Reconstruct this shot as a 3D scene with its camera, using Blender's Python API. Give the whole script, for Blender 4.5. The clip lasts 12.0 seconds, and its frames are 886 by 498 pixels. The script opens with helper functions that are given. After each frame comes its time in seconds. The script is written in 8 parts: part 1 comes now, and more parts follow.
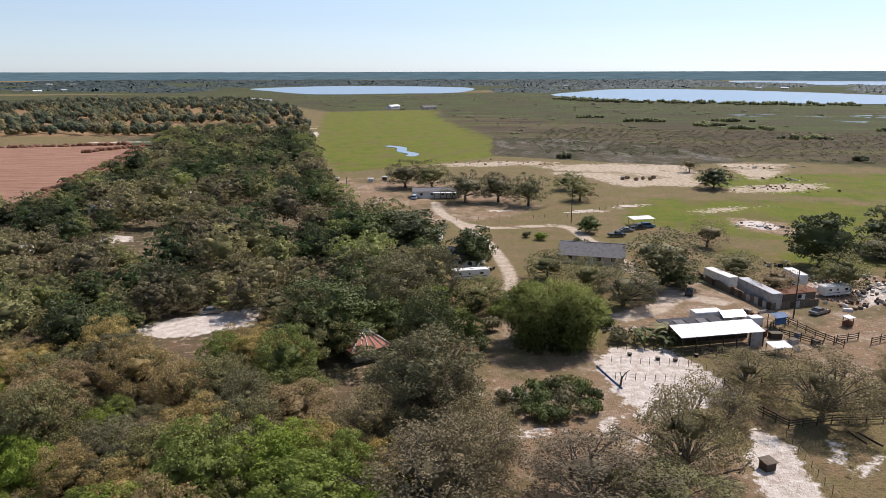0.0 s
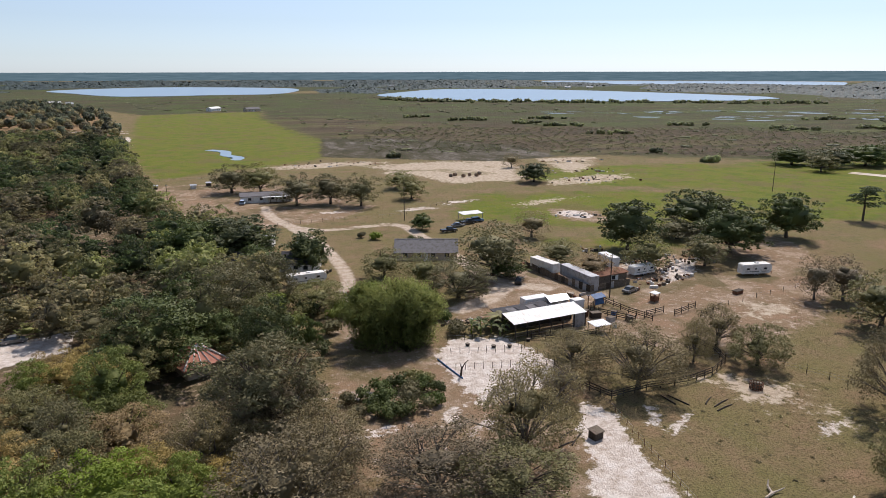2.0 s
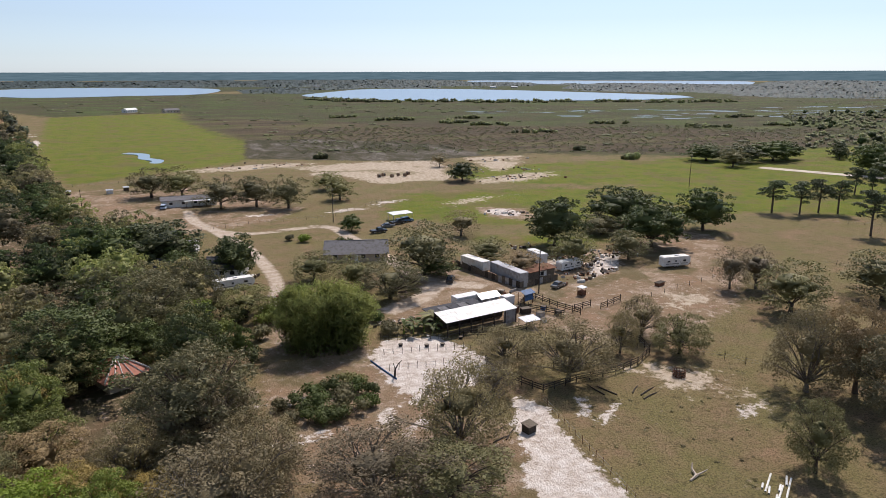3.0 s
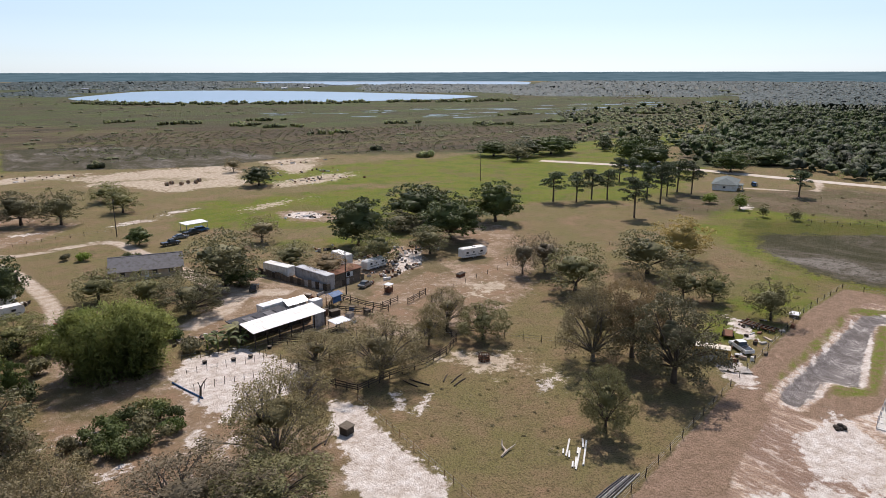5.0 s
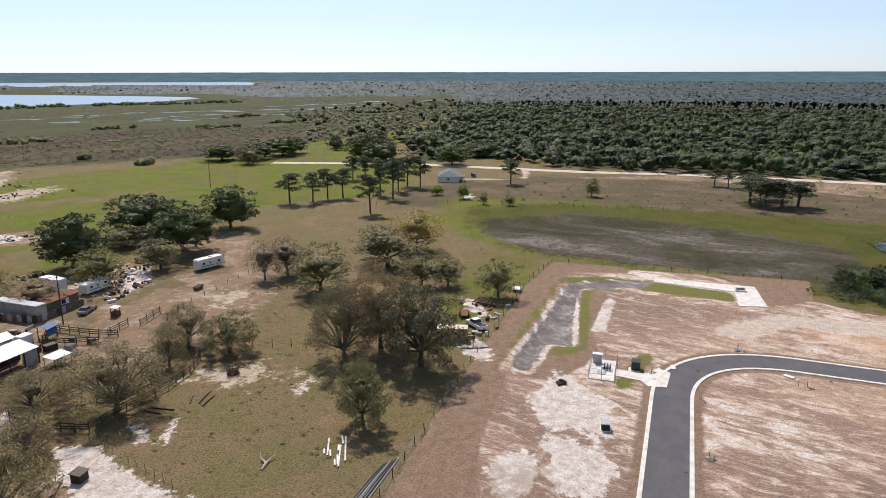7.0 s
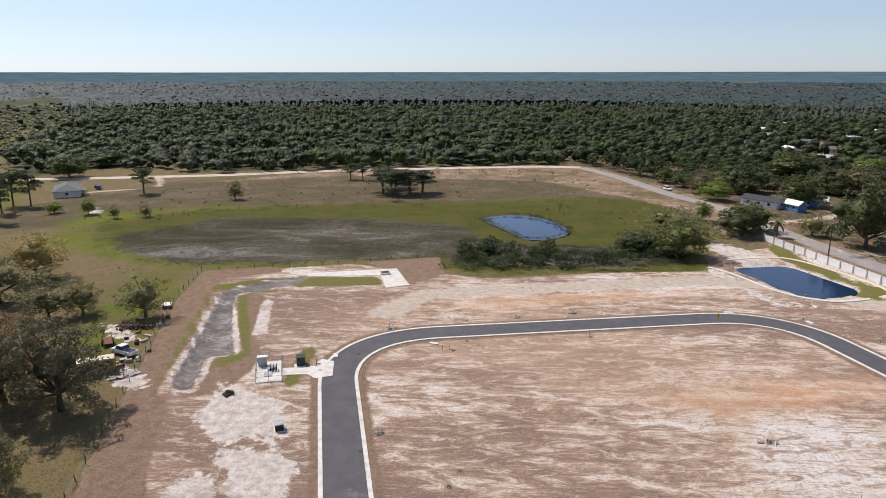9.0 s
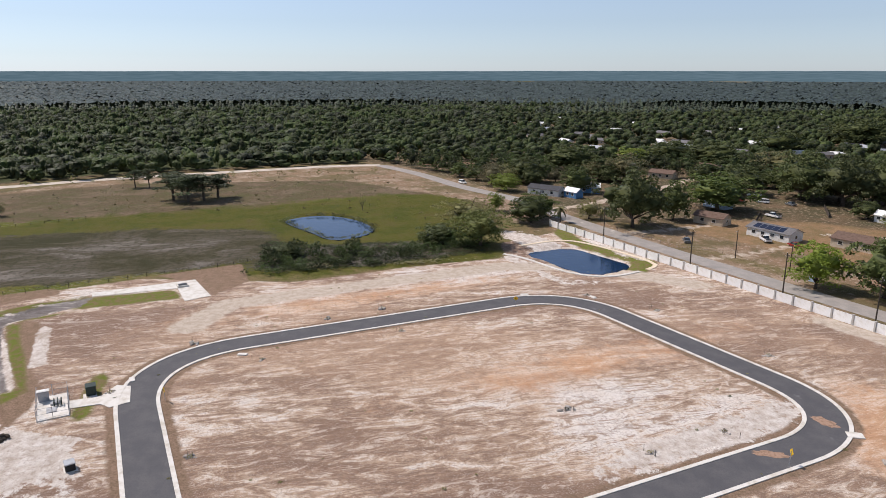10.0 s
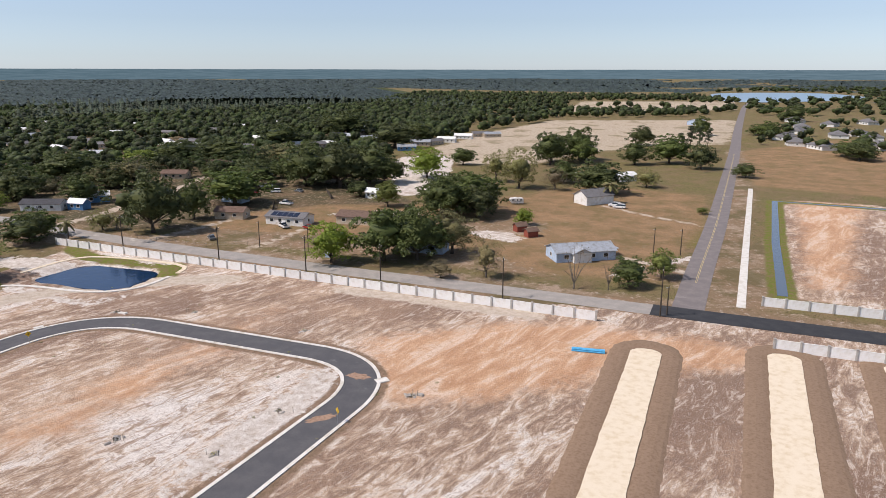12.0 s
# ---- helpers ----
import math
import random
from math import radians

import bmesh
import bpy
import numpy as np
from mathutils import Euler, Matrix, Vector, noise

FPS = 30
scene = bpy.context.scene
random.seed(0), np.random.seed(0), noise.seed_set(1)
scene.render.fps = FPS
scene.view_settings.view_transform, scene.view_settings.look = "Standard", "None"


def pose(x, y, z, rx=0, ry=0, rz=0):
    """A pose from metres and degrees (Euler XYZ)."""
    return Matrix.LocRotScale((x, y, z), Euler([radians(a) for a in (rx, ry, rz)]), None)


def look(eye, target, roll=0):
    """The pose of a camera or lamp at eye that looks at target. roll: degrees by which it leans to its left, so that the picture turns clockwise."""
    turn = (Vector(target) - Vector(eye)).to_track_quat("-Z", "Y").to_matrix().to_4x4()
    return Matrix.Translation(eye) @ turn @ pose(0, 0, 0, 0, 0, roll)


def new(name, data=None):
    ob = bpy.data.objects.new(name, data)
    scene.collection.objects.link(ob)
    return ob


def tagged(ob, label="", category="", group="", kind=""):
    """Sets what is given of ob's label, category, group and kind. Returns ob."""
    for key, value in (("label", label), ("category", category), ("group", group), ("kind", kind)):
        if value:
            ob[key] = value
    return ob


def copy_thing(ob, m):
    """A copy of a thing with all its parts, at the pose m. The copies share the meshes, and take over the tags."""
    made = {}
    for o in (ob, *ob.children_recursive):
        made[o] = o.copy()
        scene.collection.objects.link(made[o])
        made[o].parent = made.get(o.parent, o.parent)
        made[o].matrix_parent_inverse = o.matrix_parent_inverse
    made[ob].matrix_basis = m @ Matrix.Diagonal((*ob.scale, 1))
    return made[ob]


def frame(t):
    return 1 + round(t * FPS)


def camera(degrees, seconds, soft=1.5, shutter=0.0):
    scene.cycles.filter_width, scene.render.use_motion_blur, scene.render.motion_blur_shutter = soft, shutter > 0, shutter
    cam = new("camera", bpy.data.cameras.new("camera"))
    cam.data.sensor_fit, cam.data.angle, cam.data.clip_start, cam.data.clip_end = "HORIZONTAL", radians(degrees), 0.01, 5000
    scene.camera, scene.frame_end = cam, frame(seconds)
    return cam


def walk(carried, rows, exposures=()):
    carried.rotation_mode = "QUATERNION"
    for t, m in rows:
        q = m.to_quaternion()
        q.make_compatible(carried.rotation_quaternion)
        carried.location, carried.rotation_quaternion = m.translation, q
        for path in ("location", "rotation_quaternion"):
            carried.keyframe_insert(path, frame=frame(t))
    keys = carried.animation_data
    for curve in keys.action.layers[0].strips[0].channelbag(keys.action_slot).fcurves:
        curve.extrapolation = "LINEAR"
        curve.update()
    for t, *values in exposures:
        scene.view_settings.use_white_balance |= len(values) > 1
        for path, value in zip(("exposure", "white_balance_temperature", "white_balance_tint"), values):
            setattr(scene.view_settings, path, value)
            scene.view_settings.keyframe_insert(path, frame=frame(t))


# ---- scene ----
EYE = 50.0
cam = camera(65.8, 12.0, 0.5)
# seconds, heading, pitch, lean: the drone hangs in one place and turns
PATH = [
    (0.0, -0.00, -14.48, 0.0),
    (0.5, -4.05, -14.46, 0.0),
    (1.0, -7.77, -14.48, 0.0),
    (1.5, -11.05, -14.45, 0.0),
    (2.0, -14.13, -14.44, 0.0),
    (2.5, -17.10, -14.45, 0.0),
    (2.7, -18.29, -14.45, 0.0),
    (4.3, -30.04, -14.38, 0.0),
    (4.5, -31.99, -14.37, 0.0),
    (5.0, -36.90, -14.37, 0.0),
    (5.5, -41.87, -14.35, 0.0),
    (6.0, -46.82, -14.33, 0.0),
    (6.5, -51.88, -14.33, 0.0),
    (7.0, -58.96, -14.34, 0.0),
    (7.2, -62.11, -14.34, 0.0),
    (8.8, -85.48, -14.31, 0.0),
    (9.0, -88.46, -14.31, 0.0),
    (9.5, -96.52, -14.33, 0.0),
    (10.0, -105.13, -14.38, 0.0),
    (10.5, -114.10, -14.40, 0.0),
    (11.0, -123.98, -14.43, 0.0),
    (11.5, -134.15, -14.46, 0.0),
    (12.0, -144.40, -14.54, 0.0),
]
EXPOSURES = [(0.0, 0.05), (1.0, 0.0), (2.5, -0.08), (5.5, -0.02), (7.0, 0.0), (9.5, -0.14), (11.0, -0.10), (12.0, -0.08)]
walk(cam, [(t, pose(0, 0, EYE, 90 + pitch, lean, yaw)) for t, yaw, pitch, lean in PATH], EXPOSURES)

# ---- light ----
SUN_AZ, SUN_EL = 42.0, 52.0     # degrees clockwise from +y, above the horizon
world = bpy.data.worlds.new("sky")
scene.world = world
world.use_nodes = True
wt = world.node_tree
sky = wt.nodes.new("ShaderNodeTexSky")
sky.sky_type = "NISHITA"
sky.sun_disc = False
sky.sun_elevation, sky.sun_rotation = radians(SUN_EL), radians(SUN_AZ)
sky.air_density, sky.dust_density, sky.ozone_density = 1.0, 0.25, 1.6
wt.nodes["Background"].inputs["Strength"].default_value = 0.11
pale = wt.nodes.new("ShaderNodeHueSaturation")
pale.inputs["Saturation"].default_value = 0.5
wt.links.new(sky.outputs[0], pale.inputs["Color"])
tint = wt.nodes.new("ShaderNodeMix")
tint.data_type, tint.blend_type = "RGBA", "MULTIPLY"
tint.inputs[0].default_value = 1.0
tint.inputs[7].default_value = (0.86, 0.98, 1.20, 1)
wt.links.new(pale.outputs[0], tint.inputs[6])
wt.links.new(tint.outputs[2], wt.nodes["Background"].inputs["Color"])
lamp = bpy.data.lights.new("sun", "SUN")
lamp.energy, lamp.angle, lamp.color = 5.05, radians(0.5), (1.0, 0.905, 0.855)
sun = new("sun", lamp)
_s = Vector((math.sin(radians(SUN_AZ)) * math.cos(radians(SUN_EL)), math.cos(radians(SUN_AZ)) * math.cos(radians(SUN_EL)), math.sin(radians(SUN_EL))))
sun.matrix_world = look(_s * 400, (0, 0, 0))


# ---- material kit ----
class Nodes:
    """A short hand for node materials."""

    def __init__(self, name):
        self.m = bpy.data.materials.new(name)
        self.m.use_nodes = True
        self.t = self.m.node_tree
        self.b = self.t.nodes["Principled BSDF"]
        self.at = None

    def add(self, kind, **sets):
        n = self.t.nodes.new(kind)
        for k, v in sets.items():
            setattr(n, k, v)
        return n

    def put(self, socket, v):
        if isinstance(v, bpy.types.NodeSocket):
            self.t.links.new(v, socket)
        elif isinstance(v, (tuple, list)) and len(v) == 3 and socket.type == "RGBA":
            socket.default_value = (*v, 1)
        else:
            socket.default_value = v

    def pos(self):
        if self.at is None:
            self.at = self.add("ShaderNodeNewGeometry").outputs["Position"]
        return self.at

    def scaled(self, x, y, z, turn=0.0, vec=None):
        n = self.add("ShaderNodeMapping")
        self.put(n.inputs["Vector"], vec or self.pos())
        n.inputs["Scale"].default_value = (x, y, z)
        n.inputs["Rotation"].default_value = (0, 0, radians(turn))
        return n.outputs[0]

    def local(self):
        return self.add("ShaderNodeTexCoord").outputs["Object"]

    def noise(self, scale, detail=3.0, rough=0.55, vec=None, warp=0.0):
        n = self.add("ShaderNodeTexNoise")
        self.put(n.inputs["Vector"], vec or self.pos())
        for k, v in (("Scale", scale), ("Detail", detail), ("Roughness", rough), ("Distortion", warp)):
            n.inputs[k].default_value = v
        return n.outputs[0]

    def cells(self, scale, vec=None, out="Distance"):
        n = self.add("ShaderNodeTexVoronoi")
        self.put(n.inputs["Vector"], vec or self.pos())
        n.inputs["Scale"].default_value = scale
        return n.outputs[out]

    def attr(self, name):
        return self.add("ShaderNodeAttribute", attribute_name=name).outputs["Fac"]

    def rand(self):
        return self.add("ShaderNodeObjectInfo").outputs["Random"]

    def island(self):
        return self.add("ShaderNodeNewGeometry").outputs["Random Per Island"]

    def math(self, op, a, b=0.0, c=0.0):
        n = self.add("ShaderNodeMath", operation=op)
        for s, v in zip(n.inputs, (a, b, c)):
            self.put(s, v)
        return n.outputs[0]

    def span(self, v, a, b, lo=0.0, hi=1.0):
        n = self.add("ShaderNodeMapRange", interpolation_type="SMOOTHSTEP")
        for s, x in zip(n.inputs, (v, a, b, lo, hi)):
            self.put(s, x)
        return n.outputs[0]

    def mix(self, f, a, b, blend="MIX"):
        n = self.add("ShaderNodeMix", data_type="RGBA", blend_type=blend)
        for i, v in ((0, f), (6, a), (7, b)):
            self.put(n.inputs[i], v)
        return n.outputs[2]

    def ramp(self, f, *stops):
        n = self.add("ShaderNodeValToRGB")
        e = n.color_ramp.elements
        while len(e) < len(stops):
            e.new(0.5)
        for k, (p, c) in zip(e, stops):
            k.position, k.color = p, (*c, 1)
        self.put(n.inputs[0], f)
        return n.outputs[0]

    def bump(self, h, strength, distance):
        n = self.add("ShaderNodeBump")
        self.put(n.inputs["Height"], h)
        n.inputs["Strength"].default_value, n.inputs["Distance"].default_value = strength, distance
        self.t.links.new(n.outputs[0], self.b.inputs["Normal"])

    def done(self, color, rough=0.8, metal=0.0, spec=0.3):
        self.put(self.b.inputs["Base Color"], color)
        self.put(self.b.inputs["Roughness"], rough)
        self.put(self.b.inputs["Metallic"], metal)
        self.b.inputs["Specular IOR Level"].default_value = spec
        return self.m


def paint(name, color, rough=0.6, metal=0.0, wear=0.25, size=1.5, spec=0.3):
    """Painted or weathered plain surface: two scales of dirt."""
    n = Nodes(name)
    v = n.local()
    big, fine = n.noise(size, 4, 0.6, v), n.noise(size * 9, 3, 0.6, v)
    dirt = tuple(c * (1 - wear) * k for c, k in zip(color, (0.92, 0.86, 0.76)))
    c = n.mix(n.span(big, 0.4, 0.75), color, dirt)
    c = n.mix(n.math("MULTIPLY", n.span(fine, 0.5, 0.8), 0.5), c, dirt)
    c = n.mix(n.math("MULTIPLY", n.rand(), 0.12), c, tuple(k * 0.7 for k in color))
    n.bump(fine, 0.15, 0.02)
    return n.done(c, rough, metal, spec)


def leaf(name, color, tip, see=0.35, mass=False):
    """Foliage: tone varies by clump, by tree and over the crown; light shines through."""
    n = Nodes(name)
    own = n.span(n.noise(0.075, 2, 0.7), 0.3, 0.7) if mass else n.rand()
    a = n.mix(n.island(), color, tip)
    a = n.mix(n.math("MULTIPLY", n.noise(0.45, 2), 0.5), a, tuple(c * 0.6 for c in color))
    hue = n.add("ShaderNodeHueSaturation")
    n.put(hue.inputs["Hue"], n.math("MULTIPLY_ADD", own, 0.022, 0.488))
    n.put(hue.inputs["Saturation"], n.math("MULTIPLY_ADD", own, 0.2, 0.8))
    n.put(hue.inputs["Value"], n.math("MULTIPLY_ADD", own, 1.2 if mass else 0.45, 0.5 if mass else 0.85))
    n.put(hue.inputs["Color"], a)
    n.done(hue.outputs[0], 0.6, 0, 0.2)
    tr = n.add("ShaderNodeBsdfTranslucent")
    n.put(tr.inputs["Color"], hue.outputs[0])
    mx = n.add("ShaderNodeMixShader")
    mx.inputs[0].default_value = see
    n.t.links.new(n.b.outputs[0], mx.inputs[1])
    n.t.links.new(tr.outputs[0], mx.inputs[2])
    n.t.links.new(mx.outputs[0], n.t.nodes["Material Output"].inputs["Surface"])
    return n.m


def ground_material():
    n = Nodes("ground")
    big, mid, fine, grit = n.noise(0.012, 6, 0.65), n.noise(0.09, 9, 0.72), n.noise(0.6, 8, 0.72), n.noise(3.0, 5, 0.7)
    patch = n.noise(0.045, 9, 0.7, n.scaled(1, 1, 1, 40))
    wob = n.math("ADD", n.math("MULTIPLY", mid, 0.55), n.math("MULTIPLY", fine, 0.45))

    def zone(under, name, color, ragged=3.0, edge=0.5):
        d = n.math("MULTIPLY_ADD", n.math("SUBTRACT", wob, 0.5), ragged * 6, n.attr(name))
        return n.mix(n.span(d, -edge, edge), under, color)

    def specks(under, source, a, b, amount, color):
        return n.mix(n.span(source, a, b, 0.0, amount), under, color)

    def lines(under, source, width, amount, color):
        return specks(under, n.math("ABSOLUTE", n.math("SUBTRACT", source, 0.5)), width, width * 0.3, amount, color)

    # dry pasture: tan thatch with green flush and bare scrapes
    dry = n.ramp(mid, (0.36, (0.265, 0.175, 0.105)), (0.48, (0.215, 0.160, 0.084)), (0.60, (0.182, 0.156, 0.066)))
    dry = specks(dry, n.math("ADD", n.math("MULTIPLY", fine, 0.5), n.math("MULTIPLY", mid, 0.5)), 0.575, 0.63, 0.6, (0.29, 0.225, 0.165))
    dry = specks(dry, patch, 0.47, 0.56, 0.4, (0.185, 0.163, 0.062))
    dry = specks(dry, grit, 0.47, 0.62, 0.7, (0.065, 0.052, 0.026))
    dry = specks(dry, fine, 0.47, 0.36, 0.6, (0.075, 0.066, 0.030))
    green = n.ramp(mid, (0.36, (0.160, 0.142, 0.036)), (0.48, (0.145, 0.162, 0.020)), (0.60, (0.102, 0.136, 0.016)))
    green = specks(green, patch, 0.50, 0.58, 0.7, (0.16, 0.125, 0.055))
    green = specks(green, fine, 0.50, 0.62, 0.6, (0.15, 0.118, 0.052))
    green = specks(green, grit, 0.5, 0.64, 0.6, (0.055, 0.066, 0.018))
    heath = n.ramp(mid, (0.36, (0.145, 0.103, 0.064)), (0.48, (0.120, 0.094, 0.052)), (0.60, (0.100, 0.092, 0.040)))
    heath = specks(heath, patch, 0.50, 0.58, 0.5, (0.20, 0.145, 0.10))
    heath = specks(heath, fine, 0.52, 0.62, 0.6, (0.075, 0.056, 0.036))
    c = zone(zone(dry, "heath", heath, 8.0, 5.0), "green", green, 8.0, 5.0)
    # same green dimmed in colour where it is seen facing away from the sun
    sedge = n.ramp(mid, (0.36, (0.106, 0.088, 0.027)), (0.48, (0.094, 0.092, 0.016)), (0.60, (0.067, 0.078, 0.011)))
    sedge = specks(sedge, fine, 0.50, 0.62, 0.5, (0.095, 0.08, 0.034))
    c = zone(c, "sedge", specks(sedge, grit, 0.5, 0.64, 0.5, (0.042, 0.048, 0.014)), 8.0, 5.0)
    streak = n.noise(1.0, 9, 0.72, n.scaled(0.006, 0.03, 1, 12), 0.6)
    marsh = n.ramp(streak, (0.38, (0.038, 0.045, 0.019)), (0.46, (0.078, 0.064, 0.036)), (0.53, (0.056, 0.074, 0.024)), (0.62, (0.125, 0.135, 0.05)))
    marsh = specks(marsh, n.noise(0.16, 6, 0.75), 0.48, 0.57, 0.8, (0.048, 0.042, 0.025))
    marsh = specks(marsh, n.noise(0.5, 4, 0.7), 0.52, 0.62, 0.6, (0.12, 0.10, 0.055))
    marsh = specks(marsh, big, 0.50, 0.60, 0.6, (0.072, 0.098, 0.026))
    marsh = specks(marsh, big, 0.46, 0.38, 0.6, (0.085, 0.062, 0.038))
    c = zone(c, "marsh", marsh, 14.0, 10.0)
    bog = n.ramp(streak, (0.38, (0.040, 0.036, 0.020)), (0.46, (0.074, 0.054, 0.034)), (0.54, (0.098, 0.072, 0.044)), (0.62, (0.120, 0.112, 0.046)))
    bog = specks(bog, fine, 0.50, 0.60, 0.6, (0.135, 0.112, 0.064))
    bog = specks(bog, n.noise(0.02, 6, 0.65), 0.54, 0.62, 0.7, (0.080, 0.092, 0.026))
    c = zone(c, "bog", specks(bog, grit, 0.5, 0.62, 0.6, (0.036, 0.030, 0.018)), 16.0, 14.0)
    wet = n.ramp(n.noise(1.0, 9, 0.72, n.scaled(0.05, 0.024, 1, 24), 0.9), (0.40, (0.046, 0.044, 0.020)), (0.48, (0.072, 0.062, 0.036)), (0.55, (0.106, 0.091, 0.068)), (0.63, (0.20, 0.175, 0.150)))
    c = zone(c, "wet", specks(wet, fine, 0.5, 0.6, 0.7, (0.042, 0.042, 0.02)), 5.0, 2.0)
    litter = n.ramp(mid, (0.38, (0.16, 0.11, 0.066)), (0.58, (0.085, 0.075, 0.04)))
    litter = specks(litter, fine, 0.54, 0.6, 0.8, (0.36, 0.27, 0.195))
    c = zone(c, "woods", litter, 3.0, 1.5)
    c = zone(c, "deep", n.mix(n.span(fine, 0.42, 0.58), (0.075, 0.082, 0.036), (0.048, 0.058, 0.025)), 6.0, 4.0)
    dirt = n.ramp(mid, (0.38, (0.30, 0.195, 0.125)), (0.49, (0.235, 0.165, 0.10)), (0.60, (0.38, 0.285, 0.205)))
    dirt = specks(dirt, grit, 0.47, 0.62, 0.6, (0.16, 0.11, 0.066))
    dirt = specks(dirt, fine, 0.55, 0.62, 0.7, (0.46, 0.38, 0.31))
    dirt = specks(dirt, patch, 0.50, 0.42, 0.8, (0.135, 0.11, 0.052))
    straw = n.ramp(mid, (0.38, (0.36, 0.225, 0.125)), (0.49, (0.285, 0.180, 0.098)), (0.60, (0.205, 0.148, 0.070)))
    straw = specks(straw, fine, 0.54, 0.62, 0.5, (0.33, 0.25, 0.17))
    c = zone(c, "straw", specks(straw, grit, 0.47, 0.62, 0.6, (0.115, 0.088, 0.045)), 5.0, 3.0)
    c = zone(c, "dirt", dirt, 4.0, 1.5)
    # graded building land: scraped bands, wheel marks, pale and brown patches
    rows = n.noise(1.0, 10, 0.76, n.scaled(0.22, 0.05, 1, 9), 0.7)
    spread = n.noise(1.0, 6, 0.68, n.scaled(0.034, 0.016, 1, 9), 0.5)
    torn = n.noise(1.0, 9, 0.78, n.scaled(0.42, 0.13, 1, 9), 1.2)
    wheel = n.noise(1.0, 2, 0.5, n.scaled(0.5, 0.12, 1, 25), 2.5)
    wheel2 = n.noise(1.0, 2, 0.5, n.scaled(0.10, 0.42, 1, 10), 3.0)
    wheel3 = n.noise(1.0, 2, 0.5, n.scaled(0.8, 0.3, 1, -40), 3.5)
    scratch = n.noise(1.0, 4, 0.7, n.scaled(2.4, 0.5, 1, 12), 1.6)
    tone = n.math("ADD", n.math("MULTIPLY", spread, 0.52), n.math("ADD", n.math("MULTIPLY", torn, 0.36), n.math("MULTIPLY", fine, 0.12)))
    site = n.ramp(tone, (0.454, (0.225, 0.142, 0.100)), (0.490, (0.310, 0.205, 0.143)), (0.517, (0.455, 0.325, 0.228)), (0.542, (0.62, 0.495, 0.388)), (0.570, (0.77, 0.715, 0.660)))
    site = specks(site, torn, 0.535, 0.565, 0.5, (0.70, 0.615, 0.53))
    site = specks(site, torn, 0.475, 0.445, 0.55, (0.235, 0.160, 0.118))
    site = specks(site, big, 0.52, 0.62, 0.35, (0.56, 0.375, 0.245))
    site = lines(site, wheel, 0.022, 0.55, (0.255, 0.172, 0.126))
    site = lines(site, wheel2, 0.018, 0.5, (0.275, 0.185, 0.136))
    site = lines(site, wheel3, 0.02, 0.4, (0.70, 0.62, 0.53))
    site = specks(site, scratch, 0.55, 0.66, 0.55, (0.25, 0.17, 0.125))
    site = specks(site, scratch, 0.43, 0.34, 0.3, (0.66, 0.56, 0.46))
    site = specks(site, grit, 0.50, 0.64, 0.4, (0.31, 0.22, 0.165))
    c = zone(c, "site", site, 0.9, 0.4)
    clay = n.ramp(rows, (0.40, (0.46, 0.26, 0.15)), (0.5, (0.58, 0.355, 0.215)), (0.58, (0.70, 0.54, 0.42)))
    clay = lines(clay, wheel2, 0.02, 0.6, (0.40, 0.23, 0.135))
    clay = lines(clay, wheel, 0.016, 0.5, (0.72, 0.58, 0.46))
    c = zone(c, "clay", specks(clay, grit, 0.47, 0.64, 0.5, (0.42, 0.245, 0.145)), 5.0, 4.0)
    strip = n.mix(n.span(fine, 0.4, 0.6), (0.31, 0.21, 0.148), (0.235, 0.16, 0.106))
    c = zone(c, "strip", specks(strip, grit, 0.46, 0.62, 0.6, (0.12, 0.085, 0.052)), 0.5, 0.4)
    c = zone(c, "verge", n.mix(n.span(fine, 0.44, 0.58), (0.145, 0.165, 0.03), (0.19, 0.145, 0.07)), 0.7, 0.5)
    red = n.ramp(n.noise(1.0, 9, 0.74, n.scaled(0.04, 0.4, 1, -25), 1.0), (0.40, (0.225, 0.118, 0.078)), (0.58, (0.345, 0.205, 0.145)))
    c = zone(c, "red", specks(red, fine, 0.5, 0.6, 0.5, (0.20, 0.105, 0.074)), 1.2, 0.8)
    sand = n.ramp(fine, (0.38, (0.46, 0.385, 0.32)), (0.48, (0.58, 0.505, 0.44)), (0.60, (0.70, 0.645, 0.59)))
    tan = n.ramp(fine, (0.38, (0.30, 0.235, 0.165)), (0.48, (0.42, 0.34, 0.25)), (0.60, (0.52, 0.435, 0.335)))
    c = zone(c, "tan", specks(tan, patch, 0.54, 0.58, 0.7, (0.20, 0.165, 0.085)), 8.0, 1.6)
    sand = specks(sand, grit, 0.47, 0.36, 0.5, (0.30, 0.235, 0.18))
    sand = specks(sand, patch, 0.56, 0.60, 0.6, (0.36, 0.275, 0.205))
    c = zone(c, "sand", sand, 2.4, 0.4)
    silt = n.ramp(n.noise(1.0, 9, 0.74, n.scaled(0.3, 0.12, 1, 20), 0.8), (0.42, (0.15, 0.13, 0.12)), (0.54, (0.235, 0.21, 0.195)), (0.62, (0.42, 0.385, 0.35)))
    c = zone(c, "silt", silt, 0.7, 0.4)
    c = zone(c, "rim", sand, 0.5, 0.25)
    c = zone(c, "lane", specks(n.mix(n.span(fine, 0.4, 0.6), (0.47, 0.385, 0.305), (0.58, 0.495, 0.405)), grit, 0.5, 0.64, 0.4, (0.36, 0.28, 0.21)), 1.6, 0.9)
    c = zone(c, "track", n.mix(n.span(fine, 0.4, 0.6), (0.40, 0.315, 0.235), (0.53, 0.445, 0.355)), 0.5, 0.6)
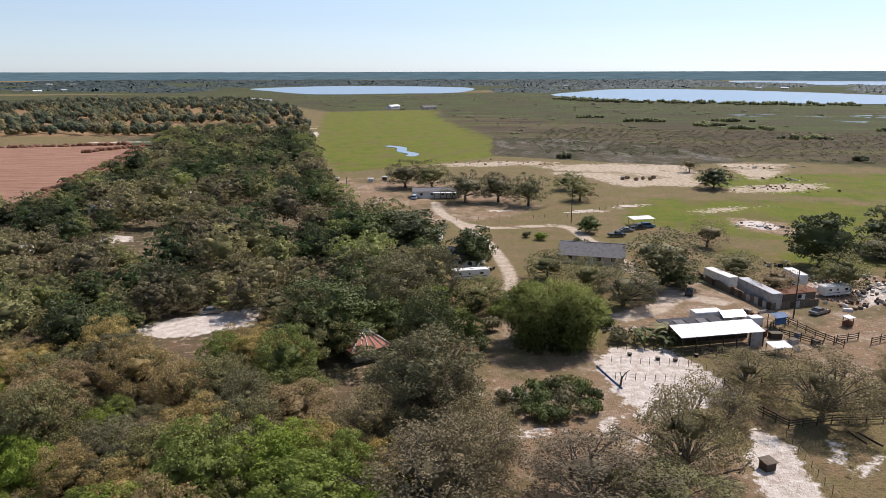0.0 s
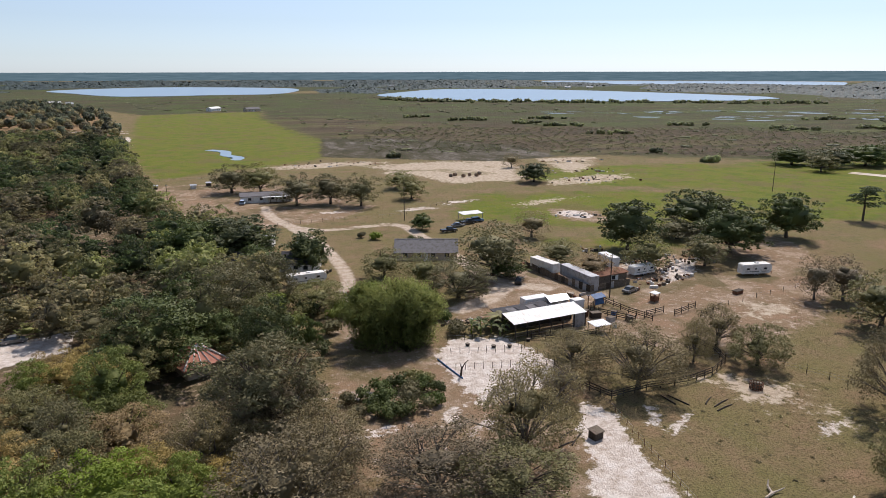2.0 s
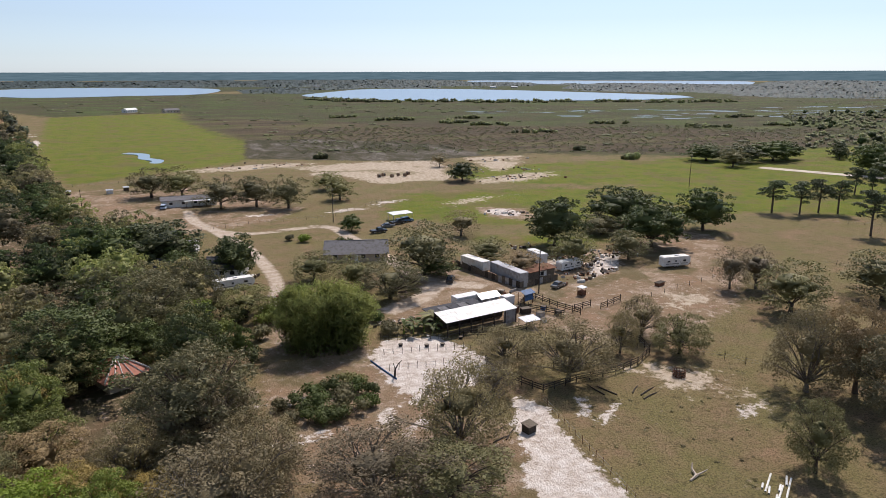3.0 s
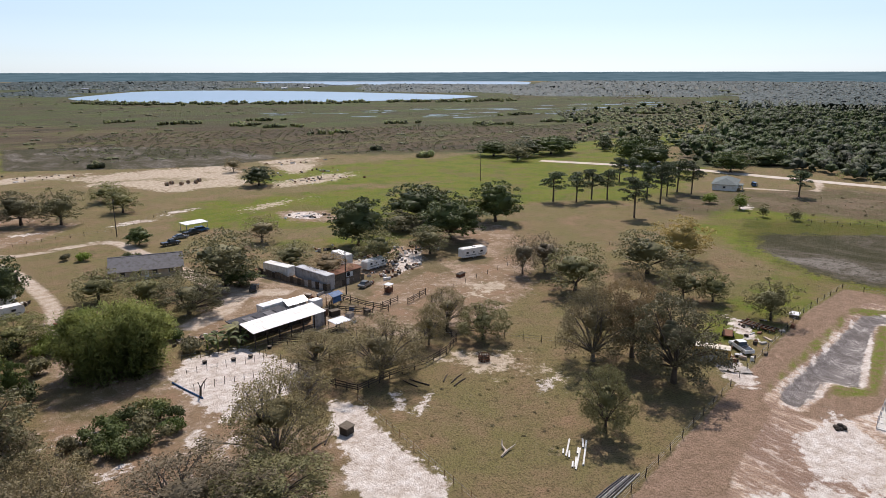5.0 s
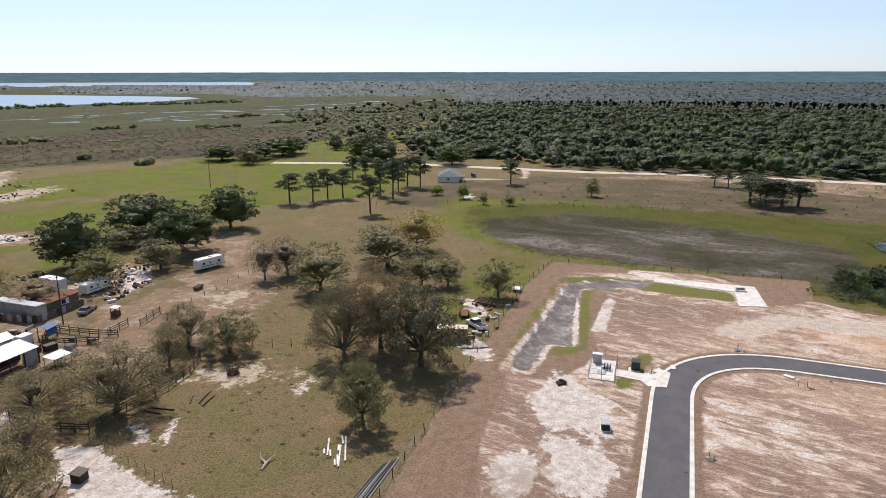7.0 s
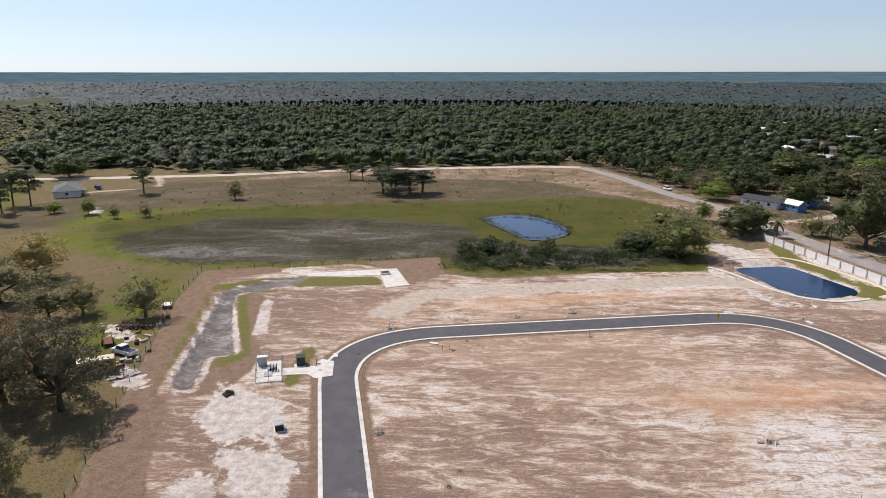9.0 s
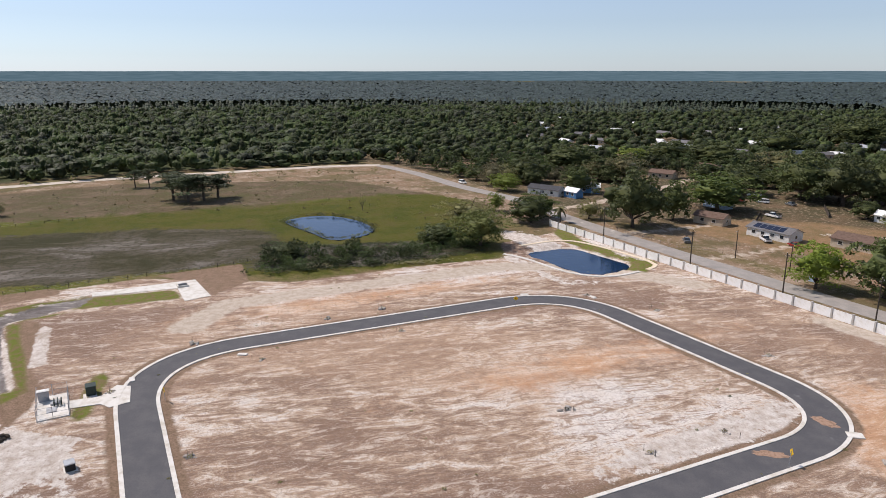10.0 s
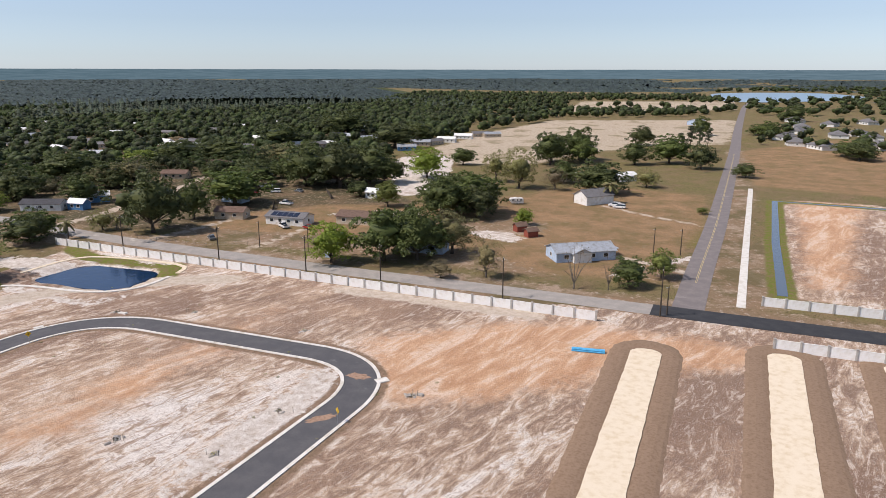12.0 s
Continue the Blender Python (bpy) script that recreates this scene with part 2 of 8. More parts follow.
    n.bump(n.math("ADD", n.math("MULTIPLY", grit, 0.5), n.math("ADD", fine, n.math("ADD", n.math("MULTIPLY", scratch, 0.5), n.math("MULTIPLY", rows, 0.6)))), 0.9, 0.4)
    return n.done(c, 0.95, 0, 0.1)


def water_material(name, color, ripple=0.25, rough=0.08, spec=0.5):
    n = Nodes(name)
    n.bump(n.noise(ripple, 4, 0.6), 0.12, 0.3)
    return n.done(color, rough, 0, spec)


def asphalt_material(name, tone, patch):
    n = Nodes(name)
    v = n.noise(0.35, 4, 0.6)
    c = n.mix(n.span(v, 0.35, 0.7), tone, patch)
    c = n.mix(n.span(n.noise(6.0, 3), 0.4, 0.7, 0, 0.35), c, tuple(k * 0.7 for k in tone))
    c = n.mix(n.span(n.noise(0.12, 4, 0.7), 0.62, 0.72, 0, 0.5), c, tuple(min(1, k * 2.0) for k in patch))
    n.bump(n.noise(12.0, 2), 0.3, 0.02)
    return n.done(c, 0.85, 0, 0.3)


GROUND = ground_material()
# pale blue base colour stands in for the sky's reflection
LAKE = water_material("lake_sky_tint", (0.22, 0.31, 0.40), 0.02, 0.3, 0.15)
POND = water_material("pond_water", (0.006, 0.026, 0.075), 0.5, 0.08, 0.4)
DITCH = water_material("ditch_water", (0.09, 0.115, 0.15), 0.5, 0.15, 0.4)
ASPHALT = asphalt_material("asphalt_new", (0.085, 0.083, 0.088), (0.11, 0.106, 0.108))
OLDROAD = asphalt_material("asphalt_old", (0.29, 0.265, 0.24), (0.36, 0.325, 0.29))
CROSSROAD = asphalt_material("asphalt_grey", (0.175, 0.153, 0.148), (0.225, 0.196, 0.184))
FRESH = asphalt_material("asphalt_fresh", (0.035, 0.036, 0.04), (0.05, 0.05, 0.052))
CLAYDUST = paint("clay_dust", (0.36, 0.235, 0.165), 0.95, 0, 0.4, 2.0)
CONCRETE = paint("concrete", (0.68, 0.65, 0.60), 0.85, 0, 0.2, 0.6)
WALLWHITE = paint("wall_white", (0.82, 0.81, 0.79), 0.8, 0, 0.15, 0.5)
POSTGREY = paint("pier_grey", (0.44, 0.42, 0.39), 0.85, 0, 0.25, 1.0)
YELLOW = paint("yellow_paint", (0.75, 0.48, 0.03), 0.5)
FADEDLINE = paint("road_paint_faded", (0.60, 0.47, 0.22), 0.8, 0, 0.3, 1.0)
WOODGREY = paint("weathered_wood", (0.16, 0.13, 0.10), 0.9, 0, 0.4, 3.0)
WOODDARK = paint("dark_wood", (0.07, 0.055, 0.042), 0.9, 0, 0.4, 3.0)
BARK = paint("bark", (0.11, 0.085, 0.065), 0.95, 0, 0.45, 2.0)
BARKGREY = paint("bark_grey", (0.17, 0.145, 0.12), 0.95, 0, 0.4, 2.0)
BLACK = paint("black_plastic", (0.018, 0.018, 0.02), 0.5)
SANDROAD = paint("sand_road", (0.58, 0.51, 0.43), 0.95, 0, 0.3, 0.2)
L_DARK = leaf("leaf_live_oak", (0.066, 0.086, 0.022), (0.128, 0.152, 0.038), 0.20)
L_OLIVE = leaf("leaf_olive", (0.155, 0.146, 0.056), (0.245, 0.220, 0.084), 0.24)
L_RUST = leaf("leaf_new_oak", (0.310, 0.225, 0.076), (0.420, 0.300, 0.106), 0.30)
L_BRIGHT = leaf("leaf_fresh", (0.150, 0.192, 0.024), (0.250, 0.295, 0.046), 0.30)
L_GREY = leaf("moss_grey", (0.190, 0.152, 0.074), (0.280, 0.222, 0.108), 0.24)
L_PINE = leaf("pine_needles", (0.075, 0.10, 0.042), (0.12, 0.14, 0.065), 0.25)
L_BAMBOO = leaf("bamboo_leaf", (0.240, 0.300, 0.040), (0.420, 0.490, 0.080), 0.45)
L_WOODS = leaf("leaf_woods", (0.178, 0.194, 0.054), (0.300, 0.298, 0.096), 0.38, True)
L_WOODSBROWN = leaf("leaf_woods_brown", (0.205, 0.178, 0.080), (0.305, 0.258, 0.118), 0.38, True)
L_OLIVEWOODS = leaf("leaf_woods_olive", (0.180, 0.172, 0.068), (0.285, 0.260, 0.102), 0.36, True)
L_FAR = leaf("leaf_far_woods", (0.054, 0.074, 0.024), (0.104, 0.126, 0.042), 0.40, True)
# green greyed in the base colour to suggest haze over distant trees
L_FARWOODS = leaf("leaf_hazy_grove", (0.100, 0.120, 0.070), (0.165, 0.180, 0.105), 0.45, True)
# bluish grey base colour paints distance haze onto the far canopies
L_FARHAZE = leaf("leaf_far_haze", (0.056, 0.078, 0.068), (0.080, 0.104, 0.088), 0.35, True)
L_CYPRESS = leaf("leaf_pine_belt", (0.066, 0.086, 0.058), (0.098, 0.120, 0.080), 0.3, True)
L_WILLOW = leaf("leaf_willow", (0.25, 0.265, 0.12), (0.36, 0.37, 0.17), 0.55, True)
L_FOREST = leaf("leaf_forest", (0.060, 0.085, 0.028), (0.108, 0.134, 0.044), 0.42, True)
L_REED = leaf("marsh_reed", (0.13, 0.145, 0.055), (0.20, 0.20, 0.085), 0.3, True)

# ---- mesh kit ----
def round_off(me, normals):
    """Leaf clumps are shaded as part of the rounded mass that they belong to."""
    me.attributes.new("custom_normal", "FLOAT_VECTOR", "POINT").data.foreach_set("vector", np.asarray(normals, np.float32).ravel())


class Geo:
    """Collects vertices and faces; link() makes one mesh object of them."""

    def __init__(self):
        self.v, self.f, self.soft = [], [], []

    def face(self, pts):
        k = len(self.v)
        self.v += [tuple(p) for p in pts]
        self.f.append(tuple(range(k, k + len(pts))))

    def box(self, x, y, z, sx, sy, sz, turn=0.0, bevel=0.0, tilt=0.0):
        """A box with its centre at x, y and its base at z; bevel chamfers the upright and top edges."""
        m = pose(x, y, z, tilt, 0, turn)
        k = len(self.v)
        b = min(bevel, sx * 0.45, sy * 0.45, sz * 0.45)
        hx, hy = sx / 2, sy / 2
        if b <= 0:
            ring = [(-hx, -hy), (hx, -hy), (hx, hy), (-hx, hy)]
            levels = [(0, 0), (sz, 0)]
        else:
            ring = [(-hx + b, -hy), (hx - b, -hy), (hx, -hy + b), (hx, hy - b), (hx - b, hy), (-hx + b, hy), (-hx, hy - b), (-hx, -hy + b)]
            levels = [(0, 0), (sz - b, 0), (sz, b)]
        n = len(ring)
        for h, inset in levels:
            for px, py in ring:
                self.v.append(tuple(m @ Vector((px * (1 - inset / hx), py * (1 - inset / hy), h))))
        self.f.append(tuple(reversed(range(k, k + n))))
        for a in range(len(levels) - 1):
            for i in range(n):
                j = (i + 1) % n
                self.f.append((k + a * n + i, k + a * n + j, k + a * n + n + j, k + a * n + n + i))
        self.f.append(tuple(range(k + (len(levels) - 1) * n, k + len(levels) * n)))
        return self

    def tube(self, pts, radii, sides=6, caps=True):
        """A tapered tube through pts."""
        pts = [Vector(p) for p in pts]
        k = len(self.v)
        for i, p in enumerate(pts):
            d = (pts[min(i + 1, len(pts) - 1)] - pts[max(i - 1, 0)]).normalized()
            a = d.orthogonal().normalized() if abs(d.z) > 0.98 else Vector((0, 0, 1)).cross(d).normalized()
            b = d.cross(a)
            for s in range(sides):
                w = 2 * math.pi * s / sides
                self.v.append(tuple(p + (a * math.cos(w) + b * math.sin(w)) * radii[i]))
        for i in range(len(pts) - 1):
            for s in range(sides):
                t = (s + 1) % sides
                self.f.append((k + i * sides + s, k + i * sides + t, k + (i + 1) * sides + t, k + (i + 1) * sides + s))
        if caps:
            self.f.append(tuple(reversed(range(k, k + sides))))
            self.f.append(tuple(range(k + (len(pts) - 1) * sides, k + len(pts) * sides)))
        return self

    def cyl(self, x, y, z, r, h, sides=10, top=None):
        return self.tube([(x, y, z), (x, y, z + h)], [r, r if top is None else top], sides)

    def prism(self, ring, z0, z1):
        """A flat shape of plan points, extruded."""
        k, n = len(self.v), len(ring)
        self.v += [(x, y, z0) for x, y in ring] + [(x, y, z1) for x, y in ring]
        area = sum(ring[i][0] * ring[(i + 1) % n][1] - ring[(i + 1) % n][0] * ring[i][1] for i in range(n))
        up, down = tuple(range(k + n, k + 2 * n)), tuple(reversed(range(k, k + n)))
        self.f += [up, down] if area > 0 else [tuple(reversed(up)), tuple(reversed(down))]
        for i in range(n):
            j = (i + 1) % n
            q = (k + i, k + j, k + n + j, k + n + i)
            self.f.append(q if area > 0 else tuple(reversed(q)))
        return self

    def ribbon(self, line, left, right, z0, z1):
        """A strip along a line, between two offsets to its left, as a solid."""
        a, b = offset(line, left), offset(line, right)
        k, n = len(self.v), len(line)
        for (ax, ay), (bx, by) in zip(a, b):
            self.v += [(ax, ay, z0), (bx, by, z0), (ax, ay, z1), (bx, by, z1)]
        for i in range(n - 1):
            p, q = k + 4 * i, k + 4 * i + 4
            self.f += [(p + 2, p + 3, q + 3, q + 2), (p, p + 2, q + 2, q), (p + 3, p + 1, q + 1, q + 3)]
        self.f += [(k, k + 1, k + 3, k + 2), (q + 1, q, q + 2, q + 3)]
        return self

    def mesh(self, name, material, smooth=False):
        me = bpy.data.meshes.new(name)
        me.from_pydata(self.v, [], self.f)
        me.materials.append(material)
        if smooth or self.soft:
            me.shade_smooth()
        if self.soft:
            round_off(me, self.soft)
        return me


def part(name, geo, material, parent=None, label="", smooth=False):
    ob = new(name, geo.mesh(name, material, smooth))
    ob.parent = parent
    return tagged(ob, label)


def thing(name, label, category, x=0, y=0, z=0, turn=0, group="", kind=""):
    ob = new(name)
    ob.empty_display_size = 0.3
    ob.matrix_basis = pose(x, y, z, 0, 0, turn)
    return tagged(ob, label, category, group, kind)


def setting(name, geo, material, label, category, smooth=False):
    return tagged(part(name, geo, material, None, "", smooth), label, category, "", "structure")


def offset(line, d):
    out = []
    for i, p in enumerate(line):
        a, b = line[max(i - 1, 0)], line[min(i + 1, len(line) - 1)]
        dx, dy = b[0] - a[0], b[1] - a[1]
        l = math.hypot(dx, dy) or 1
        out.append((p[0] - dy / l * d, p[1] + dx / l * d))
    return out


def curve(pts, step=4.0, closed=False):
    """A smooth line through pts (Catmull-Rom)."""
    out, n = [], len(pts)
    for i in range(n if closed else n - 1):
        if closed:
            p = [pts[(i + k) % n] for k in (-1, 0, 1, 2)]
        else:
            p = [pts[max(i - 1, 0)], pts[i], pts[i + 1], pts[min(i + 2, n - 1)]]
        p = [Vector((*q, 0)) for q in p]
        m = max(2, int((p[2] - p[1]).length / step))
        for s in range(m):
            t = s / m
            q = 0.5 * ((2 * p[1]) + (p[2] - p[0]) * t + (2 * p[0] - 5 * p[1] + 4 * p[2] - p[3]) * t * t + (3 * p[1] - p[0] - 3 * p[2] + p[3]) * t ** 3)
            out.append((q.x, q.y))
    if not closed:
        out.append(tuple(pts[-1]))
    return out


def rounded(corners, cut, closed=True, step=1.2):
    """Straight runs joined by round corners; cut: how far from each corner the bend begins."""
    out, n = [], len(corners)
    for i in range(n):
        p = Vector(corners[i])
        if not closed and i in (0, n - 1):
            out.append(tuple(p))
            continue
        a, b = Vector(corners[i - 1]) - p, Vector(corners[(i + 1) % n]) - p
        s, e = p + a.normalized() * cut[i], p + b.normalized() * cut[i]
        m = max(3, int((e - s).length / step))
        for k in range(m + 1):
            t = k / m
            w = 0.62
            q = ((1 - t) ** 3) * s + 3 * (1 - t) ** 2 * t * s.lerp(p, w) + 3 * (1 - t) * t * t * e.lerp(p, w) + t ** 3 * e
            out.append(tuple(q))
    if closed:
        out.append(out[0])
    return out


def inside(poly, x, y):
    hit = False
    for i, (ax, ay) in enumerate(poly):
        bx, by = poly[i - 1]
        if (ay > y) != (by > y) and x < (bx - ax) * (y - ay) / (by - ay) + ax:
            hit = not hit
    return hit


def depth_in(poly, xs, ys):
    """Signed distance to the edge of a plan shape, positive within it, for arrays of places."""
    best = np.full(xs.shape, 1e9)
    hit = np.zeros(xs.shape, bool)
    for i, (ax, ay) in enumerate(poly):
        bx, by = poly[i - 1]
        dx, dy = bx - ax, by - ay
        t = np.clip(((xs - ax) * dx + (ys - ay) * dy) / (dx * dx + dy * dy + 1e-9), 0, 1)
        best = np.minimum(best, np.hypot(xs - ax - t * dx, ys - ay - t * dy))
        if ay != by:
            hit ^= ((ay > ys) != (by > ys)) & (xs < dx * (ys - ay) / dy + ax)
    return np.where(hit, best, -best)


def near_line(line, xs, ys, half):
    """How far within a band round a line."""
    best = np.full(xs.shape, 1e9)
    for (ax, ay), (bx, by) in zip(line, line[1:]):
        dx, dy = bx - ax, by - ay
        t = np.clip(((xs - ax) * dx + (ys - ay) * dy) / (dx * dx + dy * dy + 1e-9), 0, 1)
        best = np.minimum(best, np.hypot(xs - ax - t * dx, ys - ay - t * dy))
    return half - best


# ---- plan: where things run, in metres ----
LOOP = rounded([(125, 24.5), (140.5, -68), (71.5, -85.5), (54.5, 10)], (21, 17, 17, 8))
OLD_LINE = curve([(-120, -178), (2, -150), (45, -140.5), (77, -133.5), (122, -123), (152, -117), (188, -110), (222, -105), (260, -101), (296, -89), (342, -79), (380, -66)], 6)
CROSS_LINE = curve([(38, -142), (45, -177), (56, -235), (74, -322), (104, -465), (152, -685), (233, -1074), (262, -1250)], 8)
EAST_LINE = curve([(290, 290), (325, 220), (333, 184), (345, 125), (363, 71), (374, 14), (383, -40), (380, -66)], 8)
FENCE = [(59, 44.5), (96, 53.5), (146, 65), (171, 68), (174, 50), (180, 29), (186, 8)]
WALL = ((52, -127), (209, -94))
SITE = [(30, 33), (59, 44), (96, 53), (146, 64.5), (170, 67), (173, 50), (179, 30), (171, 8), (166, -7), (172, -37), (174, -66), (190, -69), (200, -92), (209, -94), (52, -127), (19, -133), (-60, -150), (-150, -60), (-60, 10)]
NATPOND = curve([(242, -8), (249, -20), (240, -31), (223, -36), (213, -31), (210, -21), (223, -15)], 2, True)
RETPOND = rounded([(179.5, -72.5), (182.5, -89), (158.3, -97), (153, -80.5)], (4, 4, 5, 5), True)[:-1]
_c = curve([(-40, 486), (-29, 474), (-27, 452), (-19, 438), (-21, 424)], 4)
CREEK = offset(_c, 3.6) + offset(_c, -3.2)[::-1]
LAKES = (
    ("lake", curve([(-597, 2240), (-354, 2650), (69, 2400), (40, 1800), (-130, 1700), (-297, 1640), (-460, 1900)], 60, True)),
    ("lake", curve([(247, 1607), (380, 1900), (540, 2150), (760, 2120), (940, 1800), (1050, 1300), (930, 1170), (788, 1130), (583, 1165), (400, 1230), (290, 1400)], 60, True)),
    ("lake", curve([(1431, 3226), (1800, 4300), (2500, 3960), (3150, 3420), (2500, 2600), (2048, 2260), (1700, 2750)], 120, True)),
    ("lake", curve([(432, -1752), (256, -1878), (120, -1600), (198, -1335), (292, -1267), (380, -1450)], 50, True)),
)

TRACKS = [
    (2.0, [(-3, 268), (-1, 248), (6, 229), (16, 222), (30, 224), (41, 224), (45, 203), (49, 178), (52, 156), (60, 148)]),
    (1.8, [(6, 226), (13, 203), (16, 182), (17, 166), (15, 146)]),
    (2.6, [(62, 146), (54, 150), (47, 142), (38, 136)]),
    (1.8, [(192, -110), (193, -125), (196, -148)]),
    (1.6, [(158, -115), (160, -135), (166, -157)]),
    (1.5, [(44, -172), (58, -176), (70, -178)]),
    (1.3, [(58, -232), (80, -238), (100, -246)]),
    (2.0, [(334, 150), (310, 140), (292, 162)]),
    (2.6, [(236, -104), (240, -122), (251, -142), (262, -165), (290, -205)]),
]

# ---- ground: one sheet, with the kinds of soil and growth kept as distances to their edges ----
ANGLES, RINGS = 520, 300
radii = np.concatenate([[0.0], np.geomspace(24, 4920, RINGS)])
ang = np.linspace(0, 2 * np.pi, ANGLES, endpoint=False)
GX, GY = (radii[:, None] * np.cos(ang)).ravel(), (radii[:, None] * np.sin(ang)).ravel()


def zones(*shapes):
    best = np.full(GX.shape, -60.0)
    for s in shapes:
        best = np.maximum(best, s)
    return np.clip(best, -60, 60)


def area(*pts):
    return depth_in(list(pts), GX, GY)


def band(half, *pts):
    return near_line(list(pts), GX, GY, half)


def blob(x, y, a, b, turn=0.0):
    c, s = math.cos(radians(turn)), math.sin(radians(turn))
    u, v = ((GX - x) * c + (GY - y) * s) / a, (-(GX - x) * s + (GY - y) * c) / b
    return (1 - np.hypot(u, v)) * min(a, b)


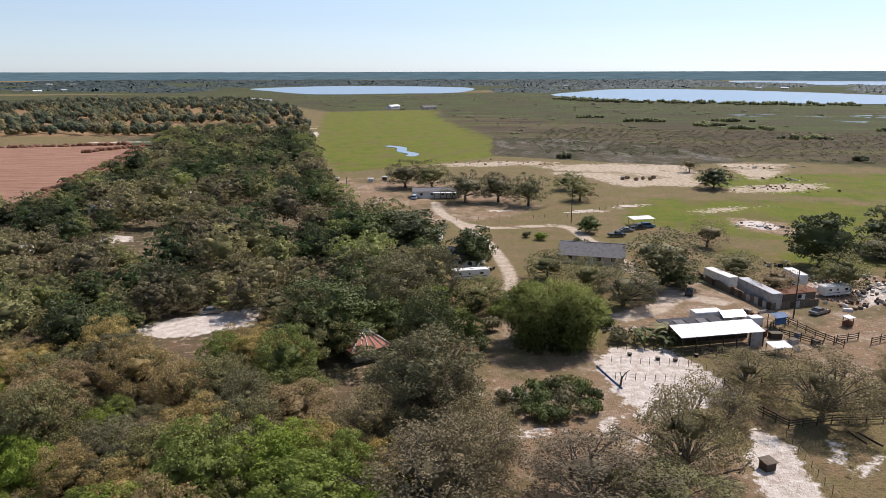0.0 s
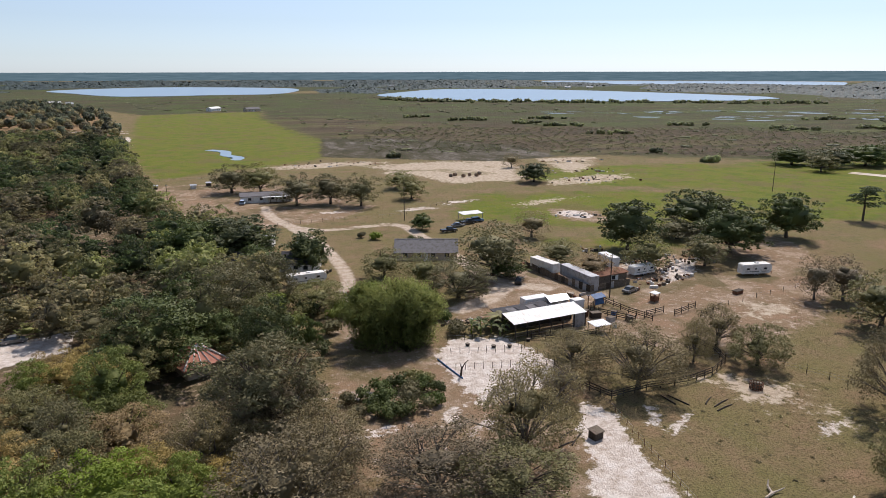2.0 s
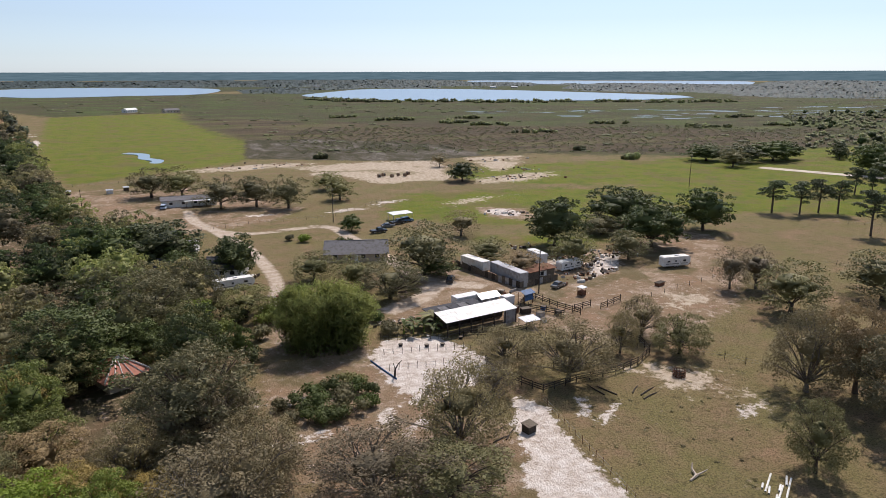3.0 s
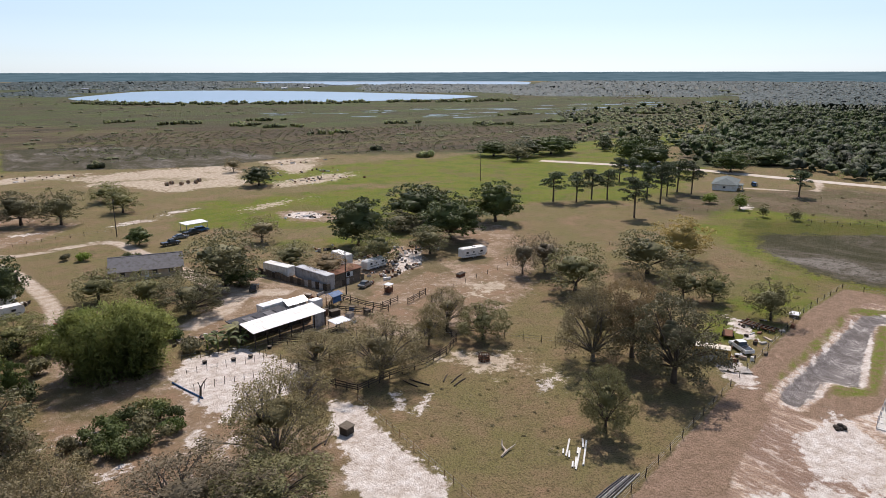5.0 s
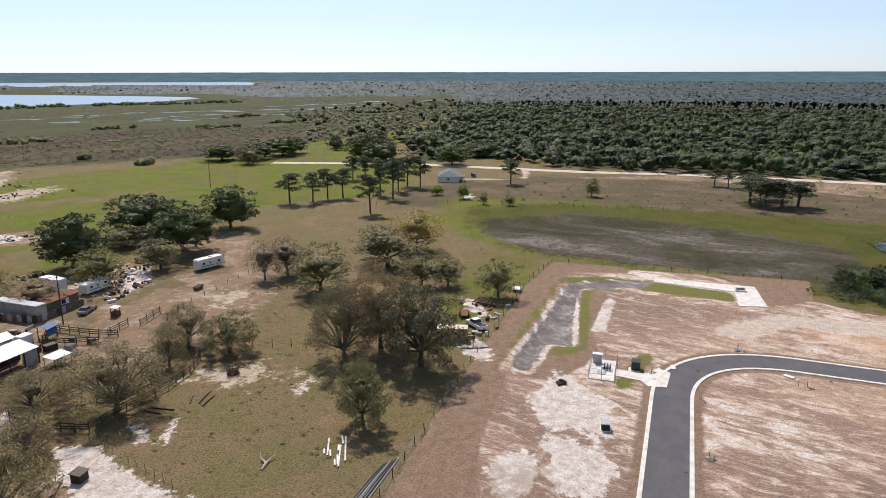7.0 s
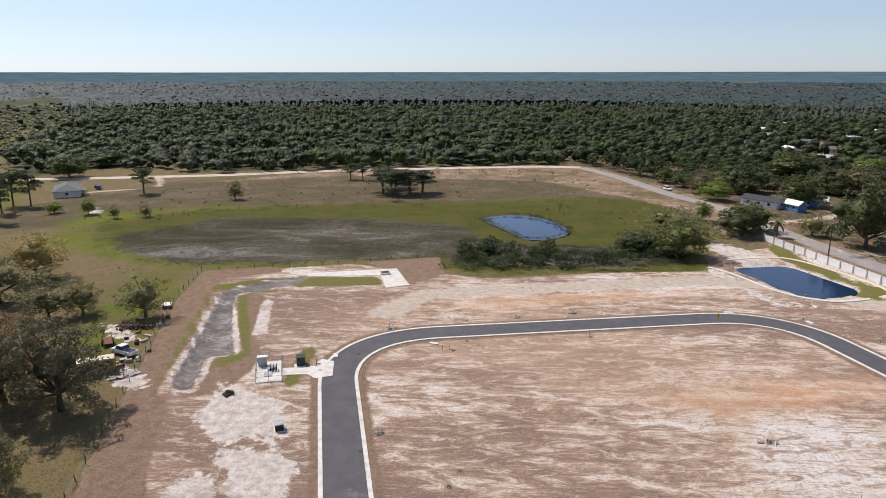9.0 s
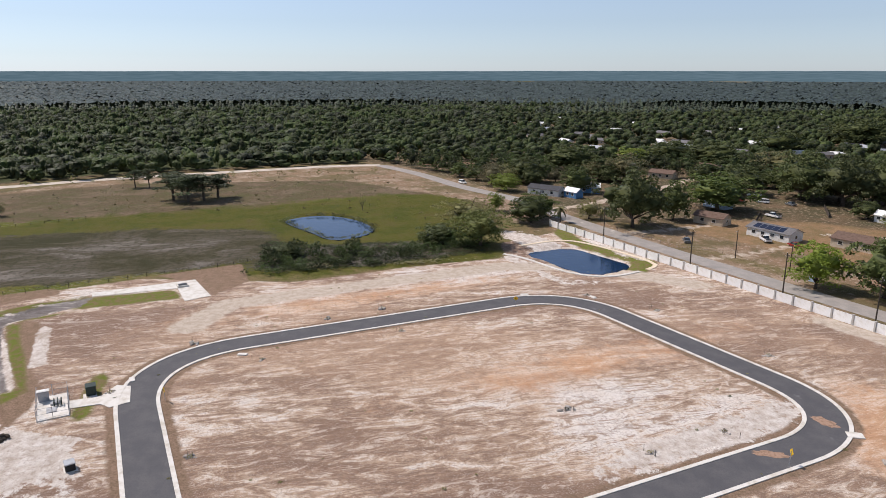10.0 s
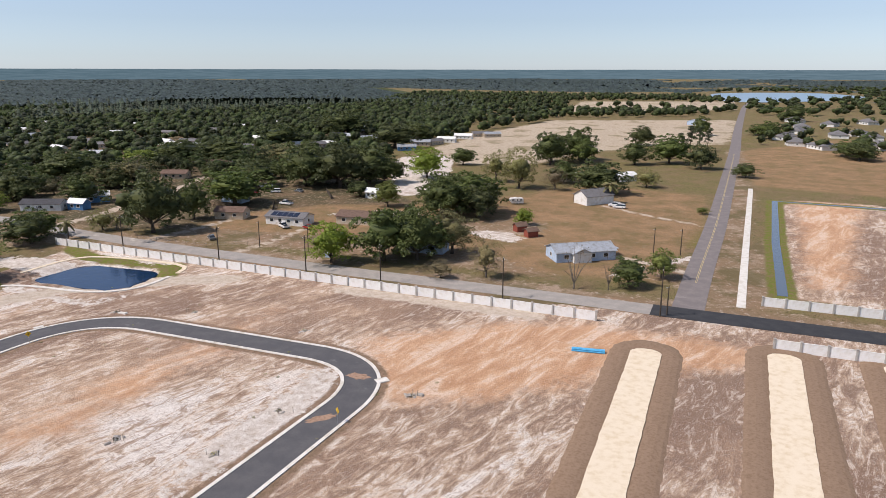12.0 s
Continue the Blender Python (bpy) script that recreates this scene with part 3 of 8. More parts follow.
MASKS = {
    "green": zones(
        area((271, -2), (280, -24), (282, -50), (278, -78), (255, -80), (204, -62), (204, -34), (213, 0)),
        area((344, 477), (430, 473), (462, 375), (371, 320), (319, 350), (310, 416)),
        band(7, (122, 67), (146, 73), (176, 76), (182, 50), (188, 29), (194, 6)),
        area((186, 20), (176, 6), (171, -10), (172, -30), (174, -50), (178, -64), (200, -68), (206, -30)),
        area((-150, 900), (-10, 953), (-4, 820), (22, 650), (50, 510), (54, 440), (5, 392), (-54, 350), (-90, 480)),
        area((192, 246), (230, 330), (300, 345), (390, 350), (600, 420), (560, 300), (372, 290), (345, 215), (255, 172), (225, 170), (200, 200)),
        area((62, 230), (80, 275), (130, 272), (230, 250), (250, 190), (150, 196), (118, 190), (100, 205)),
        area((110, 330), (150, 345), (235, 345), (280, 300), (200, 260), (140, 285)),
        area((200, 130), (245, 140), (262, 95), (262, 20), (262, -40), (225, -62), (198, -45), (205, 0), (186, 12), (176, 55), (173, 80)),
        area((80, 190), (110, 190), (122, 176), (95, 172)), 
        area((75, -198), (92, -245), (66, -250), (52, -200))),
    "marsh": zones(
        area((-1000, 1500), (-480, 1750), (130, 1780), (260, 1700), (540, 2250), (820, 2240), (1150, 1520), (1500, 700), (1000, 420), (620, 400), (520, 360), (380, 352), (284, 345), (205, 392), (133, 398), (56, 432), (46, 520), (18, 660), (-6, 800), (-8, 960), (-150, 905), (-240, 1080), (-420, 1260)),
        area((-1300, 1600), (-480, 1700), (540, 2200), (1100, 1500), (1500, 720), (3000, 700), (3000, 3600), (-1300, 3600)),
        area((-700, 900), (-420, 840), (-300, 1100), (-700, 1500), (-1600, 1500))),
    "bog": zones(area((54, 436), (130, 404), (205, 398), (290, 354), (400, 362), (520, 385), (440, 520), (310, 600), (180, 700), (60, 800), (0, 840), (20, 650), (46, 520))),
    # meadow where the green is painted dimmer
    "sedge": zones(area((176, 8), (170, -10), (172, -50), (178, -66), (204, -64), (255, -82), (280, -78), (284, -50), (273, -2), (266, 60), (250, 110), (225, 125), (205, 115), (180, 84), (176, 62), (184, 29))),
    "heath": zones(area((212, 150), (255, 172), (300, 150), (322, 140), (342, 100), (358, 60), (370, 14), (377, -40), (340, -74), (262, -96), (232, -98), (215, -60), (262, -20), (262, 60))),
    "wet": zones(area((192, 102), (212, 110), (240, 85), (240, 34), (229, 0), (207, -8), (187, 8), (179, 50), (178, 78)), area((214, 4), (202, -17), (201, -33), (197, -60), (184, -64), (179, -46), (177, -28), (177, -8), (180, 4)), area((40, 550), (106, 528), (170, 461), (173, 394), (126, 378), (79, 401), (29, 425))),
    "woods": zones(
        area((-20, 40), (5, 70), (6, 104), (0, 126), (-3, 170), (-18, 226), (-40, 254), (-58, 342), (-90, 477), (-182, 886), (-342, 1232), (-520, 1300), (-440, 800), (-230, 500), (-170, 390), (-178, 324), (-160, 236), (-260, 180), (-200, 20)),
        area((330, 225), (400, 175), (356, 125), (376, 70), (388, 14), (400, -60), (330, -88), (262, -108), (225, -112), (140, -160), (150, -205), (207, -228), (290, -340), (450, -720), (1000, -1200), (2200, -900), (2000, 700), (1050, 520), (520, 345))),
    "straw": zones(
        area((6, 66), (8, 104), (12, 112), (26, 110), (34, 92), (40, 72), (28, 58)), area((-94, 480), (-130, 555), (-420, 555), (-700, 760), (-620, 1250), (-340, 1230), (-182, 886)),
        area((50, -160), (75, -152), (190, -124), (205, -150), (190, -185), (150, -215), (125, -290), (75, -292), (58, -230)), area((24, -330), (66, -330), (104, -470), (60, -600), (-60, -560), (-60, -340))),
    "dirt": zones(
        area((-40, 254), (-55, 330), (-5, 330), (40, 262), (20, 235), (-15, 226)),
        area((34, 129), (52, 160), (83, 162), (115, 166), (150, 180), (152, 165), (140, 142), (110, 112), (75, 98), (60, 118)),
        area((5, 70), (7, 104), (14, 150), (30, 135), (27, 112), (36, 92), (45, 62), (20, 60)),
        area((100, 240), (118, 228), (112, 205), (98, 218)), blob(100, 118, 10, 5, 30),
        blob(118, -190, 20, 12, 30), near_line(OLD_LINE, GX, GY, 8.0), area((70, -150), (140, -134), (190, -118), (200, -130), (150, -150), (120, -165)),
        area((30, -152), (36, -149), (72, -318), (112, -480), (104, -482), (62, -322)),
        area((385, -70), (220, -103), (200, -88), (260, -84), (330, -40), (345, 60), (318, 130), (368, 60)),
        area((60, -168), (30, -240), (48, -300), (20, -300), (18, -166), (26, -150))),
    "site": zones(area(*SITE), area((54, -126), (66, -131.5), (45, -137), (19, -143), (-60, -161), (-60, -149), (19, -132)), area((24, -166), (50, -290), (14, -305), (-40, -300), (-30, -175)), area((43, -302), (12, -309), (4, -176), (17, -169))),
    "clay": zones(area((66, -72), (84, -92), (70, -112), (56, -123), (22, -131), (18, -122), (34, -112), (44, -96), (54, -82)), blob(103, -58, 22, 4, 100), blob(150, -25, 24, 3, 100), area((43, -300), (20, -306), (12, -180), (20, -178))),
    "strip": zones(area((40, 38), (59, 44), (96, 53), (146, 64.5), (171, 67.5), (176, 49), (171, 46), (164, 60), (144, 57), (112, 51), (100, 49), (98, 46), (78, 40.5), (58, 31)),
                   area((160, 12), (172, 17), (181, 27), (187, 6), (170, 4)), area((98, 46), (101, 38), (109, 36.5), (116.5, 36.5), (125, 40.5), (146, 44.5), (152, 46), (152.5, 51), (131, 45), (117, 40), (114, 45), (108, 43.5), (101, 43)),
                   near_line(LOOP, GX, GY, 4.6)),
    "verge": zones(area((99, 49), (110, 52), (143, 58), (158, 60.5), (165, 49), (168, 41), (165, 40), (160, 50), (154, 58), (129, 53.5), (109, 50.5)), area((115, 45), (118, 40.5), (132, 46), (152, 52.5), (158, 42), (166, 38.5), (167, 21), (160, 19), (158, 38), (151, 49.5), (134, 44), (116, 38.5), (109, 43)),
                   band(1.6, (119, 28), (104.5, 28.5)), band(3.0, (150, -90), (160, -101), (186, -92), (200, -94)), band(1.2, (212, -95), (170, -104)), band(3.2, (23, -164), (35, -221), (49, -295), (12, -301), (-60, -312))),
    "red": zones(area((-158, 240), (-176, 324), (-172, 386), (-218, 490), (-288, 485), (-420, 430), (-330, 230))),
    "sand": zones(
        blob(94, 32, 11, 4, 35), blob(80, 27, 7, 3, 60),
        area((27, 111), (31, 120), (42, 118), (46, 108), (47, 100), (37, 94), (29, 91)), area((45, 90), (48, 86), (46, 62), (42, 56), (34, 60), (41, 80)),
        area((-63, 128), (-56, 136), (-40, 142), (-38, 131), (-53, 124)), 
        blob(20, 250, 7, 2, 10), blob(72, 260, 8, 2.5, 20), blob(56, 250, 8, 3, 8),
        blob(102, 152, 11, 3.5, 45), blob(90, 157, 9, 3, 30), blob(76.2, 73.4, 1.6, 0.7, 40), blob(55.9, 79.6, 2.6, 0.8, 40), blob(52.9, 81.8, 2.2, 0.8, 60), blob(107, 226, 6, 7), blob(250, 138, 6, 2, 30), blob(106, 57, 6, 2, 50), blob(125, 66, 5, 1.5, 50),
        area((94, 40), (100, 34), (98, 27), (88, 27), (84, 34)), area((84, 26), (80, 21), (70, 22), (74, 30)), blob(72, 33, 6, 3, 20), blob(75, -60, 3, 20, 14), blob(190, -80, 16, 5, 10), blob(168, -101, 6, 3, 10), area((145, -83), (150, -72), (178, -69), (176, -64), (146, -70)),
        
        area((178, -217), (168, -232), (186, -264), (222, -320), (248, -348), (262, -322), (236, -282), (205, -245)), blob(160, -185, 16, 6, 40), blob(108, -180, 10, 5),
        blob(-120, 196, 8, 5), blob(-103, 205, 7, 6), band(3, (-108, 292), (-100, 270), (-96, 240)), blob(20, 80, 3.5, 1.2, 20), blob(13, 88, 4, 1, 10), blob(28, 86, 3, 1, 30), blob(10, 100, 3, 1.2), blob(24, 90, 2.5, 0.8, 60),
        band(4, (-260, 505), (-190, 515), (-130, 560)), band(5, (-320, 630), (-230, 615), (-120, 640)), blob(-200, 560, 22, 6), blob(-150, 660, 26, 7), band(2, (-120, 300), (-92, 480), (-110, 600)),
        band(1.2, (62, -160), (48, -196)))
    ,
    "tan": zones(
        blob(74.9, 85.7, 5.5, 3.2, -60), blob(101, 118, 6, 3, 30),
        area((51, 376), (101, 388), (136, 376), (118, 308), (81, 308), (60, 360)), area((155, 386), (192, 384), (176, 352), (150, 322)), blob(150, 302, 24, 9, 20), blob(30, 385, 30, 9, 10), blob(105, 252, 10, 3, 15), blob(70, 345, 14, 10),
        area((250, -345), (275, -375), (312, -516), (333, -667), (175, -780), (119, -514), (162, -474), (182, -390), (180, -340), (215, -315)), area((505, -1115), (292, -1267), (226, -987), (393, -818))),
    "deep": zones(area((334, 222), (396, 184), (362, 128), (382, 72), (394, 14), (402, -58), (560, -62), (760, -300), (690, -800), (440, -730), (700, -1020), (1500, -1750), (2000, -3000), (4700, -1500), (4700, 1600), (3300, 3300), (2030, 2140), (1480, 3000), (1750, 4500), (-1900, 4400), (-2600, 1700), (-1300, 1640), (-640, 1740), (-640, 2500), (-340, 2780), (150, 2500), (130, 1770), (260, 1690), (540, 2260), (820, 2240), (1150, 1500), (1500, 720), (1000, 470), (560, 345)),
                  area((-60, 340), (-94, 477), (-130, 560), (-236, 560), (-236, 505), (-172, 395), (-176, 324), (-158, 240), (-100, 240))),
    "lane": zones(band(3.6, (140, 16), (153, 8), (160, -27), (166, -62), (161, -77), (149, -92), (138, -102)), band(2.5, (110, -112), (90, -116), (64, -122))),
    "track": zones(*(near_line(curve(pts, 5), GX, GY, half) for half, pts in TRACKS)),
    "silt": zones(area((102.5, 48), (101, 44), (108.5, 44.5), (114.5, 46), (117, 41.5), (131, 46.5), (151.5, 52.5), (156.5, 46), (160, 40), (166.5, 38.5), (164, 47.5), (155, 57), (129, 52.5), (109, 49.5))),
    "rim": zones(band(0.55, (109, 49.5), (129, 52.7), (155, 57.2), (164, 47.5)), band(0.55, (101.5, 47), (101, 44), (108.5, 44.3), (114.5, 46), (117, 41.2), (131, 46.3), (152, 52.6), (158, 44)), area((125.5, 41), (145.5, 45), (151, 43.5), (127, 38.6))),
}
me = bpy.data.meshes.new("ground")
faces = [(0, 1 + j, 1 + (j + 1) % ANGLES) for j in range(ANGLES)]
quads = np.arange(ANGLES)
verts = np.stack([GX, GY, np.zeros_like(GX)], 1)
verts = np.concatenate([[(0, 0, 0)], verts[ANGLES:]])
MASKS = {k: np.concatenate([m[:1], m[ANGLES:]]) for k, m in MASKS.items()}
VX, VY = verts[:, 0], verts[:, 1]
dig = np.zeros(len(verts))
for shape, deep in [(NATPOND, 1.6), (RETPOND, 2.2), (CREEK, 1.2)]:
    dig -= deep * np.clip(depth_in(shape, VX, VY) / 2.2 + 0.5, 0, 1)
dig -= 0.9 * np.clip(MASKS["silt"] / 2, 0, 1)
for _, shape in LAKES:
    dig -= 2.0 * np.clip(depth_in(shape, VX, VY) / 40 + 0.4, 0, 1)
canal = [(23.6, -167), (35, -221), (49, -295), (12, -301), (-60, -312)]
verts[:, 2] = dig
for i in range(RINGS - 1):
    a = 1 + i * ANGLES + quads
    b = 1 + i * ANGLES + (quads + 1) % ANGLES
    faces += np.stack([a, a + ANGLES, b + ANGLES, b], 1).tolist()
me.from_pydata(verts.tolist(), [], faces)
me.materials.append(GROUND)
me.shade_smooth()
for k, m in MASKS.items():
    me.attributes.new(k, "FLOAT", "POINT").data.foreach_set("value", m.astype(np.float32))
tagged(new("ground", me), "dry pasture, sandy building land and dark marsh", "ground", "", "structure")

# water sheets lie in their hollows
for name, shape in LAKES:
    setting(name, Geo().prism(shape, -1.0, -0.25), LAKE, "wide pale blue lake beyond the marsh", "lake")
setting("pond", Geo().prism(offset(NATPOND + NATPOND[:1], 0)[:-1], -1.5, -0.45), POND, "deep blue natural pond in the green pasture", "pond")
setting("pond", Geo().prism(RETPOND, -2.0, -0.7), POND, "dark retention pond beside the white wall", "pond")
setting("water", Geo().prism(CREEK, -1.2, -0.3), LAKE, "short bright creek in the green pasture", "creek")
setting("water", Geo().ribbon(canal, 1.15, -1.15, -0.3, 0.06), DITCH, "narrow straight ditch filled with water", "ditch")

# roads
setting("road", Geo().ribbon(LOOP, 2.75, -2.75, -0.3, 0.05), ASPHALT, "new dark asphalt street looping round the lots", "road")
for a, b in ((3.35, 2.75), (-2.75, -3.35)):
    setting("kerb", Geo().ribbon(LOOP, a, b, -0.3, 0.13), CONCRETE, "pale concrete kerb along the new street", "kerb")
smear = random.Random(14)
for x, y, a, b, turn in ((68.5, -64.5, 2.6, 0.9, 62), (74.0, -78.5, 2.2, 1.2, 20)):
    ring = []
    for k in range(22):
        w, q = 6.283 * k / 22, smear.uniform(0.7, 1.15)
        u, v = math.cos(w) * a * q, math.sin(w) * b * q
        ring.append((x + u * math.cos(radians(turn)) - v * math.sin(radians(turn)), y + u * math.sin(radians(turn)) + v * math.cos(radians(turn))))
    setting("dirt_smear", Geo().prism(ring, 0.03, 0.056), CLAYDUST, "orange clay tracked onto the new street", "dirt")
setting("road", Geo().ribbon(OLD_LINE, 3.4, -3.4, -0.3, 0.06), OLDROAD, "sun-bleached old asphalt country road", "road")
setting("road", Geo().ribbon([p for p in OLD_LINE if p[0] < 46], 3.6, -3.6, 0.0, 0.09), FRESH, "fresh black asphalt overlay on the country road", "road")
setting("road", Geo().ribbon(CROSS_LINE, 3.4, -3.4, -0.3, 0.07), CROSSROAD, "straight grey asphalt side road with a yellow line", "road")
setting("road", Geo().ribbon(EAST_LINE, 4.0, -4.0, -0.3, 0.05), SANDROAD, "pale sandy road along the woods", "road")
setting("road_line", Geo().ribbon(CROSS_LINE[3:40], 0.22, 0.12, 0.0, 0.085), FADEDLINE, "double yellow centre line", "road marking")
setting("road_line", Geo().ribbon(CROSS_LINE[3:40], -0.12, -0.22, 0.0, 0.085), FADEDLINE, "double yellow centre line", "road marking")
setting("pavement", Geo().ribbon([(29.5, -153), (63.5, -321)], 0.95, -0.95, -0.2, 0.12), CONCRETE, "straight pale concrete pavement", "pavement")
# backdrop ring: its glow paints the haze, its height fits the camera's horizon
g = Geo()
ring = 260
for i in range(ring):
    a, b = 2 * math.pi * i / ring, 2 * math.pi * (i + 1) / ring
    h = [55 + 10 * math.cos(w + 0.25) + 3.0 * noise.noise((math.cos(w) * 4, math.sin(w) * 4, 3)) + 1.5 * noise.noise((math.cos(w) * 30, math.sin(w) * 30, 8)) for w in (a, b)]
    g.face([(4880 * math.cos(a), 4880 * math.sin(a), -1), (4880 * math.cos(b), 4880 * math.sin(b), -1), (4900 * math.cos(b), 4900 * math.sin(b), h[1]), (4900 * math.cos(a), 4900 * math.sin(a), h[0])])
haze = Nodes("horizon_haze")
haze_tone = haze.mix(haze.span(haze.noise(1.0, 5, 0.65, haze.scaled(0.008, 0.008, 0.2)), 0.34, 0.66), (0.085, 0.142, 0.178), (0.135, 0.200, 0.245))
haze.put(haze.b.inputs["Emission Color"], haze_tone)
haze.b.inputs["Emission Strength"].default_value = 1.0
setting("backdrop", g, haze.done((0.02, 0.025, 0.03), 1.0, 0, 0.0), "glowing hazy blue backdrop of a wooded horizon", "backdrop")
# shallow marsh pools; their glint is the pale sky colour painted in
pool = random.Random(5)
POOLS = [(330, 840), (470, 650), (600, 610), (900, 640), (1250, 610), (1200, 780), (760, 820), (420, 900)]
g, made = Geo(), 0
while made < 120:
    x, y = pool.uniform(330, 1250), pool.uniform(600, 900)
    if not inside(POOLS, x, y) or noise.noise((x / 120, y / 60, 3)) < 0.0:
        continue
    made += 1
    l, w = pool.uniform(4, 22), pool.uniform(1.5, 5)
    ring = [(x + math.cos(t) * l * pool.uniform(0.6, 1.1), y - math.cos(t) * l * 0.35 + math.sin(t) * w * pool.uniform(0.5, 1.3)) for t in [6.283 * i / 12 for i in range(12)]]
    g.prism(ring, -0.3, 0.06 + 0.0002 * made)
tagged(part("marsh_pools", g, LAKE), "shallow pools in the marsh, glint painted pale", "water", "", "stuff")


# ---- trees ----
def ball(g, x, y, z, r, h, rng, rough=0.2):
    """A rough rounded mass of twenty faces, shaded as a round thing."""
    rows = [[(0, 0, -1.0)] * 5]
    for up, f in ((-0.45, 0.88), (0.42, 0.9)):
        rows.append([(math.cos(1.2566 * i + up) * f * rng.uniform(1 - rough, 1 + rough), math.sin(1.2566 * i + up) * f * rng.uniform(1 - rough, 1 + rough), up + rng.uniform(-0.15, 0.15)) for i in range(5)])
    rows.append([(rng.normal() * 0.12, rng.normal() * 0.12, 0.82)] * 5)
    for lo, hi in zip(rows, rows[1:]):
        for i in range(5):
            j = (i + 1) % 5
            for f in ([lo[i], lo[j], hi[j]], [lo[i], hi[j], hi[i]]):
                if len(set(f)) == 3:
                    g.face([(x + p[0] * r, y + p[1] * r, z + p[2] * h) for p in f])
                    g.soft += [Vector(p).normalized() for p in f]


def crown(rng, lobes, count, size, flat=0.8, hang=0.0, core=0.0, heart=0.0):
    """A crown of many small leaf clumps on the outer shells of its lobes; heart: size of hidden solids added to block
    light.
    """
    g = Geo()
    weight = np.array([l[3] * l[4] for l in lobes])
    weight = weight / weight.sum()
    if heart:
        pts = np.array([l[:3] for l in lobes])
        c, w = pts.mean(0), pts.std(0) * 1.5 * heart
        ball(g, c[0], c[1], c[2], (w[0] + w[1]) / 2, w[2], rng)
        for l in lobes[:7]:
            p = c + (np.array(l[:3]) - c) * 0.62 * heart
            ball(g, p[0], p[1], p[2], w[0] * 0.42, w[2] * 0.42, rng)
    for li, (lx, ly, lz, lr, lh) in enumerate(lobes):
        if core:
            # hidden solid added inside each lobe to block light and deepen its shade
            ring = [(lx + math.cos(q) * lr * core, ly + math.sin(q) * lr * core, lz) for q in (0.3, 1.9, 3.4, 5.0)]
            for i in range(4):
                for up in (1, -1):
                    f = [ring[i], ring[(i + 1) % 4], (lx, ly, lz + up * lh * core)][::up]
                    g.face(f)
                    g.soft += [(Vector(((p[0] - lx) / lr, (p[1] - ly) / lr, (p[2] - lz) / lh)) + Vector((0, 0, 0.1))).normalized() for p in f]
        for _ in range(max(2, int(count * weight[li]))):
            d = rng.normal(size=3)
            d /= np.linalg.norm(d)
            if d[2] < -0.5:
                d[2] *= -0.6
            k = 1.10 - 0.45 * rng.random() ** 1.3
            c = Vector((lx + d[0] * lr * k, ly + d[1] * lr * k, lz + d[2] * lh * k))
            if hang:
                c.z -= hang * rng.random() ** 3
            nrm = (Vector(d) * flat + Vector((0, 0, 0.45)) + Vector(rng.normal(size=3)) * 0.9).normalized()
            u = nrm.orthogonal().normalized()
            u.rotate(Matrix.Rotation(rng.random() * 6.283, 3, nrm))
            w = nrm.cross(u)
            if nrm.dot(Vector(d)) < 0:
                w = -w
                nrm = -nrm
            g.soft += [(Vector(d) * 0.3 + nrm).normalized()] * 3
            s = size * (0.5 + 1.0 * rng.random())
            g.face([c + u * s, c - u * s * 0.4 + w * s * 0.7, c - u * s * 0.7 - w * s * 0.5])
    return g


def skeleton_of(rng, height, lobes, base=0.28, twigs=0):
    """A trunk that forks into limbs reaching into the lobes."""
    g = Geo()
    fork = height * (0.12 + 0.10 * rng.random())
    g.tube([(0, 0, -0.3), (0.05, 0.05, fork * 0.5), (0, 0.1, fork)], [base * 1.35, base, base * 0.85], 7)
    for lx, ly, lz, lr, lh in lobes:
        mid = (lx * 0.5 + rng.normal() * 0.3, ly * 0.5 + rng.normal() * 0.3, fork + (lz - fork) * 0.6)
        g.tube([(0, 0.1, fork * 0.92), mid, (lx, ly, lz + lh * 0.3)], [base * 0.5, base * 0.28, base * 0.09], 4, False)
        for _ in range(1 + twigs):
            d = rng.normal(size=3)
            d[2] = abs(d[2]) * 0.7
            d /= np.linalg.norm(d)
            k = 0.8 + 0.25 * rng.random()
            tip = (lx + d[0] * lr * k, ly + d[1] * lr * k, lz + d[2] * lh * k)
            st = Vector(mid).lerp(Vector((lx, ly, lz)), rng.random())
            b = st.lerp(Vector(tip), 0.5) + Vector(rng.normal(size=3)) * 0.25
            g.tube([st, b, tip], [base * 0.16, base * 0.1, base * 0.03], 3, False)
    return g


def lobes_for(rng, n, radius, height, low, puffs=64):
    """Many small clumps spread over a lopsided dome, wide and flat below, with bays and gaps in its outline."""
    seat = Vector(rng.random(3) * 40)
    zc = height * (low + 0.44 * (1 - low))
    top, under = height - zc, zc - height * low
    out = []
    for i in range(puffs):
        up = min(0.98, -0.75 + 1.75 * (i + rng.random()) / puffs)
        a = 2.39996 * i + rng.normal() * 0.25
        flat = math.sqrt(max(0.02, 1 - up * up))
        d = Vector((math.cos(a) * flat, math.sin(a) * flat, up))
        grow = 1 + 0.55 * noise.noise(d * (0.9 + 0.1 * n) + seat) + 0.30 * noise.noise(d * 3.5 + seat)
        k = grow * (0.58 + 0.36 * rng.random() ** 0.6)
        size = 0.12 + 0.11 * rng.random()
        out.append((d.x * k * radius, d.y * k * radius, zc + up * min(0.25 + 0.8 * k, 1.0) * (top if up > 0 else under), size * radius, size * radius * 0.75))
    rng.shuffle(out)
    return [tuple(l) for l in out]


KINDS, MOLDS = {}, []


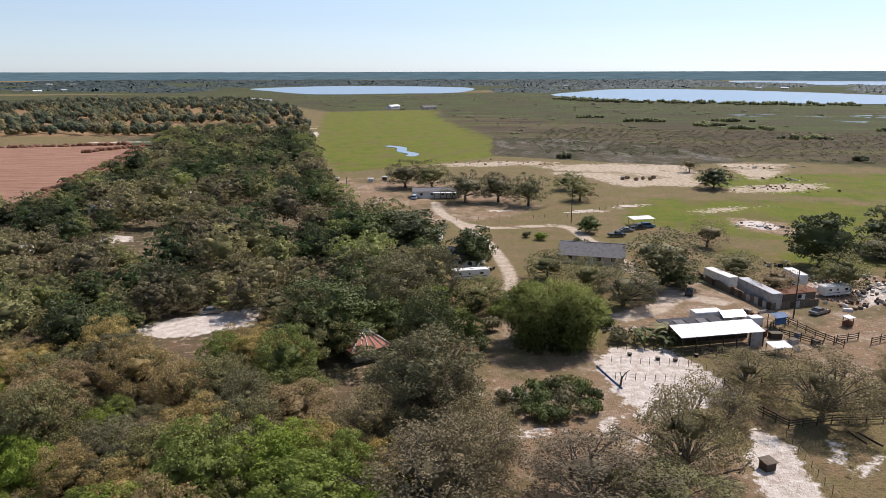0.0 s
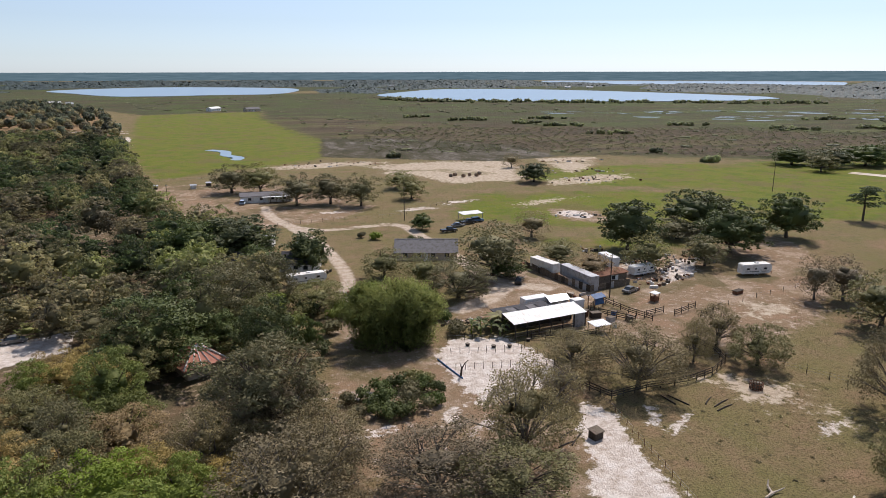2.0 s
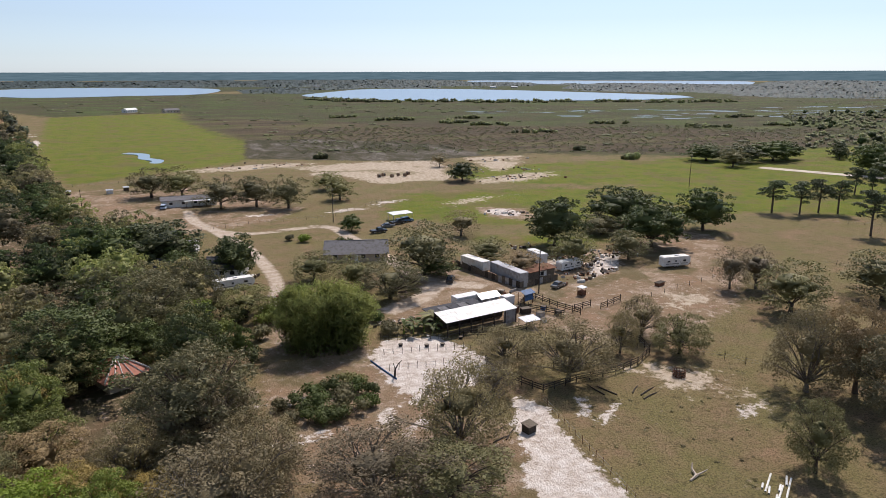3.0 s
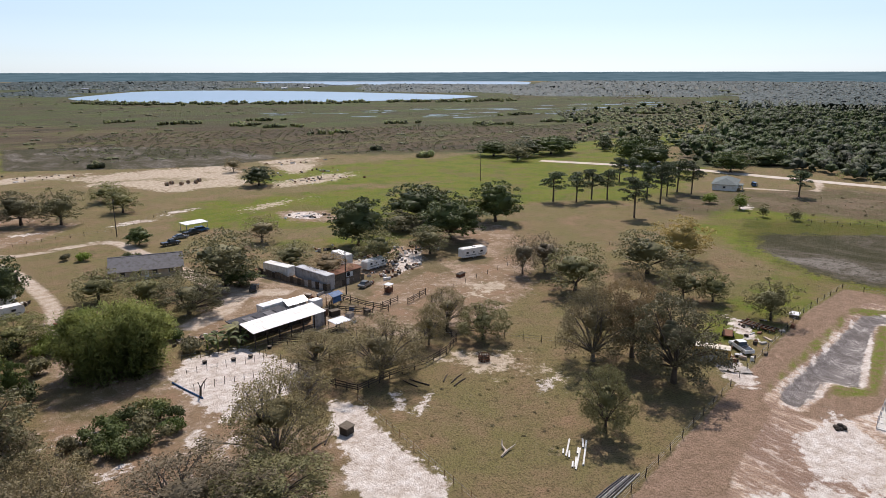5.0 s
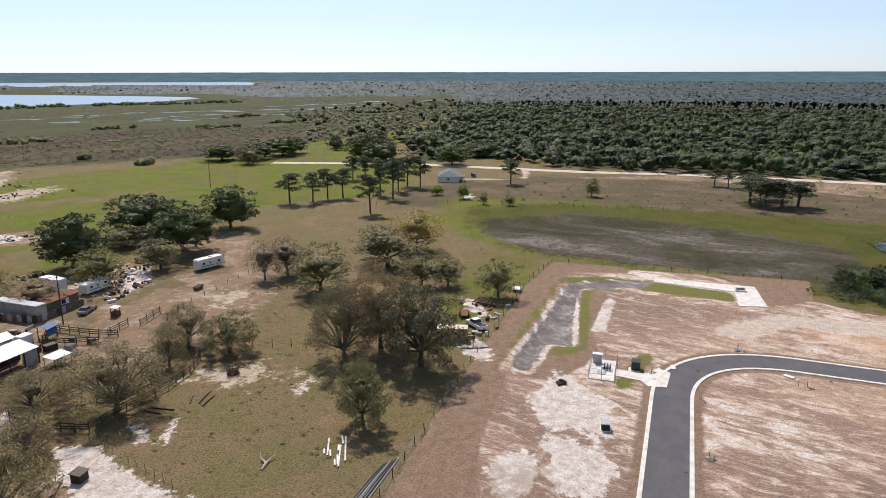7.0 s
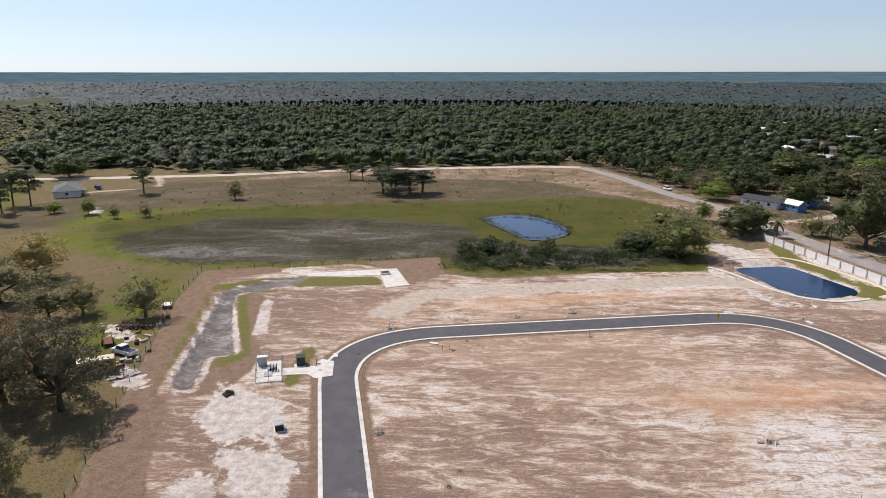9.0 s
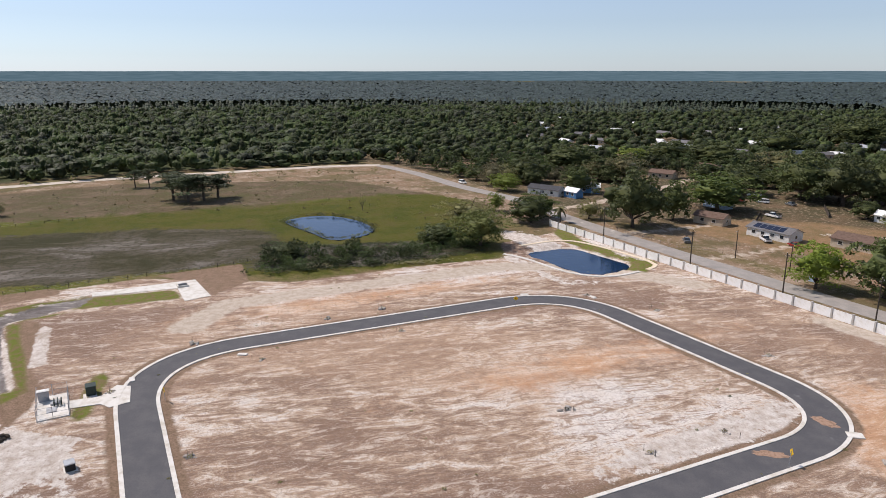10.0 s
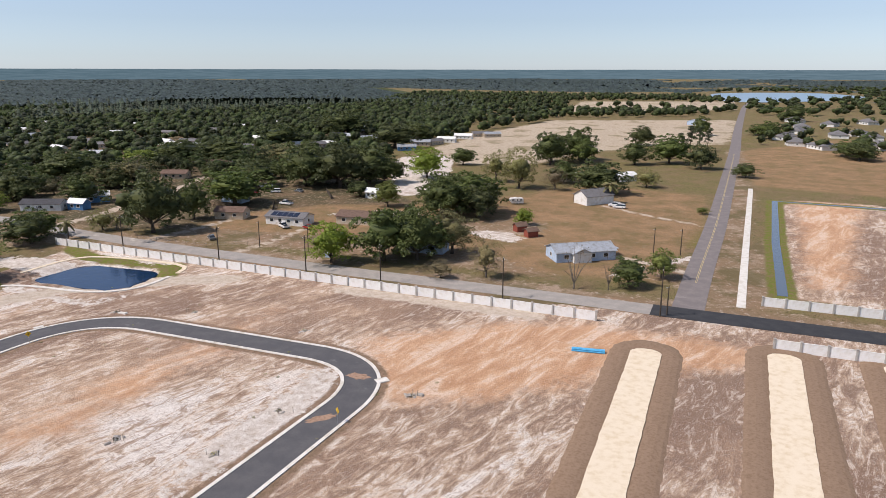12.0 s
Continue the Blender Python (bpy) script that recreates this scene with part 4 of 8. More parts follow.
def species(kind, label, foliage, bark, variants, leaves, size, n=7, hang=0.0, twigs=0, low=0.03, light=3400, base=0.28, name="tree", puffs=72, heart=0.58):
    """Each kind in a dense build for near the flight and a lighter one for far off."""
    KINDS[kind] = []
    for v in range(variants):
        rng = np.random.default_rng(sum(map(ord, kind)) * 7 + v)
        lobes = lobes_for(rng, n + v % 3, 5.0, 10.0, low, puffs)
        pair = []
        for count, leafsize, limbs, extra, full in ((leaves, size, lobes[:14 + 8 * twigs], twigs, heart), (light, size * 1.5, lobes[:8], 0, heart * 1.55)):
            root = thing(name, label, "tree", 0, 0, -500)
            part("trunk", skeleton_of(rng, 10, limbs, base, extra), bark, root, "", True)
            part("crown", crown(rng, lobes, count, leafsize, 0.8, hang, 0.0, full), foliage, root)
            MOLDS.append(root)
            pair.append(root)
        KINDS[kind].append(pair)


species("dark", "broad live oak with a dense dark green crown", L_DARK, BARK, 3, 10000, 0.175, 8, heart=0.65)
species("olive", "oak tree with a dull olive green crown", L_OLIVE, BARK, 3, 12500, 0.130, 8, 0.5, 1, heart=0.5)
species("rust", "oak tree breaking into brownish new leaf", L_RUST, BARK, 3, 12500, 0.125, 8, 0.5, 0)
species("bright", "young tree with fresh bright green leaves", L_BRIGHT, BARK, 2, 10000, 0.155, 6)
species("grey", "half-bare grey oak tree hung with moss", L_GREY, BARKGREY, 3, 13500, 0.105, 8, 1.1, 2, 0.06, 2800, puffs=90, heart=0.46)
species("bare", "leafless grey tree with thin forked limbs", L_GREY, BARKGREY, 1, 60, 0.12, 7, 0.2, 3, 0.2, 60, heart=0.0)

KINDS["pine"] = []
for v in range(3):
    rng = np.random.default_rng(900 + v)
    root = thing("pine_tree", "tall slash pine with a bare trunk and tufted top", "tree", 0, 0, -500)
    lobes = [(rng.normal() * 1.35 * (1.1 - 0.5 * i / 21), rng.normal() * 1.35 * (1.1 - 0.5 * i / 21), 4.2 + 5.2 * (i / 21) ** 0.8, 0.7 + 0.6 * rng.random(), 0.5) for i in range(22)]
    g = Geo().tube([(0, 0, -0.3), (0.1, 0, 4), (-0.05, 0.1, 7.5), (0, 0, 9.7)], [0.22, 0.18, 0.12, 0.04], 7)
    for lx, ly, lz, lr, lh in lobes:
        g.tube([(0, 0, lz - 0.7), (lx, ly, lz)], [0.07, 0.03], 4)
    part("trunk", g, BARK, root)
    part("crown", crown(rng, lobes, 3200, 0.19, 0.3), L_PINE, root)
    MOLDS.append(root)
    KINDS["pine"].append((root, root))

root = thing("palm_tree", "small sabal palm with drooping fronds", "tree", 0, 0, -500)
part("trunk", Geo().tube([(0, 0, -0.2), (0.1, 0, 4), (0, 0, 8)], [0.42, 0.34, 0.38], 8), BARKGREY, root)
rng = np.random.default_rng(5)
for k in range(18):
    a, up = rng.random() * 6.283, rng.random() * 1.6 - 0.6
    g = Geo()
    d = Vector((math.cos(a), math.sin(a), 0))
    q = d.cross(Vector((0, 0, 1)))
    pts = [Vector((0, 0, 8)) + d * s * 4.4 + Vector((0, 0, up * s * 3.2 - 2.6 * s * s)) for s in (0, 0.35, 0.7, 1.0)]
    wid = [0.15, 0.85, 0.75, 0.1]
    for i in range(3):
        for sd in (1, -1):
            g.face([pts[i], pts[i + 1], pts[i + 1] + q * wid[i + 1] * sd - Vector((0, 0, 0.35)), pts[i] + q * wid[i] * sd - Vector((0, 0, 0.45))])
    part("frond", g, L_OLIVE, root)
MOLDS.append(root)
KINDS["palm"] = [(root, root)]

tree_rng = random.Random(11)


def plant(kind, x, y, h, r, dense=None):
    if dense is None:
        dense = math.hypot(x, y) < 150
    src = tree_rng.choice(KINDS[kind])[0 if dense else 1]
    s = r / (4.4 if kind == "palm" else 3.0 if kind == "pine" else 4.25)
    k = tree_rng.uniform(0.88, 1.14)
    m = pose(x, y, 0, 0, 0, tree_rng.uniform(0, 360)) @ Matrix.Diagonal((s * k, s / k, h / 10.0, 1))
    return copy_thing(src, m)


# single trees by kind: x, y, height, crown radius
for at in [(56, 157, 5.0, 4.0), (99, 174, 14.6, 7.5), (133, 191, 13.8, 9.0), (126, 164, 14.2, 8.7), (155, 176, 13.8, 7.3), (143, 196, 10.8, 6.1), (120, 301, 9.1, 6.8), (-62, 338, 7.7, 3.6),
           (8, 176, 10.5, 5.7), (47, 215, 5.6, 3.1), (-16, 194, 11.0, 7.4), (-8, 191, 9.4, 5.7), (-4, 171, 8.4, 5.1), (5, 118, 7.5, 2.1), (216, -90, 9.4, 6.3), (200, -120, 19.8, 9.1),
           (207, -140, 14.0, 5.1), (218, -166, 13.7, 11.6), (228, -212, 19.8, 10.2), (213, -219, 20.5, 10.6), (209, -234, 17.6, 9.3), (190, -207, 6.7, 4.2), (111, -143, 15.0, 7.4), (211, -314, 9.1, 5.9),
           (137, -287, 10.6, 5.7), (172, -342, 17.7, 8.4), (168, -370, 19.3, 9.2), (113, -272, 13.7, 10.1), (134, -369, 12.8, 7.2), (167, -470, 13.9, 7.1), (120, -385, 16.0, 9.2), (99, -372, 13.3, 7.5),
           (55, -153, 7.4, 3.7), (73, -354, 7.4, 4.7), (105, -575, 13.6, 8.2), (123, -796, 16.0, 11.7), (35, -464, 10.7, 9.2), (297, -359, 16.2, 13.4), (389, -407, 21.2, 18.2), (313, -405, 13.8, 10.5),
           (359, -315, 16.2, 13.4), (303, -123, 12.3, 8.1), (331, -158, 14.1, 10.7), (300, -160, 11.0, 7.6), (342, -226, 13.6, 12.7), (322, -241, 13.6, 12.7), (268, -133, 10.7, 6.6), (283, 324, 9.6, 10.5),
           (297, 312, 10.4, 10.6), (319, 310, 11.6, 10.7), (332, 313, 10.7, 7.3), (362, 302, 7.5, 3.8), (324, 251, 14.7, 8.4), (316, 229, 14.9, 9.6), (387, 290, 12.2, 9.9), (407, 256, 9.9, 7.1),
           (336, 196, 11.1, 8.0), (223, -94, 9.0, 6.1), (197, -52, 5.3, 6.0), (192, -6, 3.3, 4.1), (191, -25, 3.7, 2.5), (-21, 121, 12.3, 9.1), (-10, 191, 12.1, 9.8), (-21, 188, 12.3, 7.2),
           (371, 311, 8.3, 4.9), (380, 197, 9.1, 9.1), (156, -575, 15.7, 5.9), (40, -481, 10.2, 10.2), (117, -603, 9.0, 7.8), (247, -199, 12.2, 8.9), (118, -137, 14.6, 7.7), (136, -191, 16.2, 7.5), (134, -207, 14.8, 8.7), (128, -201, 12.0, 7.0), (143, -199, 13.0, 7.2), (150, -214, 12.5, 7.0), (120, -150, 10.5, 5.6), (127, -160, 9.5, 5.0), (205, -240, 13.0, 8.0), (222, -226, 13.5, 8.0), (236, -222, 12.5, 7.5), (176, -352, 15.0, 8.0), (160, -360, 14.0, 7.5)]:
    plant("dark", *at)
for at in [(72, 57, 9.8, 3.6), (81, 95, 7.7, 4.3), (26, 164, 7.6, 4.9), (34, 154, 8.1, 4.2), (40, 144, 8.8, 6.3), (53, 159, 13.8, 8.1), (73, 165, 6.8, 5.7), (93, 154, 9.0, 5.4), (121, 183, 6.8, 6.4),
           (111, 154, 8.4, 5.3), (118, 105, 11.5, 6.6), (144, 104, 11.3, 7.9), (133, 86, 8.4, 4.8), (137, 81, 7.4, 3.5), (136, 67, 8.9, 4.0), (94, 61, 15.0, 6.7), (278, 297, 10.4, 6.7),
           (-17, 304, 12.2, 7.8), (-5, 301, 12.6, 7.8), (9, 268, 12.6, 7.4), (22, 268, 11.9, 7.0), (33, 261, 12.7, 6.6), (55, 298, 8.5, 6.5), (55, 271, 9.1, 5.9), (-19, 152, 11.3, 7.2),
           (8, 142, 7.0, 5.0), (-3, 91, 14.8, 7.8), (216, -112, 7.1, 3.9), (276, -245, 14.2, 11.9), (107, -154, 12.4, 6.1), (165, -273, 14.6, 5.3), (147, -263, 17.6, 7.2), (102, -298, 8.3, 5.0),
           (290, -168, 13.5, 8.9), (237, 124, 4.8, 1.8), (240, 114, 4.3, 2.0), (276, 93, 7.0, 3.1), (295, 99, 5.0, 2.0), (213, -66, 10.1, 8.3), (26, 68, 7.4, 6.4), (-11, 137, 13.0, 7.8),
           (-3, 148, 11.9, 5.8), (-55, 140, 7.9, 3.7), (412, 255, 9.9, 8.0), (363, 213, 8.0, 10.0)]:
    plant("olive", *at)
for at in [(77, 151, 6.3, 5.1), (163, 107, 12.1, 6.8), (97, 72, 15.9, 5.8)]:
    plant("rust", *at)
for at in [(19, 139, 6.7, 4.1), (128, -127, 11.5, 5.8), (167, -197, 10.1, 4.5), (198, -263, 15.3, 8.7),
           (109, -199, 5.9, 2.9), (51, -165, 7.5, 3.3), (65, -252, 2.7, 1.8), (339, -200, 11.4, 8.9), (246, 151, 4.2, 2.7), (244, 137, 5.9, 2.6), (190, -63, 11.5, 7.0), (239, -85, 7.3, 3.1),
           (280, -104, 8.0, 6.0)]:
    plant("bright", *at)
for at in [(49, 102, 7.5, 4.6), (56, 92, 10.9, 6.1), (71, 99, 8.1, 2.7), (80, 105, 8.1, 4.3), (31, 78, 13.4, 6.4), (42, 91, 6.0, 3.0), (78, 196, 8.4, 5.6), (118, 123, 10.4, 4.1),
           (124, 121, 10.3, 5.7), (90, 75, 14.5, 5.4), (127, 352, 7.9, 4.7), (5, 80, 9.5, 4.6), (96, -133, 4.8, 3.4), (87, -140, 10.6, 4.1), (17, 70, 10.0, 7.0),
           (-1, 69, 12.3, 7.5), (132, -268, 10.2, 4.7)]:
    plant("grey", *at)
for at in [(65, -144, 11.9, 2.9), (58, -148, 9.7, 2.3), (253, -37, 7.3, 1.7)]:
    plant("bare", *at)
for at in [(199, 191, 12.4, 5.2), (206, 185, 12.0, 5.2), (215, 185, 12.4, 4.7), (220, 181, 12.5, 4.7), (199, 151, 14.8, 5.2), (262, 209, 11.9, 4.7), (234, 172, 14.8, 4.8), (229, 162, 16.2, 5.1),
           (246, 171, 14.8, 5.0), (259, 175, 13.8, 5.2), (259, 168, 14.2, 4.6), (263, 202, 11.8, 4.6), (289, 137, 11.4, 5.0), (294, 34, 10.4, 7.8), (289, 28, 10.4, 8.2), (290, 22, 11.0, 8.6),
           (296, 17, 9.8, 7.6), (307, 32, 10.0, 8.0), (332, 54, 8.1, 3.9), (331, 48, 8.5, 3.9), (127, -448, 17.1, 3.6), (121, -445, 17.5, 3.2), (120, -461, 14.4, 2.9), (127, -429, 13.8, 3.1)]:
    plant("pine", *at)
for at in [(214, -100, 6.5, 2.3), (213, -115, 5.6, 2.2), (212, -115, 3.8, 1.9), (122, -144, 6.3, 1.8), (101, -253, 9.4, 3.3), (43, 124, 3.3, 3.3)]:
    plant("palm", *at)


# dense woods west of the flight
WOODS = [(-30, 48), (0, 62), (5, 72), (4, 84), (2, 104), (-2, 126), (-5, 170), (-20, 226), (-42, 256), (-62, 342), (-94, 477), (-130, 560), (-200, 560), (-212, 505), (-156, 395), (-160, 324), (-144, 236), (-176, 190), (-130, 80)]
CLEAR = [((-47, 124), 14, 15), ((-118, 188), 10, 13), ((-99, 193), 9, 14), ((-101, 282), 6, 34), ((-12.5, 104), 12, 15), ((-6, 178), 10, 9), ((-12, 202), 8, 7), ((4, 160), 9, 6), ((6, 172), 7, 9), ((-124, 243), 8, 12), ((-78, 160), 7, 10), ((-60, 228), 10, 9), ((-100, 236), 9, 10), ((-30, 168), 7, 7), ((-132, 210), 8, 9), ((-140, 290), 10, 9), ((-118, 230), 9, 12), ((-73, 208), 7, 12)]


def free(x, y, spots):
    return all(((x - c[0]) / a) ** 2 + ((y - c[1]) / b) ** 2 > 1 for c, a, b in spots)


def scatter(shape, gap, seed, spots=(), grow=0.0, tries=30000, lines=()):
    """Places within a plan shape that keep their distance; the gap may grow with the distance from the flight."""
    rng = random.Random(seed)
    xs, ys = [p[0] for p in shape], [p[1] for p in shape]
    out, grid, cell = [], {}, gap * 6
    for _ in range(tries):
        x, y = rng.uniform(min(xs), max(xs)), rng.uniform(min(ys), max(ys))
        if not inside(shape, x, y):
            continue
        d = gap * (0.75 + 0.5 * rng.random()) * (1 + grow * max(0, math.hypot(x, y) - 150) / 100)
        key = (int(x // cell), int(y // cell))
        if any(math.hypot(x - a, y - b) < d for i in (-1, 0, 1) for j in (-1, 0, 1) for a, b in grid.get((key[0] + i, key[1] + j), ())):
            continue
        if math.hypot(x, y) > 900 and any(inside(shore, x, y) for _, shore in LAKES):
            continue
        if not free(x, y, spots) or any(near_line(l, np.array([x]), np.array([y]), half)[0] > 0 for l, half in lines):
            continue
        grid.setdefault(key, []).append((x, y))
        out.append((x, y))
    return out


def mass(name, label, foliage, molds, places, far=None, lift=0.0):
    """Many trees joined into one mesh: places are x, y, height, radius. molds: arrays of leaf clumps of a crown 10 high, 5 wide."""
    rng = np.random.default_rng(len(places))
    parts = []
    for x, y, h, r in places:
        kit = far if far and math.hypot(x, y) > 400 else molds
        t = kit[rng.integers(len(kit))]
        a = rng.random() * 6.283
        c, s = math.cos(a) * r / 5, math.sin(a) * r / 5
        q = np.empty_like(t)
        q[..., 0] = t[..., 0] * c - t[..., 1] * s + x
        q[..., 1] = t[..., 0] * s + t[..., 1] * c + y
        q[..., 2] = t[..., 2] * h / 10
        q[..., 3] = t[..., 3] * math.cos(a) - t[..., 4] * math.sin(a)
        q[..., 4] = t[..., 3] * math.sin(a) + t[..., 4] * math.cos(a)
        q[..., 5] = t[..., 5]
        parts.append(q)
    tri = np.concatenate(parts).reshape(-1, 6).astype(np.float32)
    tri, normals = np.ascontiguousarray(tri[:, :3]), np.ascontiguousarray(tri[:, 3:])
    me = bpy.data.meshes.new(name)
    n = len(tri)
    me.vertices.add(n)
    me.vertices.foreach_set("co", tri.ravel())
    me.loops.add(n)
    me.loops.foreach_set("vertex_index", np.arange(n, dtype=np.int32))
    me.polygons.add(n // 3)
    me.polygons.foreach_set("loop_start", np.arange(0, n, 3, dtype=np.int32))
    me.update(calc_edges=True)
    me.shade_smooth()
    normals[:, 2] += lift
    normals /= np.linalg.norm(normals, axis=1)[:, None]
    round_off(me, normals)
    me.materials.append(foliage)
    return tagged(new(name, me), label, "trees", "", "stuff")


def mold(count, size, seed, n=2, low=0.03, core=0.0, puffs=26):
    rng = np.random.default_rng(seed)
    g = crown(rng, lobes_for(rng, n, 5.0, 10.0, low, puffs), count, size, 0.9, 0.0, 0.0, core)
    return np.concatenate([np.array(g.v, np.float32), np.array(g.soft, np.float32)], 1).reshape(-1, 3, 6)


def lumpy(count, size, seed, lumps=4):
    """A far broadleaf crown: a few rounded masses of uneven size, roughened by leaf clumps."""
    rng = np.random.default_rng(seed)
    lobes = [(rng.normal() * 0.4, rng.normal() * 0.4, 5.0, 3.6, 4.6)]
    for i in range(lumps - 1):
        a, r = 6.283 / (lumps - 1) * i + rng.random() * 0.8, rng.uniform(1.7, 2.6)
        lobes.append((math.cos(a) * 2.6, math.sin(a) * 2.6, rng.uniform(2.8, 6.2), r, r * rng.uniform(1.0, 1.5)))
    g = crown(rng, lobes, count, size, 0.9)
    for lx, ly, lz, lr, lh in lobes:
        ball(g, lx, ly, lz, lr * 0.84, lh * 0.84, rng, 0.32)
    return np.concatenate([np.array(g.v, np.float32), np.array(g.soft, np.float32)], 1).reshape(-1, 3, 6)


def bush(count, size, seed):
    """A low rounded bush that sits on the ground."""
    rng = np.random.default_rng(seed)
    lobes = [(math.cos(2.1 * i) * 2.4, math.sin(2.1 * i) * 2.4, rng.uniform(1.5, 4.0), rng.uniform(2.0, 3.2), rng.uniform(3.0, 5.5)) for i in range(3)]
    g = crown(rng, lobes, count, size, 0.9)
    for lx, ly, lz, lr, lh in lobes:
        ball(g, lx, ly, lz, lr * 0.92, lh * 0.92, rng)
    return np.concatenate([np.array(g.v, np.float32), np.array(g.soft, np.float32)], 1).reshape(-1, 3, 6)


pick = random.Random(21)
brown, greenish, stood = [], [], []
back = {"dark": [], "bright": [], "olive": [], "rust": []}
for x, y in sorted(scatter(WOODS, 6.0, 3, CLEAR, 0.12), key=lambda p: math.hypot(*p)):
    v = noise.noise((x / 30, y / 30, 2.5)) + pick.uniform(-0.3, 0.3)
    if y > 150 and noise.noise((x / 24, y / 24, 7.5)) < -0.34:
        continue
    r = pick.uniform(2.4, 5.4)
    h = min(13.0, r * pick.uniform(1.4, 2.4))
    if len(stood) >= 145:
        # older, wider oaks further back, with low growth between them
        r = pick.uniform(4.2, 7.4)
        h = r * pick.uniform(1.4, 2.0)
        if any((x - a) ** 2 + (y - b) ** 2 < (0.74 * (r + c)) ** 2 for a, b, c in stood[130:]):
            (greenish if v > -0.05 else brown).append((x, y, pick.uniform(2.5, 5.5), pick.uniform(2.5, 4.0)))
            continue
    stood.append((x, y, r))
    if y < 112:
        kind = "rust" if v > -0.12 else "olive" if v > -0.3 else "bright"
        if x > -18 and y < 92 and v > 0.0:
            kind = "grey"
    elif len(stood) <= 145:
        kind = "dark" if v > 0.10 else "olive" if v > -0.2 else "bright" if v > -0.28 else "rust"
    else:
        own = noise.noise((x / 26, y / 26, 4.5)) + pick.uniform(-0.28, 0.28)
        kind = "dark" if own > 0.17 else "bright" if own > 0.0 else "olive" if own > -0.2 else "rust"
        back[kind].append((x, y, h, r))
        continue
    plant(kind, x, y, h, r, math.hypot(x, y) < 128)
for kind, label, foliage, seed in (("dark", "dark live oaks standing close in the woods", L_FOREST, 91), ("bright", "fresh green trees among the oaks", L_WOODS, 93),
                                   ("olive", "dull olive oaks standing in the woods", L_OLIVEWOODS, 95), ("rust", "brownish oaks in new leaf in the woods", L_WOODSBROWN, 98)):
    mass("woods", label, foliage, [mold(1500, 0.34, k, 8, core=0.8, puffs=60) for k in (seed, seed + 20)], back[kind])
mass("woods", "low green growth between the oaks", L_WOODS, [mold(300, 0.5, k, 0, core=0.62) for k in (91, 92)], greenish, [lumpy(100, 0.55, k) for k in (97, 98)])
mass("woods", "low brownish growth between the oaks", L_WOODSBROWN, [mold(300, 0.5, k, 0, core=0.58) for k in (94, 95)], brown, [lumpy(100, 0.55, k) for k in (87, 88)])

# open oak groves past the woods
GROVE = [(-90, 480), (-130, 560), (-240, 560), (-420, 560), (-700, 760), (-620, 1250), (-340, 1230), (-180, 886)]
mass("woods", "open groves of dull oaks beyond the woods", L_WOODSBROWN, [lumpy(240, 0.55, k, 6) for k in (1, 2, 3)],
     [(x, y, pick.uniform(7, 11), pick.uniform(4, 6.5)) for x, y in scatter(GROVE, 11, 8, [((-215, 530), 60, 20), ((-200, 645), 90, 22)], 0.05) if noise.noise((x / 60, y / 60, 3)) > -0.06])
mass("woods", "dull green tree belts among the open groves", L_FARWOODS, [lumpy(240, 0.55, k, 6) for k in (4, 5, 6)],
     [(x, y, pick.uniform(8, 13), pick.uniform(4.5, 7)) for x, y in scatter(GROVE, 11, 9, [((-215, 530), 70, 26), ((-200, 645), 90, 26)], 0.05) if noise.noise((x / 90, y / 40, 5)) > 0.08 or y > 960 and noise.noise((x / 60, y / 60, 3)) > -0.2])

# the wooded village and forest east and south of the country road
VILLAGE_CLEAR = [((258, -112), 26, 14), ((268, -132), 26, 15), ((284, -184), 24, 15), ((194, -143), 24, 14), ((176, -140), 30, 16), ((222, -170), 12, 8), ((215, -190), 30, 18), ((183, -206), 10, 8), ((157, -169), 12, 8),
                 ((691, -336), 14, 16), ((569, -306), 18, 12), ((510, -258), 18, 12), ((417, -220), 26, 12), ((440, -292), 26, 16), ((372, -390), 30, 18), ((281, -352), 24, 20), ((295, -397), 24, 16), ((311, -229), 14, 9), ((114, -154), 12, 6), ((235, -255), 24, 22), ((235, -500), 85, 150), ((130, -180), 26, 30), ((110, -240), 60, 40), ((130, -290), 30, 30), ((90, -200), 30, 60)]
FARHOMES = [(461, -217), (493, -251), (409, -217), (514, -251), (444, -281), (418, -273), (430, -292), (401, -276), (504, -325), (541, -299), (608, -358), (368, -292), (373, -280), (461, -242), (696, -634), (671, -635), (379, -391), (366, -389), (385, -423), (338, -339), (400, -453), (459, -556), (292, -381), (288, -393), (291, -411), (295, -439), (295, -463), (285, -464), (525, -509), (522, -445), (515, -401), (497, -363), (568, -250), (505, -211), (408, -337), (353, -319), (340, -328), (343, -383), (341, -396), (633, -266), (698, -319), (588, -398)]
VILLAGE = [(385, -70), (346, -90), (292, -104), (290, -122), (300, -150), (288, -160), (300, -185), (276, -193), (269, -207), (252, -220), (216, -240), (250, -292), (290, -350), (310, -420), (440, -700), (700, -800), (760, -300), (560, -60)]
VILLAGE_CLEAR += [((x * (1 - k / math.hypot(x, y)), y * (1 - k / math.hypot(x, y))), 9, 9) for x, y in FARHOMES for k in (2, 13)]
lanes = [(curve([(236, -104), (240, -122), (251, -142), (262, -165), (290, -205)], 8), 5.0)]
trees_v = sorted(scatter(VILLAGE, 7.6, 5, VILLAGE_CLEAR, 0.05, 26000, lanes), key=lambda p: math.hypot(*p))
for x, y in trees_v[:26]:
    r = pick.uniform(3.5, 5.5)
    plant(pick.choice(("dark", "dark", "dark", "olive")), x, y, r * pick.uniform(1.5, 2.0), r)
